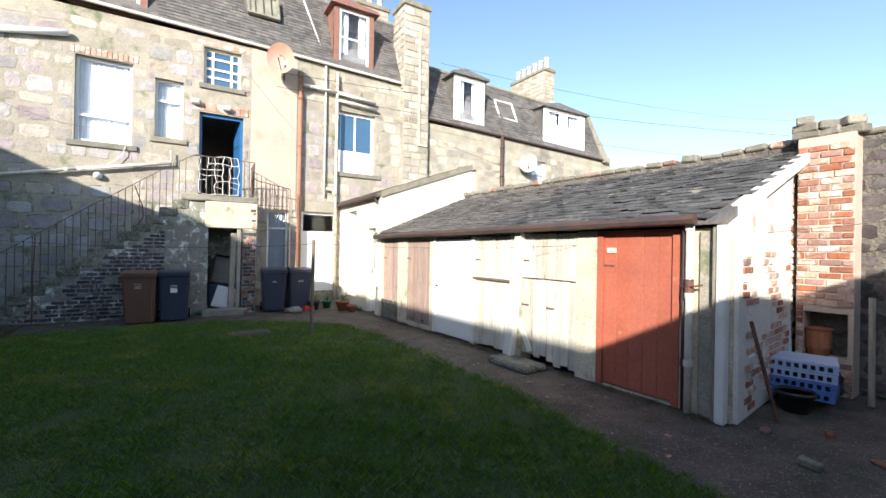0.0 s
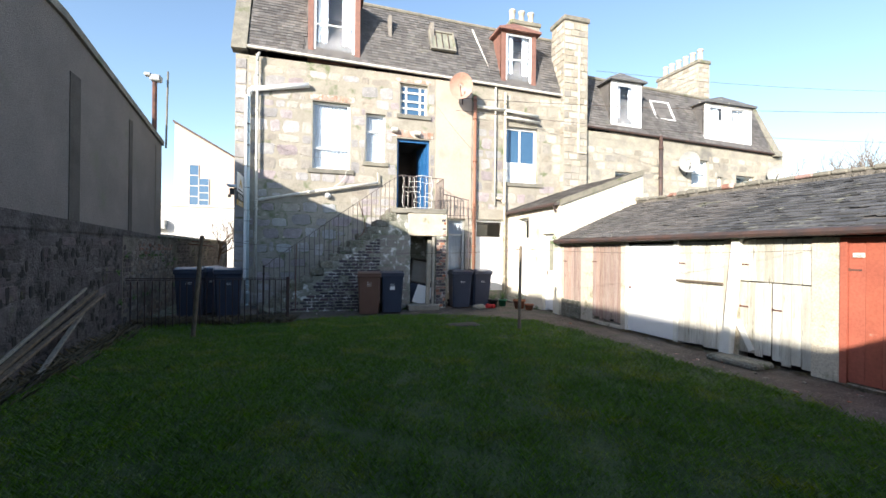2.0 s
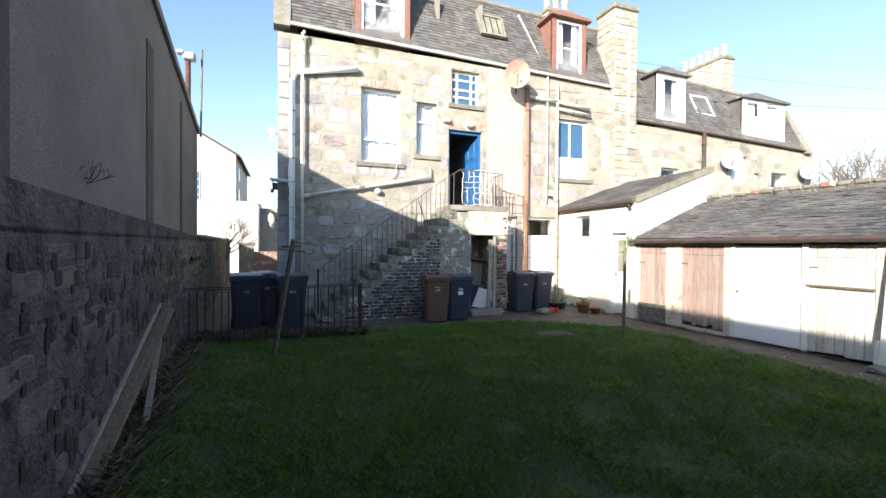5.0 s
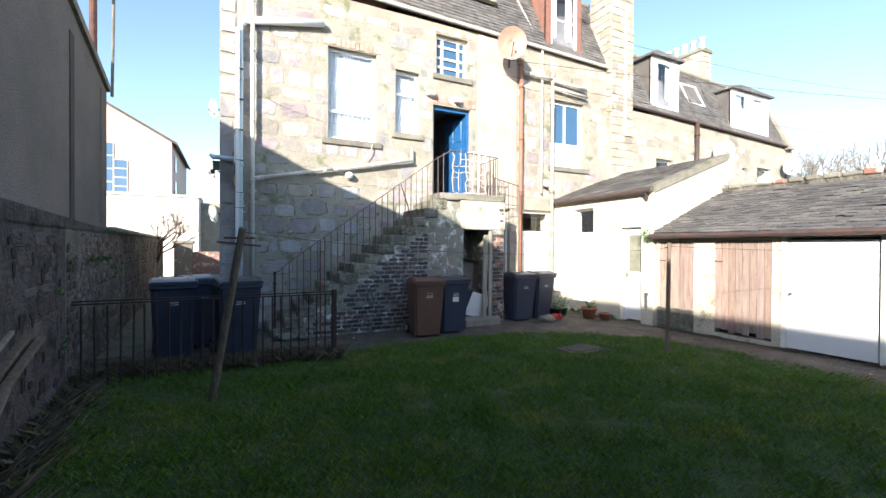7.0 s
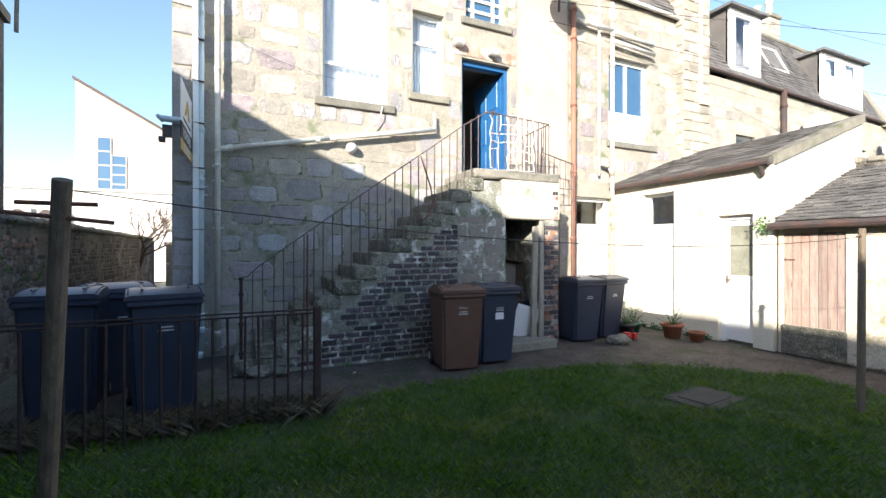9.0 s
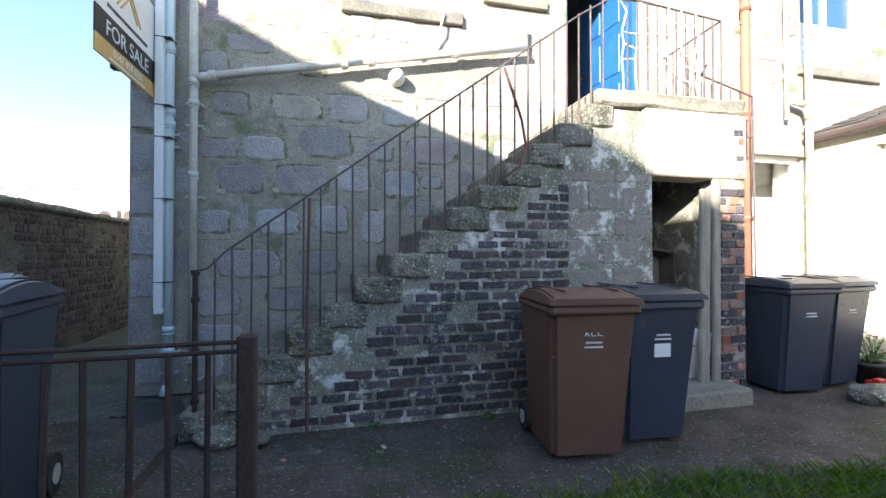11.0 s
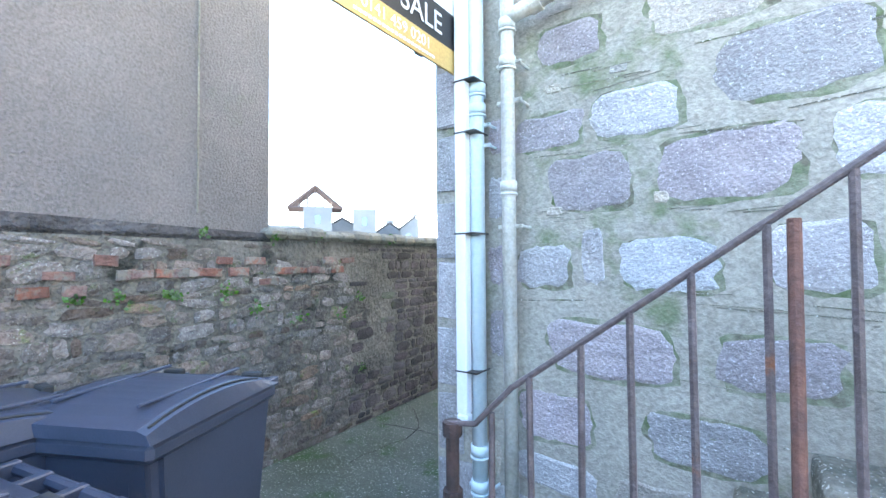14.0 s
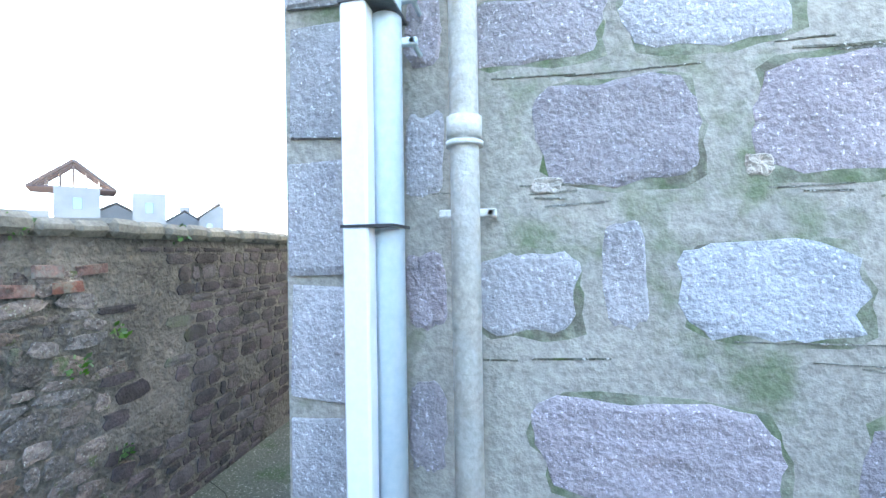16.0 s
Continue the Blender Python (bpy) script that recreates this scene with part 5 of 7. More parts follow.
box(bm, -0.045, 0.045, -0.05, 0.05, 0, 1.95, 0.012)
part("timber", bm, WHITEP, corner)
bm = bmesh.new()
box(bm, -0.085, -0.05, -0.03, 0.06, 0, 1.93, 0.006)
part("batten", bm, BARNWOOD, corner, "grey timber batten")
bm = bmesh.new()
box(bm, 7.42, 7.58, -0.03, -0.002, 0.0, 1.9, 0.012)
part("render_panel", bm, MORTAR, shed, "smooth grey cement patch")
bm = bmesh.new()
run(bm, [(7.3, -0.1, 1.32), (7.42, -0.14, 1.33), (7.5, -0.12, 1.35)], 0.012, 6)
tube(bm, (7.36, -0.1, 1.26), (7.36, -0.1, 1.4), 0.044, 10)
part("pipe_clip", bm, RUST, shed, "rusty pipe clip")
# east boundary wall behind the sheds and to the south
M_EAST = M_SHED @ pose(0, 2.43, 0)
eastw = wall("wall_east", M_EAST, -0.3, 13.5, 0, 3.16, 0.45, RUBMORT, (), "rubble boundary wall behind the sheds")
lay("stone", eastw, M_EAST, courses(8.05, 13.3, 0.05, 3.1, 0.3, 0.17, (), 61, 0.4, 0.03), ROUGH, [RUBBLE], RUBBLE_ISL)
r_ = random.Random(8)
for k in range(45):
    bm = bmesh.new()
    box(bm, 0, r_.uniform(0.2, 0.31), -0.04, 0.48, -0.02, 0.045 + r_.uniform(0, 0.05), 0.02)
    part("coping_stone", bm, COPE if k % 5 else REDBRICK, eastw, "rough coping stone", m=pose(-0.3 + 0.3 * k, 0, 3.16, r_.uniform(-3, 3), r_.uniform(-4, 4), r_.uniform(-3, 3)))
bp_ = thing("brick_pier", M_EAST @ pose(7.6, 0, -0.13), "red brick pier with tumbled stones on its top", "pier")
bm = bmesh.new()
panel(bm, 0.0, 0.55, 0, 3.28, -0.28, -0.002, [(0.08, 0.5, 0.55, 1.1)])
part("pier_core", bm, RENDER, bp_)
lay("brick", bp_, M_EAST @ pose(7.6, -0.28, -0.13), courses(0, 0.55, 0.02, 3.2, 0.215, 0.083, [(0.08, 0.5, 0.55, 1.1)], 71, 0.06, 0.012), BRICKS, [REDBRICK, WASHBRICK, REDBRICK], WASHBRICK, lambda c: c[1], 120, turn=1)
for k in range(7):
    bm = bmesh.new()
    box(bm, -0.15, r_.uniform(0.02, 0.15), -0.15, 0.15, 0, 0.105, 0.015)
    part("loose_stone", bm, COPE, bp_, "tumbled grey stone", m=pose(0.08 + 0.2 * (k % 3), -0.1, 3.28 + 0.1 * (k // 3), r_.uniform(-6, 6), r_.uniform(-8, 8), r_.uniform(0, 90)))
bm = bmesh.new()
lathe(bm, [(0.1, 0), (0.13, 0.1), (0.13, 0.3), (0.15, 0.34)], 14)
cp = solid("clay_pot", bm, TERRA, M_EAST @ pose(7.8, -0.17, 0.42), "terracotta pot standing in the pier's recess", "plant pot")


# ---- bins ----
def wheelie_bin(m, body_mat, label, group, marks=True):
    b = thing("wheelie_bin", m @ Matrix.Scale(1.05, 4), label, "wheelie bin", group)
    bm = bmesh.new()
    lo = [(-0.235, -0.24, 0.03), (0.235, -0.24, 0.03), (0.235, 0.22, 0.03), (-0.235, 0.22, 0.03)]
    hi = [(-0.275, -0.345, 0.93), (0.275, -0.345, 0.93), (0.275, 0.3, 0.93), (-0.275, 0.3, 0.93)]
    va, vb = [bm.verts.new(p) for p in lo], [bm.verts.new(p) for p in hi]
    bm.faces.new(va[::-1])
    bm.faces.new(vb)
    for i in range(4):
        j = (i + 1) % 4
        bm.faces.new((va[i], va[j], vb[j], vb[i]))
    bmesh.ops.bevel(bm, geom=[e for e in bm.edges if abs((e.verts[0].co - e.verts[1].co).z) > 0.5], offset=0.035, segments=3, affect="EDGES")
    part("body", bm, body_mat, b)
    bm = bmesh.new()
    for xx in (-0.16, 0.16):
        box(bm, xx - 0.015, xx + 0.015, -0.335, -0.3, 0.8, 0.92)
    box(bm, -0.29, 0.29, -0.375, 0.31, 0.92, 0.985, 0.018)
    part("rim", bm, body_mat, b)
    bm = bmesh.new()
    n = 12
    secs = []
    for k in range(n + 1):
        y = -0.385 + 0.69 * k / n
        z = 0.99 + 0.075 * math.sin(math.pi * min(1, (k + 1.5) / (n + 1.5))) ** 0.7
        secs.append([bm.verts.new(p) for p in ((-0.3, y, 0.985), (-0.285, y, z - 0.012), (-0.25, y, z), (0.25, y, z), (0.285, y, z - 0.012), (0.3, y, 0.985))])
    for p, q in zip(secs, secs[1:]):
        for i in range(5):
            bm.faces.new((p[i], p[i + 1], q[i + 1], q[i]))
    bm.faces.new(secs[0][::-1])
    bm.faces.new(secs[-1])
    bmesh.ops.recalc_face_normals(bm, faces=list(bm.faces))
    part("lid", bm, body_mat, b, smooth=False)
    bm = bmesh.new()
    for xx in (-0.17, 0.17):
        box(bm, xx - 0.1, xx + 0.1, -0.33, -0.325, 1.012, 1.02)
        box(bm, xx - 0.008, xx + 0.008, -0.3, 0.2, 1.058, 1.07, 0.003)
    part("lid_rib", bm, body_mat, b)
    for xx in (-0.2, 0.2):
        bm = bmesh.new()
        box(bm, xx - 0.045, xx + 0.045, 0.235, 0.275, 1.0, 1.036, 0.006)
        part("grip_slot", bm, RUBBER, b, "dark grip slot in the lid")
    for xx in (-0.268, 0.268):
        bm = bmesh.new()
        run(bm, [(xx, -0.36 + 0.055 * k, 1.0 + 0.062 * math.sin(math.pi * (k + 1.2) / 12.4) ** 0.7) for k in range(11)], 0.0045, 6)
        part("lid_groove", bm, RUBBER, b, "dark groove along the lid")
    bm = bmesh.new()
    box(bm, -0.262, 0.262, -0.302, -0.296, 0.655, 0.663)
    part("body_seam", bm, body_mat, b)
    bm = bmesh.new()
    tube(bm, (-0.25, 0.37, 0.97), (0.25, 0.37, 0.97), 0.016, 8)
    for xx in (-0.24, -0.08, 0.08, 0.24):
        box(bm, xx - 0.015, xx + 0.015, 0.28, 0.38, 0.95, 0.99, 0.004)
    part("handle", bm, body_mat, b)
    for xx in (-0.25, 0.25):
        bm = bmesh.new()
        tube(bm, (xx - 0.025, 0.26, 0.1), (xx + 0.025, 0.26, 0.1), 0.1, 18)
        w = part("wheel", bm, RUBBER, b)
        bm = bmesh.new()
        tube(bm, (xx - 0.03, 0.26, 0.1), (xx + 0.03, 0.26, 0.1), 0.05, 12)
        part("hub", bm, DISHGREY, w)
    bm = bmesh.new()
    tube(bm, (-0.24, 0.26, 0.1), (0.24, 0.26, 0.1), 0.012, 6)
    part("axle", bm, RUST, b)
    if marks:
        bm = bmesh.new()
        r = random.Random(5)
        for row, (wd, hh) in enumerate(((0.13, 0.014), (0.1, 0.012), (0.12, 0.01))):
            x = -wd / 2
            while x < wd / 2:
                ww = r.uniform(0.006, 0.014)
                z = 0.77 - 0.027 * row
                box(bm, x, x + ww, -0.3225 - (z - 0.77) * -0.11, -0.31, z, z + hh)
                x += ww + 0.004
        part("printed_mark", bm, SIGNWHITE, b, "worn white printed lettering")
    return b


b1 = wheelie_bin(pose(0.17, 10.4, 0, 0, 0, -7), BINBROWN, "brown plastic wheelie bin in front of the stair wall", "bins by the stairs")
cu = bpy.data.curves.new("lettering", "FONT")
cu.body, cu.size, cu.align_x, cu.extrude = "A.C.C.", 0.045, "CENTER", 0.001
cu.materials.append(SIGNWHITE)
lt = new("lettering", cu)
lt.parent, lt.matrix_basis = b1, pose(0.0, -0.333, 0.79, 83, 0, 0)
b2 = wheelie_bin(pose(0.77, 10.52, 0, 0, 0, -3), BINBLUE, "dark blue-grey plastic wheelie bin with a white sticker", "bins by the stairs")
for k, (x, y, a, lab) in enumerate(((2.93, 11.1, -4, "dark blue-grey wheelie bin by the brick pier"), (3.55, 11.2, 6, "dark blue-grey wheelie bin by the red pipe"), (-3.98, 10.3, 5, "dark blue-grey wheelie bin behind the iron fence"), (-3.16, 10.02, 12, "dark blue-grey wheelie bin behind the iron fence"), (-3.74, 10.84, 26, "dark blue-grey wheelie bin at the rubble wall"))):
    c = copy_thing(b2, pose(x, y, 0.0 if k < 2 else 0.07, 0, 0, a))
    if k > 1:
        c.scale = (1.04, 1.05, 1.1)
    tagged(c, lab, group="bins by the house" if k < 2 else "bins behind the fence")

bm = bmesh.new()
box(bm, -0.06, 0.06, -0.318, -0.29, 0.6, 0.69)
part("sticker", bm, SIGNWHITE, b2, "white paper sticker")
bm = bmesh.new()
slab(bm, [(-4.5, 9.75), (-2.6, 9.75), (-2.6, 11.5), (-4.5, 11.5)], -0.02, 0.068)
solid("plinth", bm, CONCRETE, pose(0, 0, 0), "raised cracked concrete bin stand", kind="structure")

# ---- railings ----
rail = thing("stair_railing", pose(-2.5, 11.13, 0), "rusty thin iron railing along the outside stairs", "railing")
bm = bmesh.new()
run(bm, [(-0.03, 0, 1.23), (0.08, 0, 1.25), (0.2, 0, 1.375), (1.7, 0, 2.487), (3.2, 0, 3.57), (3.62, 0, 3.83), (3.75, 0, 3.84)], 0.0085, 8)
part("handrail", bm, RAILIRON, rail)
for i in range(27):
    x = 0.13 + i * 0.127
    zb = (int((x + 0.1) / GO) + 1) * RISE
    zt = 1.375 + (x - 0.2) * 0.7375 - (0.03 if x < 0.2 else 0)
    bm = bmesh.new()
    tube(bm, (x, 0, min(zb, 2.9) - 0.03), (x + random.Random(i).uniform(-0.008, 0.008), 0, zt), 0.009, 6)
    part("baluster", bm, RAILIRON, rail)
bm = bmesh.new()
tube(bm, (0, 0, 0), (0, 0, 1.22), 0.02, 10)
for z in (0.25, 0.62, 1.0, 1.2):
    tube(bm, (0, 0, z), (0, 0, z + 0.04), 0.03, 10)
part("newel", bm, OLDIRON, rail, "cast iron newel post")
bm = bmesh.new()
tube(bm, (0.8, -0.1, 0), (0.8, -0.1, 1.05), 0.014, 8)
tube(bm, (0.8, -0.08, 1.02), (0.81, 0, 1.8), 0.012, 8)
part("brace", bm, RUST, rail, "rusty brace post")
bm = bmesh.new()
run(bm, [(2.45, 0, 3.0), (2.6, -0.02, 2.55), (2.63, -0.05, 2.3), (2.55, -0.1, 2.12), (2.42, -0.12, 2.02)], 0.012, 6)
part("brace", bm, RUST, rail, "bent rusty brace")
lrail = thing("landing_railing", pose(1.1, 11.2, 2.9), "rusty iron railing round the stair landing", "railing")
bm = bmesh.new()
run(bm, [(0, 0, 0.92), (0.15, 0, 0.94), (1.36, 0.1, 0.92), (1.38, 0.95, 0.9)], 0.011, 8)
part("handrail", bm, RAILIRON, lrail)
for i in range(11):
    bm = bmesh.new()
    tube(bm, (0.15 + i * 0.121, 0.0 + 0.01 * i, 0), (0.15 + i * 0.121, 0.01 * i, 0.93), 0.009, 6)
    part("baluster", bm, RAILIRON, lrail)
for i in range(1, 8):
    bm = bmesh.new()
    tube(bm, (1.37, 0.1 + i * 0.115, 0), (1.38, 0.1 + i * 0.115, 0.91), 0.009, 6)
    part("baluster", bm, RAILIRON, lrail)
bm = bmesh.new()
run(bm, [(1.38, 0.3, 0.55), (1.5, 0.5, 0.52), (2.35, 0.6, 0.38), (2.38, 0.6, -2.85)], 0.012, 6)
for i in range(6):
    tube(bm, (1.6 + i * 0.14, 0.6, -0.12), (1.6 + i * 0.14, 0.6, 0.5 - i * 0.022), 0.008, 6)
run(bm, [(1.45, 0.6, -0.12), (2.36, 0.6, -0.12)], 0.01, 6)
part("side_rail", bm, RAILIRON, lrail, "sloping rusty side rail")
net = thing("rope_net", pose(1.22, 11.22, 2.92), "white rope netting tied across the landing rail", "net")
bm = bmesh.new()
r_ = random.Random(12)
P_ = [[(0.17 * i + r_.uniform(-0.03, 0.03), r_.uniform(-0.02, 0.02), 0.02 + 0.15 * j + r_.uniform(-0.04, 0.04)) for j in range(7)] for i in range(6)]
for i in range(6):
    for j in range(7):
        if i < 5 and r_.random() < 0.8:
            tube(bm, P_[i][j], P_[i + 1][j], 0.008, 5)
        if j < 6:
            tube(bm, P_[i][j], P_[i][j + 1], 0.008, 5)
part("rope", bm, WHITEP, net)

fence = thing("iron_fence", pose(-1.8, 9.39, 0, 0, 0, 184), "low rusty iron fence with thin uprights", "fence")
bm = bmesh.new()
box(bm, -0.035, 0.035, -0.035, 0.035, -0.05, 1.05, 0.01)
part("end_post", bm, OLDIRON, fence)
for z in (0.985, 1.02):
    bm = bmesh.new()
    tube(bm, (0, 0, z), (3.1, 0, z + 0.03), 0.009, 6)
    part("rail", bm, OLDIRON, fence)
for i in range(24):
    bm = bmesh.new()
    k = random.Random(50 + i)
    tube(bm, (0.14 + i * 0.125, k.uniform(-0.01, 0.01), -0.05), (0.14 + i * 0.125 + k.uniform(-0.012, 0.012), 0, 0.985), 0.011, 6)
    part("upright", bm, OLDIRON, fence)

# ---- pipes on the house ----
def pipe(name, x, z0, z1, r, material, label, y=-0.11, collars=(), extra=None, x1=None):
    p = thing(name, pose(x, 12.29 + y, 0), label, "pipe")
    bm = bmesh.new()
    tube(bm, (0, 0, z0), ((x1 or x) - x, 0, z1), r, 14)
    if extra:
        run(bm, extra, r, 10)
    part("pipe", bm, material, p, smooth=True)
    for z in collars:
        bm = bmesh.new()
        tube(bm, (0, 0, z), (0, 0, z + 0.055), r * 1.22, 14)
        tube(bm, (0, 0, z - 0.02), (0, 0, z - 0.008), r * 1.3, 14)
        part("collar", bm, material, p, smooth=True)
    for z in collars[:4]:
        bm = bmesh.new()
        box(bm, -r * 1.3 - 0.02, r * 1.3 + 0.03, 0.0, 0.02, z - 0.2, z - 0.18, 0.003)
        tube(bm, (r * 1.3 + 0.015, 0, z - 0.19), (r * 1.3 + 0.015, -y, z - 0.19), 0.008, 6)
        part("bracket", bm, material, p)
    return p


jp = pipe("soil_pipe", -2.83, 0.12, 7.2, 0.038, CASTPIPE, "peeling cream cast iron pipe down the house wall", -0.13, (0.35, 2.1, 2.79, 3.0, 4.2, 5.6, 6.6), [(0, 0, 7.0), (0, -0.06, 7.1), (0.05, 0.0, 7.25)])
pv = pipe("waste_pipe", -3.047, 0.1, 6.1, 0.043, PVCBLUE, "pale blue-grey plastic waste pipe", -0.1, (0.42, 0.62, 2.58, 2.7, 3.3, 5.0), [(0, 0, 0.12), (-0.02, -0.04, 0.02)])
bm = bmesh.new()
run(bm, [(0, 0, 6.08), (0.06, 0, 6.2), (1.62, 0, 6.5)], 0.075, 12)
part("branch", bm, UPVC, pv, "thick white waste branch", smooth=True)
bm = bmesh.new()
run(bm, [(0, 0, 3.38), (-0.1, 0, 3.42), (-0.5, 0.02, 3.44)], 0.045, 12)
tube(bm, (-0.52, 0.02, 3.42), (-0.48, 0.02, 3.46), 0.06, 10)
part("side_branch", bm, PVCBLUE, pv, smooth=True)
tk = thing("cable_trunking", pose(-3.105, 12.12, 0), "square white plastic trunking strapped to the pipe", "trunking")
bm = bmesh.new()
box(bm, -0.035, 0.035, -0.03, 0.03, 0.86, 6.0, 0.006)
box(bm, -0.03, 0.04, -0.038, 0.03, 0.8, 0.862, 0.01)
part("trunking", bm, UPVC, tk)
for z in (1.1, 1.88, 2.46, 2.76, 3.4, 4.0, 4.6, 5.2):
    bm = bmesh.new()
    panel(bm, -0.038, 0.104, z - 0.004, z + 0.004, -0.034, 0.116)
    part("cable_tie", bm, BLACKPL, tk, "black cable tie")
diag = thing("sloping_waste_pipe", pose(-2.83, 12.16, 3.06), "sloping peeling cast iron waste pipe across the wall", "pipe")
bm = bmesh.new()
run(bm, [(0.0, 0.0, 0.0), (0.15, 0, 0.03), (1.6, 0, 0.33), (3.46, 0, 0.68)], 0.042, 12)
part("pipe", bm, CASTPIPE, diag, smooth=True)
for f in (0.04, 0.4, 0.48, 0.75):
    bm = bmesh.new()
    a, b = Vector((3.46 * f, 0, 0.69 * f)), Vector((3.46 * f + 0.06, 0, 0.69 * f + 0.012))
    tube(bm, a, b, 0.055, 12)
    part("collar", bm, CASTPIPE, diag)
bm = bmesh.new()
run(bm, [(3.42, 0, 0.68), (3.44, 0, 0.76), (3.43, 0, 0.98)], 0.02, 8)
part("stub", bm, CASTPIPE, diag)
bm = bmesh.new()
run(bm, [(2.15, 0.02, 0.5), (2.32, 0.02, 0.62), (2.45, 0.02, 0.8), (2.5, 0.05, 0.98)], 0.011, 6)
part("overflow_pipe", bm, CASTPIPE, diag)
bm = bmesh.new()
lathe(bm, [(0.09, 0), (0.09, 0.03), (0.075, 0.1), (0.05, 0.15), (0.0001, 0.165)], 18)
solid("bulkhead_lamp", bm, UPVC, pose(-0.86, 12.27, 3.28, 90, 0, 0), "round white wall lamp under the sloping pipe", "wall lamp", smooth=True)
pipe("rainwater_pipe", 3.78, 0.05, 6.75, 0.055, REDPIPE, "rust-red cast iron rainwater pipe", -0.12, (0.6, 1.8, 3.2, 4.6, 6.0, 6.6))
pipe("soil_pipe", 4.52, 3.2, 7.15, 0.03, CASTPIPE, "thin pale waste pipe on the wall", -0.08, (4.0, 5.6))
p5 = pipe("soil_pipe", 4.86, 0.1, 7.0, 0.045, SHEDREND, "buff cast iron pipe beside the double window", -0.12, (0.8, 2.2, 3.3, 4.4, 5.6, 6.6), [(0, 0, 3.2), (-0.1, -0.03, 3.4), (-0.3, 0, 3.45)])
wp = thing("waste_branch", pose(3.85, 12.16, 6.3), "pale horizontal waste pipes above the double window", "pipe")
bm = bmesh.new()
run(bm, [(0, 0, 0.12), (1.0, 0, 0.1), (2.25, 0, 0.0)], 0.05, 10)
part("pipe", bm, CASTPIPE, wp, smooth=True)
bm = bmesh.new()
run(bm, [(1.05, 0, -0.12), (2.3, 0, -0.2)], 0.045, 10)
part("pipe", bm, CASTPIPE, wp, smooth=True)
bm = bmesh.new()
run(bm, [(0.68, 0.15, 0.75), (0.55, 0.4, 1.6), (0.2, 1.1, 3.2)], 0.04, 8)
part("roof_pipe", bm, CASTPIPE, wp, "white pipe climbing the slates")
pipe("rainwater_pipe", 11.3, 1.5, 6.1, 0.07, DARKGUT, "black iron rainwater pipe of the next house", -0.12, (4.5, 5.6))
bm = bmesh.new()
box(bm, 7.6, 7.66, -0.25, -0.19, 5.2, 8.95)
box(bm, 7.6, 7.95, -0.25, -0.19, 5.14, 5.2)
solid("flue_pipe", bm, SHEDREND, M_FACADE, "thin buff flue pipe up the chimney stack", "pipe")
for x, z, lab in ((1.12, 5.42, "small white floodlight beside the door head"), (1.85, 5.36, "grey oval light above the blue door")):
    bm = bmesh.new()
    box(bm, -0.11, 0.11, -0.16, 0, -0.06, 0.07, 0.03)
    solid("wall_light", bm, CASTPIPE, pose(x, 12.28, z), lab, "wall lamp")


def dish(m, r, material, label):
    d = thing("satellite_dish", m, label, "satellite dish")
    bm = bmesh.new()
    prof = [(r * k / 6, 0.18 * r * (k / 6) ** 2) for k in range(1, 7)]
    rings = [[bm.verts.new((p * math.cos(i * math.tau / 24), -z_ * 1.6, p * 1.08 * math.sin(i * math.tau / 24))) for i in range(24)] for p, z_ in prof]
    for p, q in zip(rings, rings[1:]):
        for i in range(24):
            j = (i + 1) % 24
            bm.faces.new((p[i], p[j], q[j], q[i]))
    bm.faces.new(rings[0])
    part("reflector", bm, material, d, smooth=True)
    bm = bmesh.new()
    tube(bm, (0, 0, -r), (0, -r * 0.9, -0.15 * r), 0.012, 6)
    part("arm", bm, DARKGUT, d)
    bm = bmesh.new()
    tube(bm, (0, -r * 0.9, -0.15 * r), (0, -r * 0.75, -0.05 * r), 0.035, 8)
    part("feed_horn", bm, DISHGREY, d)
    bm = bmesh.new()
    run(bm, [(0, 0.02, 0), (0, 0.25, -0.1), (0, 0.25, -0.5)], 0.025, 8)
    part("bracket", bm, DARKGUT, d)
    return d


dish(pose(3.15, 11.75, 6.85, 8, 0, -25), 0.37, DISHPINK, "large weathered pinkish satellite dish on the house wall")
dish(pose(12.4, 11.95, 5.15, 10, 0, -35), 0.36, DISHGREY, "grey satellite dish on the next house")
dish(pose(16.9, 11.95, 5.0, 10, 0, -35), 0.33, DISHGREY, "grey satellite dish at the terrace end")
for z in (6.0, 4.05, 2.72):
    dish(pose(-3.64, 18.0, z, 10, 0, -62), 0.27, DISHGREY, "small grey dish on the gable end")

# sign board
sign = thing("for_sale_sign", pose(-3.16, 11.13, 2.82), "estate agent's for sale board fixed to the pipe", "sign")
for nm, z0, z1, mt in (("gold_band", 0.0, 0.135, GOLD), ("black_band", 0.135, 0.345, SIGNBLACK), ("white_band", 0.345, 0.86, SIGNWHITE)):
    bm = bmesh.new()
    box(bm, -0.006, 0.006, 0, 1.0, z0, z1)
    part(nm, bm, mt, sign)


def lettering(text, size, x, z, material, m_parent, name="lettering"):
    cu = bpy.data.curves.new(name, "FONT")
    cu.body = text
    cu.size = size
    cu.align_x = "CENTER"
    cu.extrude = 0.001
    cu.materials.append(material)
    ob = new(name, cu)
    ob.parent = m_parent
    ob.matrix_basis = pose(0.009, x, z, 90, 0, 90)
    return ob


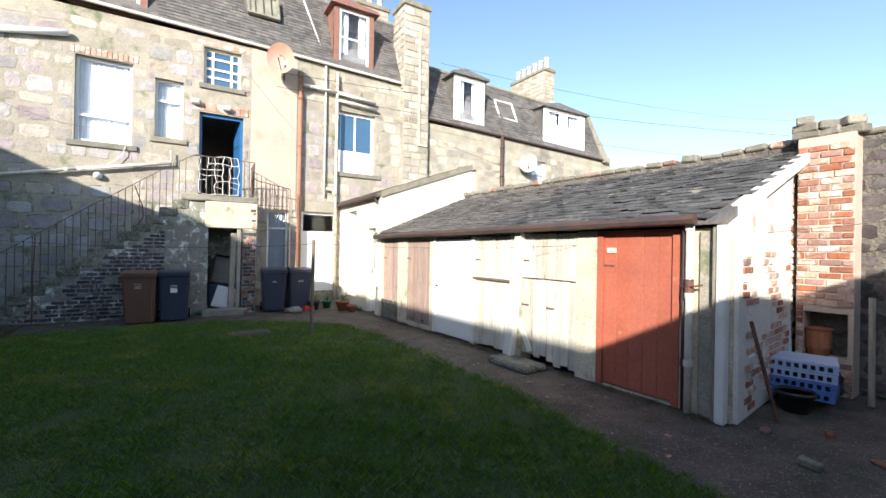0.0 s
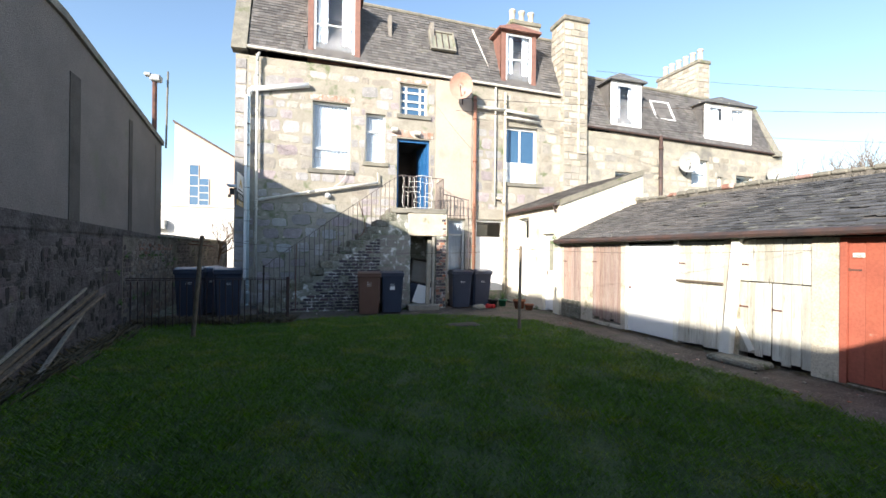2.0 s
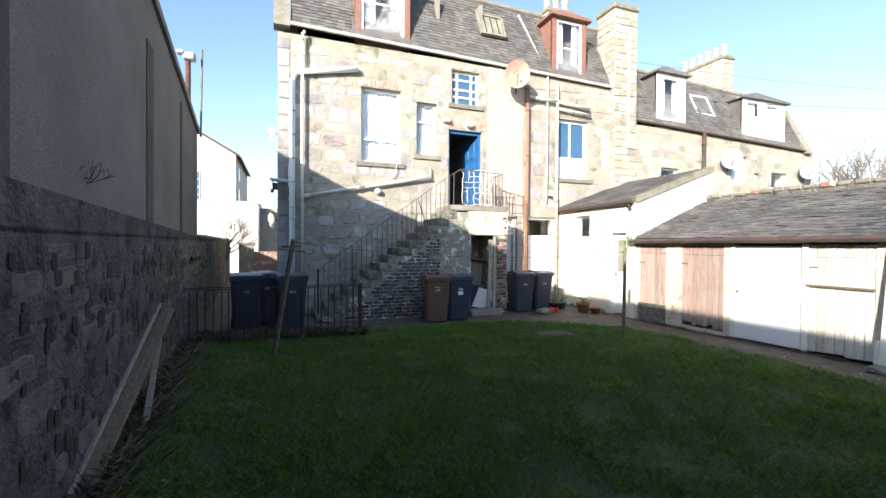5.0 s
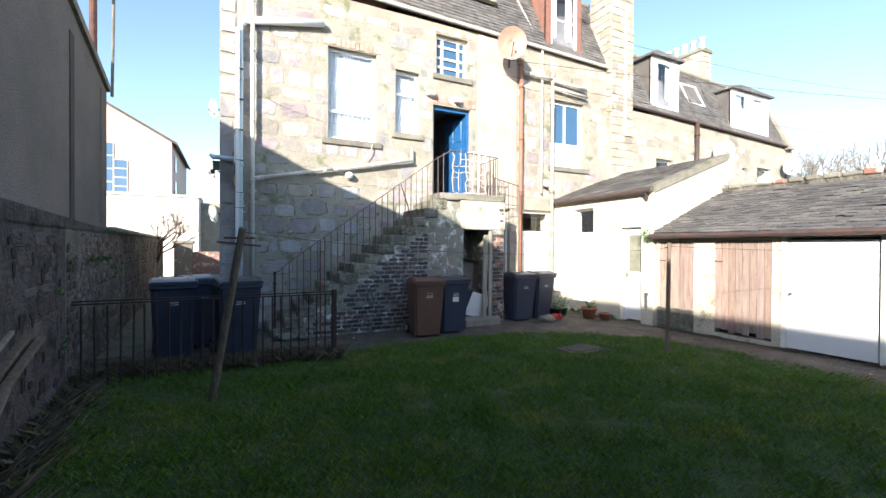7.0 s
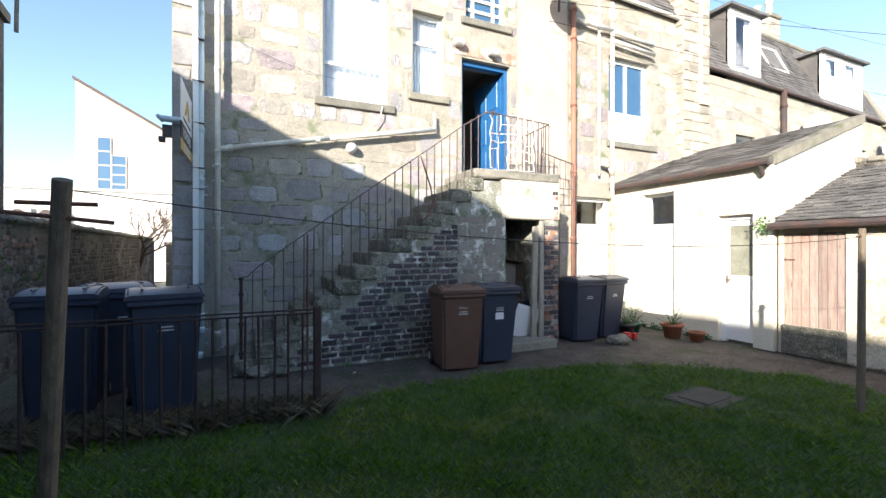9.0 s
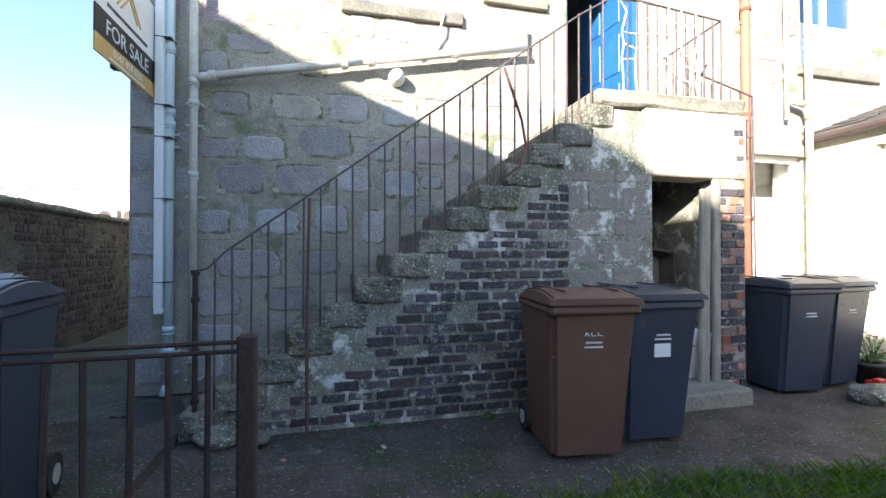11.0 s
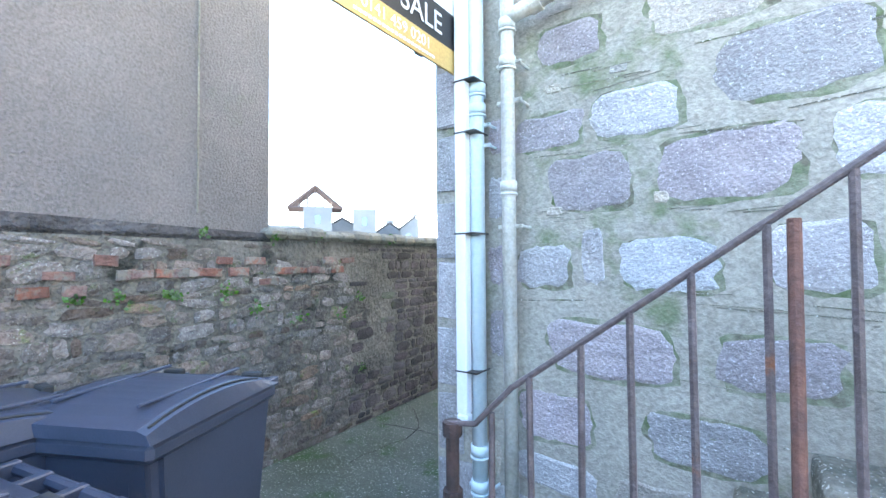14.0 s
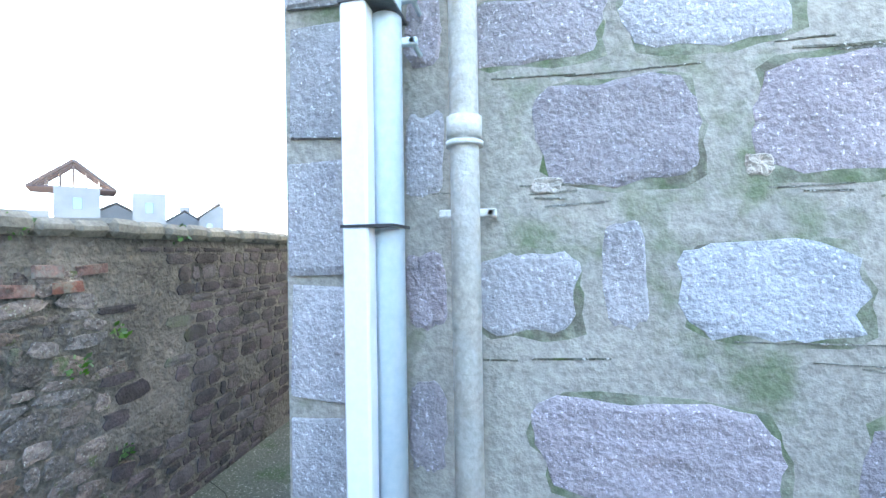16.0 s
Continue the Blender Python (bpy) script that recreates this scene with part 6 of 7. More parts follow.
lettering("FOR SALE", 0.17, 0.5, 0.18, SIGNWHITE, sign)
lettering("0141 459 0201", 0.085, 0.5, 0.055, SIGNWHITE, sign)
bm = bmesh.new()
for k in range(20):
    box(bm, 0.006, 0.0085, 0.2 + 0.03 * k, 0.222 + 0.03 * k, 0.018, 0.034)
part("small_print", bm, SIGNWHITE, sign)
bm = bmesh.new()
for k in range(22):
    box(bm, 0.006, 0.0085, 0.16 + 0.031 * k, 0.182 + 0.031 * k, 0.4, 0.43)
part("agent_name", bm, SIGNBLACK, sign)
bm = bmesh.new()
for a, b in (((0.3, 0.5), (0.5, 0.72)), ((0.5, 0.72), (0.7, 0.5)), ((0.36, 0.5), (0.5, 0.65)), ((0.5, 0.65), (0.64, 0.5))):
    tube(bm, (0.009, a[0], a[1]), (0.009, b[0], b[1]), 0.008, 6)
part("roof_emblem", bm, GOLD, sign)
bm = bmesh.new()
tube(bm, (-0.02, 0.9, 0.1), (-0.02, 1.04, 0.1), 0.015, 6)
tube(bm, (-0.02, 0.9, 0.7), (-0.02, 1.04, 0.7), 0.015, 6)
part("bracket", bm, DARKGUT, sign)
sec = thing("security_lamp", pose(-3.52, 12.35, 3.18), "small black security light on the house corner", "security light")
bm = bmesh.new()
box(bm, -0.06, 0.02, -0.1, -0.02, -0.06, 0.02, 0.01)
box(bm, -0.02, 0.11, -0.05, 0.0, 0.02, 0.2)
part("housing", bm, BLACKPL, sec)

# ---- things in the yard ----
pl = thing("drying_pole", pose(-3.42, 8.15, 0), "leaning dark wooden drying pole with a spiked cross bar", "drying pole")
bm = bmesh.new()
tube(bm, (0, 0, -0.05), (0.3, -0.7, 1.9), 0.043, 10, 0.036)
part("pole", bm, GREYWOOD, pl)
bm = bmesh.new()
tube(bm, (0.07, -0.66, 1.76), (0.47, -0.66, 1.72), 0.011, 6)
tube(bm, (0.13, -0.66, 1.8), (0.41, -0.66, 1.8), 0.011, 6)
part("line_hook", bm, RUST, pl)
pr = thing("drying_pole", pose(2.94, 7.21, 0), "slim wooden drying pole standing in the lawn", "drying pole")
bm = bmesh.new()
tube(bm, (0, 0, -0.05), (0.02, 0.0, 1.8), 0.035, 10, 0.03)
part("pole", bm, GREYWOOD, pr)
bm = bmesh.new()
tube(bm, (-0.08, 0, 1.72), (0.1, 0, 1.74), 0.009, 6)
part("line_hook", bm, RUST, pr)


def sag(bm, a, b, drop, r=0.004, n=10):
    pts = []
    for i in range(n + 1):
        t = i / n
        p = Vector(a).lerp(Vector(b), t)
        p.z -= drop * 4 * t * (1 - t)
        pts.append(p)
    side = (Vector(b) - Vector(a)).cross(Vector((0, 0, 1))).normalized() * r
    up = side.cross(Vector(b) - Vector(a)).normalized() * r
    rings = [[bm.verts.new(p + o) for o in (side, up, -side, -up)] for p in pts]
    for p, q in zip(rings, rings[1:]):
        for i in range(4):
            bm.faces.new((p[i], p[(i + 1) % 4], q[(i + 1) % 4], q[i]))
    bm.faces.new(rings[0][::-1])
    bm.faces.new(rings[-1])


for a, b, d, nm, lab in (((-3.12, 7.48, 1.86), (2.95, 7.2, 1.72), 0.16, "clothes_line", "thin green clothes line between the drying poles"),
                         ((2.95, 7.2, 1.74), (7.9, -0.6, 2.25), 0.25, "clothes_line", "thin clothes line past the sheds"),
                         
                         ((3.1, 12.1, 6.6), (30, 2, 6.3), 0.5, "overhead_cable", "thin overhead cable in the sky"),
                         ((3.1, 12.1, 6.2), (34, 10, 7.3), 0.5, "overhead_cable", "thin overhead cable in the sky"),
                         ((9, 13, 8.6), (40, 12, 11.5), 0.6, "overhead_cable", "thin overhead cable in the sky"),
                         ((2.4, 12.2, 6.4), (3.7, 12.2, 5.0), 0.05, "wall_cable", "thin cable across the rendered wall"),
                         ((-2.6, 12.25, 4.75), (-0.6, 12.25, 4.4), 0.12, "wall_cable", "thin cable below the window")):
    bm = bmesh.new()
    sag(bm, a, b, d, 0.003 if nm != "overhead_cable" else 0.007)
    solid(nm, bm, DARKGUT, pose(0, 0, 0), lab, "cable")

lumber = [((-4.67, 4.15, 0.02), (-4.87, 7.5, 1.0)), ((-4.61, 4.28, 0.03), (-4.85, 7.85, 0.93)), ((-4.57, 4.42, 0.02), (-4.83, 8.1, 0.84)), ((-4.5, 5.5, 0.02), (-4.79, 7.3, 0.62))]
for k, (a, b) in enumerate(lumber):
    a, b = Vector(a), Vector(b)
    L = (b - a).length
    bm = bmesh.new()
    box(bm, -0.042 + 0.008 * k, 0.042, -0.018, 0.018, 0, L, 0.004)
    tagged(solid("timber_plank", bm, BARNWOOD if k in (0, 3) else GREYWOOD, Matrix.Translation(a) @ (b - a).to_track_quat("Z", "Y").to_matrix().to_4x4(), "pale weathered timber leaning along the rubble wall", "plank"), group="planks at the wall")

drain = thing("drain_cover", pose(2.05, 8.15, 0.005, 0, 0, 8), "worn concrete drain slab in the grass", "drain cover")
bm = bmesh.new()
box(bm, -0.38, 0.38, -0.26, 0.26, -0.03, 0.012, 0.01)
part("slab", bm, DAMPSLAB, drain)
bm = bmesh.new()
box(bm, -0.24, 0.24, -0.16, 0.16, 0.012, 0.022, 0.004)
part("lid", bm, DAMPSLAB, drain)

# in and before the cellar
brd = thing("white_board", pose(1.5, 11.0, 0.14), "loose white panel leaning at the cellar opening", "board")
bm = bmesh.new()
box(bm, 0, 0.5, -0.01, 0.01, 0, 0.55, 0.003)
part("panel", bm, UPVC, brd, m=pose(0.0, 0.18, 0.05, 14, 16, 0))
fr = thing("cupboard_carcass", pose(1.5, 11.5, 0.75), "old wooden cupboard carcass inside the cellar", "cupboard")
bm = bmesh.new()
panel(bm, 0, 0.55, 0, 0.75, -0.02, 0.25, [(0.03, 0.52, 0.03, 0.72)])
part("carcass", bm, GREYWOOD, fr, m=pose(0, 0, 0, -12, 10, 0))
bm = bmesh.new()
box(bm, 0.02, 0.53, 0.2, 0.22, 0.02, 0.73)
part("back_panel", bm, INTERIOR, fr, m=pose(0, 0, 0, -12, 10, 0))
bm = bmesh.new()
box(bm, -0.05, 0.7, 0.0, 0.5, -0.62, -0.05, 0.02)
part("junk_box", bm, BINBLUE, fr)
for k, (x, w, h) in enumerate(((1.93, 0.13, 1.86), (2.08, 0.09, 1.96))):
    bm = bmesh.new()
    box(bm, -w / 2, w / 2, -0.025, 0.025, 0, h, 0.012)
    solid("cellar_plank", bm, BARNWOOD, pose(x, 11.03, 0.12, 0, 1.5 - k, 12), "rough pale timber standing in the cellar opening", "plank", group="timbers at the cellar")
bm = bmesh.new()
box(bm, -0.2, 0.2, -0.42, 0.42, 0, 0.02, 0.006)
solid("black_panel", bm, BLACKPL, pose(-2.78, 11.3, 0.03, 12, 5, 28), "black plastic panel on the ground at the stair foot", "panel")
for x, y, s in ((3.35, 10.55, 1.0), (-2.3, 11.0, 0.8), (-2.05, 10.9, 0.5)):
    bm = bmesh.new()
    bmesh.ops.create_icosphere(bm, subdivisions=2, radius=0.17 * s)
    for v in bm.verts:
        v.co = Vector((v.co.x * 1.3, v.co.y, v.co.z * 0.6)) * (1 + 0.25 * noise.noise(v.co * 9))
    solid("loose_stone", bm, STEPST, pose(x, y, 0.05), "loose grey stone on the concrete", "stone")


def flower_pot(x, y, r, h, material, label, plant=True, seed=1):
    p = thing("plant_pot", pose(x, y, -0.01), label, "plant pot", "pots by the extension")
    bm = bmesh.new()
    lathe(bm, [(r * 0.7, 0), (r * 0.93, h * 0.8), (r * 1.05, h * 0.8), (r * 1.08, h), (r * 0.95, h), (r * 0.9, h * 0.9)], 20)
    part("pot", bm, material, p, smooth=True)
    bm = bmesh.new()
    tube(bm, (0, 0, h * 0.86), (0, 0, h * 0.9), r * 0.93, 16)
    part("soil", bm, LAWN, p)
    if plant:
        rr = random.Random(seed)
        bm = bmesh.new()
        for k in range(26):
            a, e, L = rr.uniform(0, math.tau), rr.uniform(0.3, 1.4), rr.uniform(0.12, 0.34)
            tip = Vector((math.cos(a) * math.cos(e) * L, math.sin(a) * math.cos(e) * L, h * 0.9 + math.sin(e) * L))
            tube(bm, (0, 0, h * 0.9), tip, 0.003, 4)
            s = Vector((-math.sin(a), math.cos(a), 0)) * 0.02
            q = tip + Vector((math.cos(a), math.sin(a), 0.5)) * 0.05
            bm.faces.new([bm.verts.new(v) for v in (tip, tip.lerp(q, 0.5) + s, q, tip.lerp(q, 0.5) - s)])
        part("leaves", bm, LEAF, p, "sparse green leaves", kind="stuff")


flower_pot(3.95, 10.95, 0.16, 0.24, BLACKPL, "black plastic pot with a straggly plant", True, 2)
flower_pot(4.35, 11.15, 0.14, 0.2, GREENPLASTIC, "dark green plastic pot with a small plant", True, 3)
flower_pot(4.6, 10.5, 0.18, 0.26, TERRA, "terracotta pot beside the extension wall", True, 4)
flower_pot(4.72, 10.12, 0.13, 0.17, TERRA, "small terracotta pot beside the extension wall", False, 5)
bm = bmesh.new()
r_ = random.Random(3)
for k in range(7):
    box(bm, *(lambda x, y: (x, x + 0.09, y, y + 0.07))(r_.uniform(-0.15, 0.1), r_.uniform(-0.1, 0.1)), 0, r_.uniform(0.05, 0.14), 0.01)
solid("plastic_toy", bm, REDPLASTIC, pose(3.75, 10.65, 0), "broken red plastic toy on the concrete", "toy")

# corner by the brick pier
cr = thing("plastic_crate", M_EAST @ pose(7.78, -0.95, 0, 0, 0, 12), "stack of flat pale blue plastic crates among debris", "crate")
for k in range(4):
    bm = bmesh.new()
    z = 0.1 + k * 0.1
    panel(bm, -0.38, 0.38, z, z + 0.09, -0.27, -0.25, [(-0.34 + 0.07 * i, -0.3 + 0.07 * i, z + 0.02, z + 0.07) for i in range(10)])
    panel(bm, -0.38, 0.38, z, z + 0.09, 0.25, 0.27)
    box(bm, -0.38, -0.36, -0.25, 0.25, z, z + 0.09)
    box(bm, 0.36, 0.38, -0.25, 0.25, z, z + 0.09)
    box(bm, -0.38, 0.38, -0.27, 0.27, z + 0.09, z + 0.097)
    part("crate_tray", bm, CRATEBLUE if k < 2 else BINLIGHT, cr, "blue tray" if k < 2 else "pale blue grey tray", m=pose(0, 0, 0, 0, 0, 2 * k - 3))
bm = bmesh.new()
bmesh.ops.create_icosphere(bm, subdivisions=3, radius=0.3)
for v in bm.verts:
    v.co = Vector((v.co.x * 1.5, v.co.y, max(-0.1, v.co.z * 0.7))) * (1 + 0.45 * noise.noise(v.co * 5))
solid("bin_bag", bm, BLACKPL, M_EAST @ pose(7.75, -0.42, 0.15), "crumpled black plastic sheet behind the crates", "plastic sheet")
for nm, a, b, r, mt, lab, cat in (("spade_shaft", (7.6, -0.42, 0.1), (7.5, -0.28, 1.25), 0.025, PVCBLUE, "pale blue pole leaning on the brick pier", "pole"),
                                  ("iron_bar", (7.95, -1.95, 0.0), (7.8, -2.2, 1.0), 0.018, RUST, "rusty bar leaning at the shed corner", "bar"),
                                  ("fence_stake", (8.35, -0.5, 0.0), (8.33, -0.42, 1.2), 0.03, BARNWOOD, "pale wooden stake standing by the rubble wall", "stake")):
    bm = bmesh.new()
    tube(bm, a, b, r, 8)
    solid(nm, bm, mt, M_EAST, lab, cat)
flower_pot(6.6, 1.25, 0.17, 0.22, BLACKPL, "black tyre-like pot near the crates", False, 8)
r_ = random.Random(61)
for k in range(74):
    x, y = (r_.uniform(4.3, 7.2), r_.uniform(-0.8, 1.3)) if k < 20 else (r_.uniform(-2.2, 2.0), r_.uniform(10.5, 11.0)) if k < 34 else (r_.uniform(4.2, 5.15), r_.uniform(1.0, 8.6))
    s = r_.uniform(0.02, 0.08) if k < 20 else r_.uniform(0.008, 0.03)
    bm = bmesh.new()
    box(bm, -s, s, -s * r_.uniform(0.3, 0.9), s * 0.6, 0, s * r_.uniform(0.3, 0.9), s * 0.15)
    solid("rubble_piece", bm, COPE if k % 3 else REDBRICK, pose(x, y, -0.012, r_.uniform(-8, 8), r_.uniform(-8, 8), r_.uniform(0, 180)), "small broken piece of masonry on the ground", "debris", group="debris on the ground")

r_ = random.Random(88)
for k in range(46):
    x, y = r_.uniform(-2.1, 0.4), 11.0 - abs(r_.gauss(0, 0.16))
    bm = bmesh.new()
    L = r_.uniform(0.05, 0.2)
    run(bm, [(0, 0, 0), (L * 0.5, r_.uniform(-0.02, 0.02), 0.012), (L, 0, 0.002)], 0.0025, 4)
    tagged(solid("twig", bm, GREYWOOD if k % 3 else TWIG, pose(x, y, -0.01, 0, 0, r_.uniform(0, 360)), "dry twig on the damp ground by the stairs", "twig"), group="twigs by the stairs")

# ---- distance ----
pk = thing("office_building", pose(-10.9, 33.8, 0), "pale pink clad building with a single pitched roof", "building")
bm = bmesh.new()
prism(bm, [(0, 0), (4.45, 0), (4.45, 8.0), (0, 10.55)], 0, 10)
part("wall", bm, PINKCLAD, pk)
bm = bmesh.new()
prism(bm, [(-0.1, 10.62), (4.75, 7.84), (4.75, 7.98), (-0.1, 10.76)], -0.12, 10)
part("roof", bm, DARKGUT, pk, "thin dark roof edge")
for xa, xb, za, zb in ((0.95, 1.57, 4.6, 7.65), (1.57, 2.25, 4.6, 6.7)):
    w = thing("window", pose(0, 0, 0), "")
    w.parent = pk
    bm = bmesh.new()
    rows = [za + (zb - za) * i / 4 for i in range(5)]
    panel(bm, xa, xb, za, zb, -0.06, 0.0, [(xa + 0.04, xb - 0.04, rows[i] + 0.04, rows[i + 1] - 0.04) for i in range(4)])
    part("window_frame", bm, DISHGREY, w)
    for i in range(4):
        bm = bmesh.new()
        box(bm, xa + 0.04, xb - 0.04, -0.03, -0.02, rows[i] + 0.04, rows[i + 1] - 0.04)
        part("pane", bm, SKYPANE, w)
for z in (5.3, 6.9):
    bm = bmesh.new()
    box(bm, 4.45, 4.5, 1.4, 2.2, z - 0.5, z + 0.5)
    part("side_window", bm, SKYPANE, pk, "narrow side window")
lw = thing("low_building", pose(-18, 30, 0), "long low white rendered building", "building")
bm = bmesh.new()
box(bm, 0, 13.2, 0, 3, 0, 4.3)
part("wall", bm, WHITEWALL, lw)
bm = bmesh.new()
box(bm, -0.1, 13.3, -0.1, 3.1, 4.3, 4.42)
part("roof", bm, WHITEWALL, lw)
for x in (-11.55, -10.6):
    ac = thing("air_conditioner", pose(x, 29.92, 2.8), "white air conditioner box on the white building", "air conditioner", "air conditioners on the wall")
    bm = bmesh.new()
    box(bm, -0.4, 0.4, -0.35, 0.08, 0, 0.6, 0.03)
    part("casing", bm, DISHGREY, ac)
    bm = bmesh.new()
    tube(bm, (-0.08, -0.36, 0.3), (-0.08, -0.345, 0.3), 0.24, 18)
    part("fan_grille", bm, DARKGUT, ac, "dark round grille")
gt = thing("gate_pier", pose(-5.1, 25.2, 0), "grey stone gate pier with a red brick wall", "gate pier")
bm = bmesh.new()
box(bm, -0.35, 0.35, -0.3, 0.3, 0, 1.75)
box(bm, -0.42, 0.42, -0.37, 0.37, 1.75, 1.9, 0.03)
part("pier", bm, BLOCK, gt)
bm = bmesh.new()
box(bm, 0.36, 3.5, -0.1, 0.15, 0, 1.4)
part("brick_wall", bm, REDBRICK, gt)


def far_house(x, y, w, d, h, ridge, turn, label, material=TOWNWALL, chim=True, seed=1):
    b = thing("far_building", pose(x, y, 0, 0, 0, turn), label, "building")
    bm = bmesh.new()
    prism(bm, [(0, 0), (w, 0), (w, h), (w / 2, ridge), (0, h)] if ridge > h else [(0, 0), (w, 0), (w, h), (0, h)], 0, d)
    part("wall", bm, material, b)
    if ridge > h:
        for xa, za, xb, zb in ((-0.3, h - 0.1, w / 2, ridge + 0.15), (w / 2, ridge + 0.15, w + 0.3, h - 0.1)):
            bm = bmesh.new()
            prism(bm, [(xa, za), (xb, zb), (xb, zb + 0.25), (xa, za + 0.25)], -0.2, d + 0.2)
            part("roof", bm, SLATE_ISL, b)
    r = random.Random(seed)
    for i in range(max(1, int(w / 2.6))):
        for z in (h * 0.82, h * 0.55):
            bm = bmesh.new()
            xx = (i + 0.5) * w / max(1, int(w / 2.6))
            box(bm, xx - 0.5, xx + 0.5, -0.05, 0.0, z - 1.0, z + 0.6)
            part("window", bm, SKYPANE, b)
    if chim:
        bm = bmesh.new()
        box(bm, w / 2 - 0.8, w / 2 + 0.8, d * 0.5, d * 0.5 + 0.8, ridge - 0.5, ridge + 1.4)
        part("chimney", bm, material, b)
    return b


E0 = Vector((-2.1, 10.4, 0))


def far_at(deg, dist, w, h, ridge, label, **k):
    """A building that many degrees west of north as seen from the alley."""
    a = radians(deg)
    c = E0 + Vector((-math.sin(a), math.cos(a), 0)) * dist
    far_house(c.x - w / 2 * math.cos(a), c.y - w / 2 * math.sin(a), w, 10, h, ridge, deg, label, **k)


far_at(56.5, 82, 6, 8.5, 8.5, "pale granite church tower block", chim=False)
far_at(52.3, 80, 5, 11.8, 11.8, "pale granite square tower", chim=False)
far_at(49.2, 84, 6, 8.3, 10, "pale granite gabled church front", chim=False)
far_at(46.3, 80, 4.2, 11.5, 11.5, "pale granite square tower", chim=False)
far_at(43, 88, 6, 7.5, 9.5, "grey slated far building")
far_at(39.5, 84, 6, 8.2, 10.5, "pale granite gabled far building")
far_at(35, 90, 8, 8.5, 10.5, "grey slated far building with a chimney")
far_at(30, 80, 8, 7, 9.4, "white far house with a slate roof")
far_at(24, 76, 7, 6.4, 8.6, "white far house with a slate roof")
far_at(61, 90, 9, 8.4, 9.4, "pale far terrace with slate roof")
far_at(69, 90, 12, 8.0, 9.4, "pale far terrace with slate roof")
tr_ = thing("roof_truss", pose(E0.x - math.sin(radians(52.6)) * 84, E0.y + math.cos(radians(52.6)) * 84, 12.0, 0, 0, 52), "open steel roof frame of the church under repair", "roof truss")
bm = bmesh.new()
for y in (0, 2.5, 5):
    run(bm, [(-5, y, 0), (0, y, 4.2), (5, y, 0), (-5, y, 0)], 0.3, 5)
    for x in (-3, -1.5, 0, 1.5, 3):
        tube(bm, (x, y, 0), (x, y, 4.2 * (1 - abs(x) / 5)), 0.1, 5)
for x in (-5, -2.5, 0, 2.5, 5):
    tube(bm, (x, 0, 4.2 * (1 - abs(x) / 5)), (x, 5, 4.2 * (1 - abs(x) / 5)), 0.14, 5)
part("frame", bm, DARKGUT, tr_)
# ring of plain far terraces that closes the place
for k, (x, y, w, turn) in enumerate(((22, 40, 60, 180), (-60, -40, 60, 0), (20, -60, 60, 0), (70, 20, 50, -90), (-90, 30, 50, 90))):
    bm = bmesh.new()
    box(bm, -w / 2, w / 2, 0, 8, 0, 4.2 if k == 0 else 6)
    solid("far_terrace", bm, FARWALL, pose(x, y, 0, 0, 0, turn), "plain granite terrace far off", "building")


def bare_tree(x, y, h, seed, label, z=0.0, levels=5, spread=0.5, r0=0.13, bark=TWIG):
    t = thing("bare_tree", pose(x, y, z), label, "tree")
    r = random.Random(seed)
    trunk, crown = bmesh.new(), bmesh.new()

    def grow(p, d, L, rad, lev):
        q = p + d * L
        tube(trunk if lev == 0 else crown, p, q, rad, 7 if lev < 2 else 4, rad * 0.68, caps=False)
        if lev >= levels:
            return
        for _ in range(3 if lev < 4 else 2):
            nd = (d + Vector((r.uniform(-1, 1), r.uniform(-1, 1), r.uniform(-0.3, 0.8))) * spread * 1.3).normalized()
            grow(p.lerp(q, r.uniform(0.6, 1.0)), nd, L * r.uniform(0.6, 0.85), rad * 0.6, lev + 1)

    grow(Vector((0, 0, 0)), Vector((0, 0, 1)), h * 0.3, r0, 0)
    part("trunk", trunk, bark, t)
    part("crown", crown, bark, t, "bare branching twigs", kind="stuff")


for k, (x, y, h) in enumerate(((34, 18, 8.5), (37, 21, 9), (31, 14, 7.5), (40, 17, 9), (35, 25, 8.5), (33, 9, 7))):
    bare_tree(x, y, h + 2.2, 20 + k, "leafless tree beyond the sheds", levels=6, r0=0.2, bark=HAZETWIG)
bare_tree(-5.75, 22, 3.6, 5, "small leafless garden tree beyond the alley", levels=6, spread=0.75, r0=0.1)
for k, y in enumerate((1.8, 3.4, 5.0)):
    bare_tree(-4.95 + 0.04 * k, y, 1.0, 70 + k, "dry bramble stems on the rubble wall", z=1.93, levels=4, spread=0.9, r0=0.012)

# ---- growth ----
def inside_poly(px, py, poly):
    hit = np.zeros(len(px), bool)
    j = len(poly) - 1
    for i in range(len(poly)):
        xi, yi = poly[i]
        xj, yj = poly[j]
        c = ((yi > py) != (yj > py)) & (px < (xj - xi) * (py - yi) / (yj - yi + 1e-12) + xi)
        hit ^= c
        j = i
    return hit


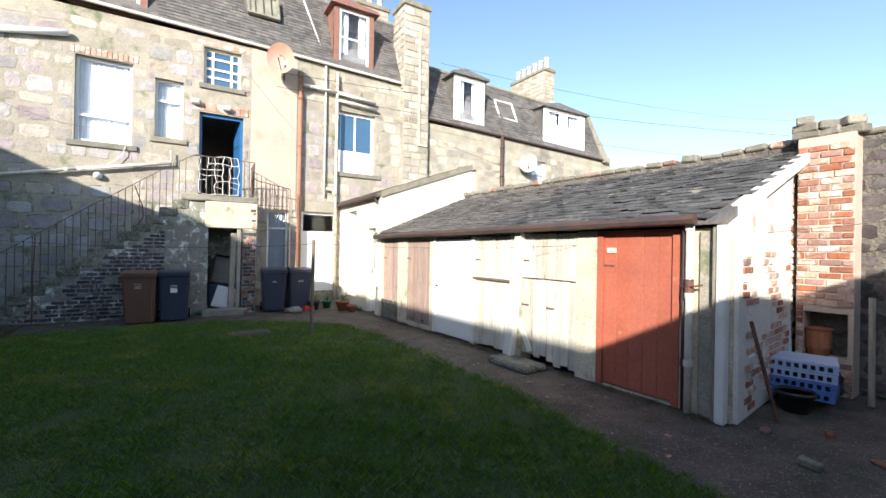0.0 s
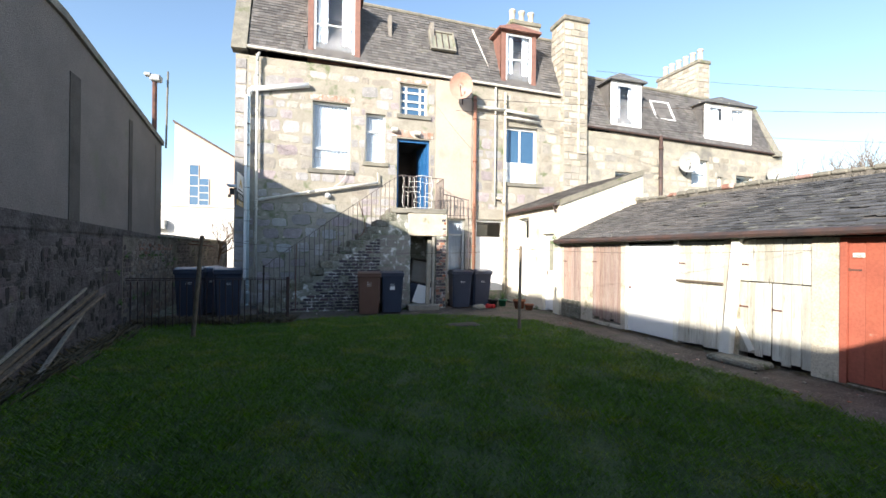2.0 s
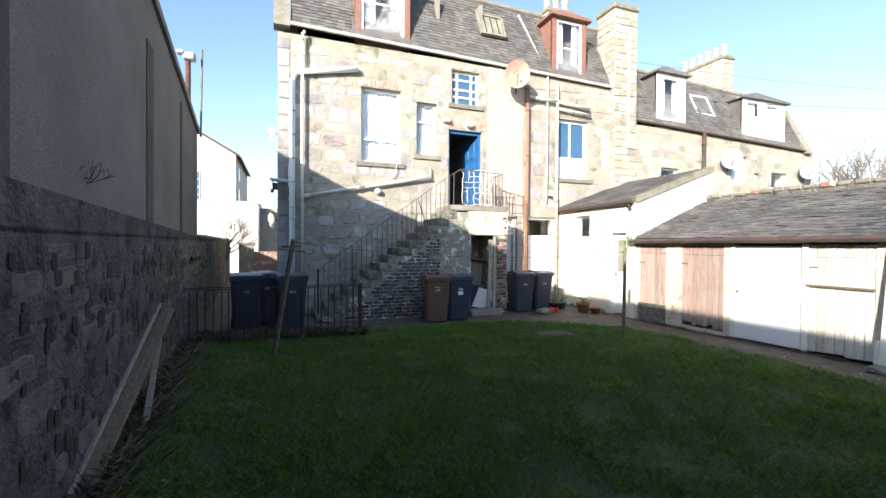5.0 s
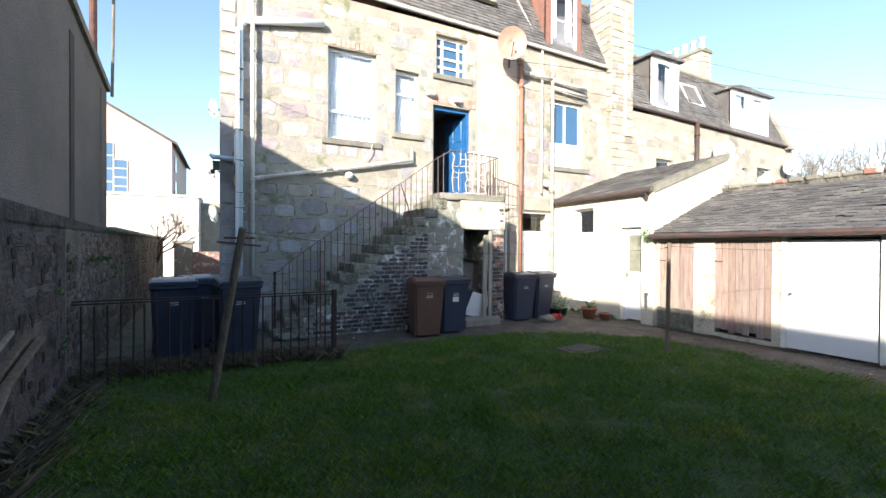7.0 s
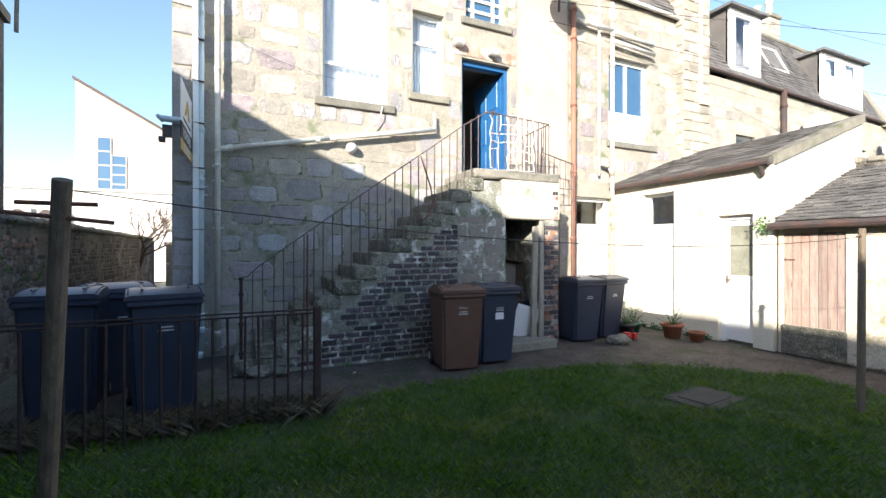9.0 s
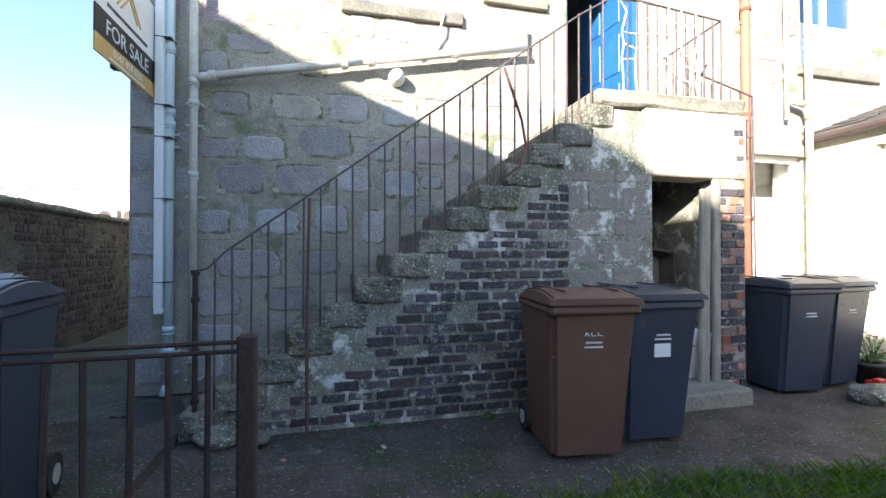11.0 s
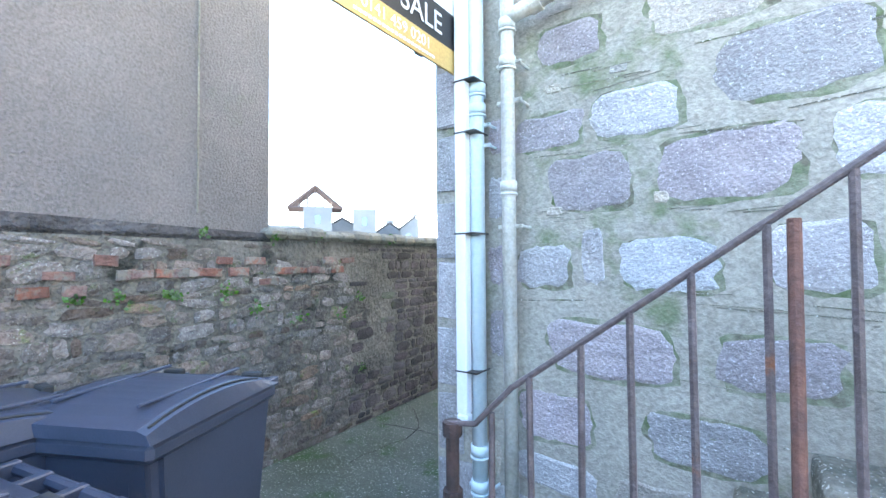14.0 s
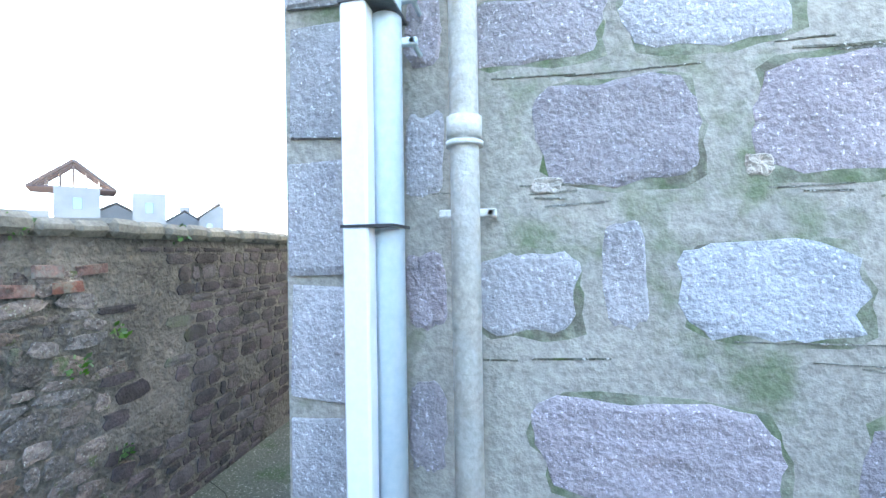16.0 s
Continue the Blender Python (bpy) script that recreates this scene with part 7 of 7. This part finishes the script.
def blades(name, x, y, z, h, w, lean, material, label, parent=None, seed=1):
    g = np.random.default_rng(seed)
    n = len(x)
    a = g.uniform(0, math.tau, n)
    b = g.uniform(0, math.tau, n)
    dx, dy = np.cos(a) * w, np.sin(a) * w
    lx, ly = np.cos(b) * lean * h, np.sin(b) * lean * h
    v = np.empty((n, 4, 3))
    v[:, 0] = np.c_[x - dx, y - dy, z]
    v[:, 1] = np.c_[x + dx, y + dy, z]
    v[:, 2] = np.c_[x + dx * 0.6 + lx * 0.45, y + dy * 0.6 + ly * 0.45, z + h * 0.6]
    v[:, 3] = np.c_[x + lx, y + ly, z + h]
    me = bpy.data.meshes.new(name)
    me.vertices.add(n * 4)
    me.vertices.foreach_set("co", v.ravel())
    idx = np.arange(n) * 4
    tri = np.stack([idx, idx + 1, idx + 2, idx, idx + 2, idx + 3], 1).reshape(-1)
    me.loops.add(len(tri))
    me.loops.foreach_set("vertex_index", tri)
    me.polygons.add(len(tri) // 3)
    me.polygons.foreach_set("loop_start", np.arange(len(tri) // 3) * 3)
    me.polygons.foreach_set("loop_total", np.full(len(tri) // 3, 3))
    me.update(calc_edges=True)
    me.materials.append(material)
    ob = new(name, me)
    return tagged(ob, label, "grass", kind="stuff")


g = np.random.default_rng(11)
N = 520000
gx, gy = g.uniform(-5.1, 4.3, N), g.uniform(-3.5, 9.85, N)
path_d = np.minimum(np.hypot(gx - 0.9, gy + 0.7), np.minimum(np.hypot(gx + 3.2, gy - 2), np.hypot(gx + 2.2, gy - 6)))
keep = inside_poly(gx + 0.1 * np.sin(gy * 9 + gx * 4) * np.sin(gy * 23), gy + 0.07 * np.sin(gx * 11) * np.sin(gx * 27 + 1), LAWN_RAGGED) & (g.random(N) < np.clip(1.25 - 0.11 * path_d, 0.4, 1)) & ~((abs(gx - 2.05) < 0.33) & (abs(gy - 8.15) < 0.22))
gx, gy = gx[keep], gy[keep]
tuft = np.sin(gx * 3.1 + np.sin(gy * 2.3) * 2) * np.sin(gy * 2.7 + np.cos(gx * 1.9) * 2)
blades("grass", gx, gy, np.full(len(gx), -0.005), (0.032 + 0.026 * tuft * np.abs(tuft) + 0.012 * np.sin(gx * 13 + gy * 5) * np.sin(gy * 11) + g.uniform(0, 0.035, len(gx))).clip(0.012), 0.0021, 0.9, GRASS, "short uneven green grass")
M2 = 5200
gy = g.uniform(-3.0, 9.6, M2)
gx = -4.66 - 0.058 * (gy - 4.3) + np.abs(g.normal(0, 0.16, M2)) + 0.02
blades("tall_grass", gx, gy, np.zeros(M2), g.uniform(0.04, 0.2, M2), 0.0018, 1.3, DEADGRASS, "long dry grass along the wall", seed=2)
gx = g.uniform(-4.8, -1.7, 5000)
gy = 9.45 - 0.07 * (gx + 1.8) + g.normal(0, 0.09, 5000)
blades("tall_grass", gx, gy, np.zeros(5000), g.uniform(0.05, 0.2, 5000), 0.0018, 1.2, DEADGRASS, "dry grass under the iron fence", seed=3)


EDGE = np.array([(x, y) for x, y in LAWN_RAGGED if x > 3.0 or (y > 9.2 and x > -2.5)])
pick = g.integers(0, len(EDGE), 9000)
clump = g.random(len(EDGE)) ** 2
off = g.normal(0, 0.07, (9000, 2)) + np.array((0.02, 0.02))
ok = g.random(9000) < clump[pick] + 0.15
blades("edge_grass", EDGE[pick, 0][ok] + off[ok, 0], EDGE[pick, 1][ok] + off[ok, 1], np.full(ok.sum(), -0.012), g.uniform(0.02, 0.08, ok.sum()), 0.0024, 1.0, GRASS, "ragged tufts of grass along the path edge", seed=9)
n3 = 7000
sx = g.uniform(0.3, 7.6, n3)
keep3 = np.sin(sx * 3.3) * np.sin(sx * 7.9 + 1) + g.normal(0, 0.3, n3) > 0.1
sx, so = sx[keep3], np.abs(g.normal(0, 0.06, keep3.sum()))
wp = [M_SHED @ Vector((a, -0.02 - b, 0)) for a, b in zip(sx, so)]
blades("foot_moss", np.array([v.x for v in wp]), np.array([v.y for v in wp]), np.full(len(wp), -0.012), g.uniform(0.01, 0.06, len(wp)), 0.003, 1.0, DEADGRASS, "dry weeds and moss along the foot of the sheds", seed=12)
bits = bmesh.new()
rb = random.Random(17)
for k in range(170):
    x, y, a, L = rb.uniform(-4.4, 3.8), rb.uniform(1.0, 9.3), rb.uniform(0, math.tau), rb.uniform(0.012, 0.04)
    z, w = rb.uniform(0.03, 0.05), rb.uniform(0.003, 0.008)
    dx, dy = math.cos(a), math.sin(a)
    bits.faces.new([bits.verts.new(v) for v in ((x, y, z), (x + dx * L * 0.5 - dy * w, y + dy * L * 0.5 + dx * w, z + 0.01), (x + dx * L, y + dy * L, z), (x + dx * L * 0.5 + dy * w, y + dy * L * 0.5 - dx * w, z + 0.004))])
solid("dry_leaf_litter", bits, BARNWOOD, pose(0, 0, 0), "small pale dry stalks scattered over the grass", "leaf litter", kind="stuff")


def weed(m, n, r, seed, label):
    rr = random.Random(seed)
    bm = bmesh.new()
    for k in range(n):
        a = rr.uniform(0, math.tau)
        d, L = rr.uniform(0, r), rr.uniform(0.02, 0.05)
        c = Vector((math.cos(a) * d, -rr.uniform(0.01, 0.05), math.sin(a) * d))
        t = Vector((rr.uniform(-1, 1), -0.5, rr.uniform(-0.6, 1))).normalized() * L
        s = t.cross(Vector((0, 1, 0))).normalized() * L * 0.35
        bm.faces.new([bm.verts.new(v) for v in (c, c + t * 0.5 + s, c + t, c + t * 0.5 - s)])
    solid("weed", bm, LEAF, m, label, "plant", kind="stuff")


r_ = random.Random(33)
for k in range(26):
    x = r_.uniform(9.5, 14.5)
    weed(M_WEST @ pose(x, 0, r_.choice((1.95, 1.9, 1.5, 1.2, 1.35, 0.6))), 24, r_.uniform(0.04, 0.11), k, "small green weed in the wall joints")
for k in range(12):
    weed(pose(r_.uniform(-2.2, 1.9), 11.03, 0.0), 30, 0.07, 60 + k, "small green weed at the foot of the stairs")
for k in range(10):
    weed(M_EXT @ pose(0.3, 0, 0) @ pose(r_.uniform(0, 2), -0.05, 0.02), 40, 0.1, 80 + k, "small green weed at the extension wall")
weed(M_SHED @ pose(-0.1, -0.1, 1.95), 120, 0.16, 99, "tuft of ivy at the gutter end")


link_pieces()
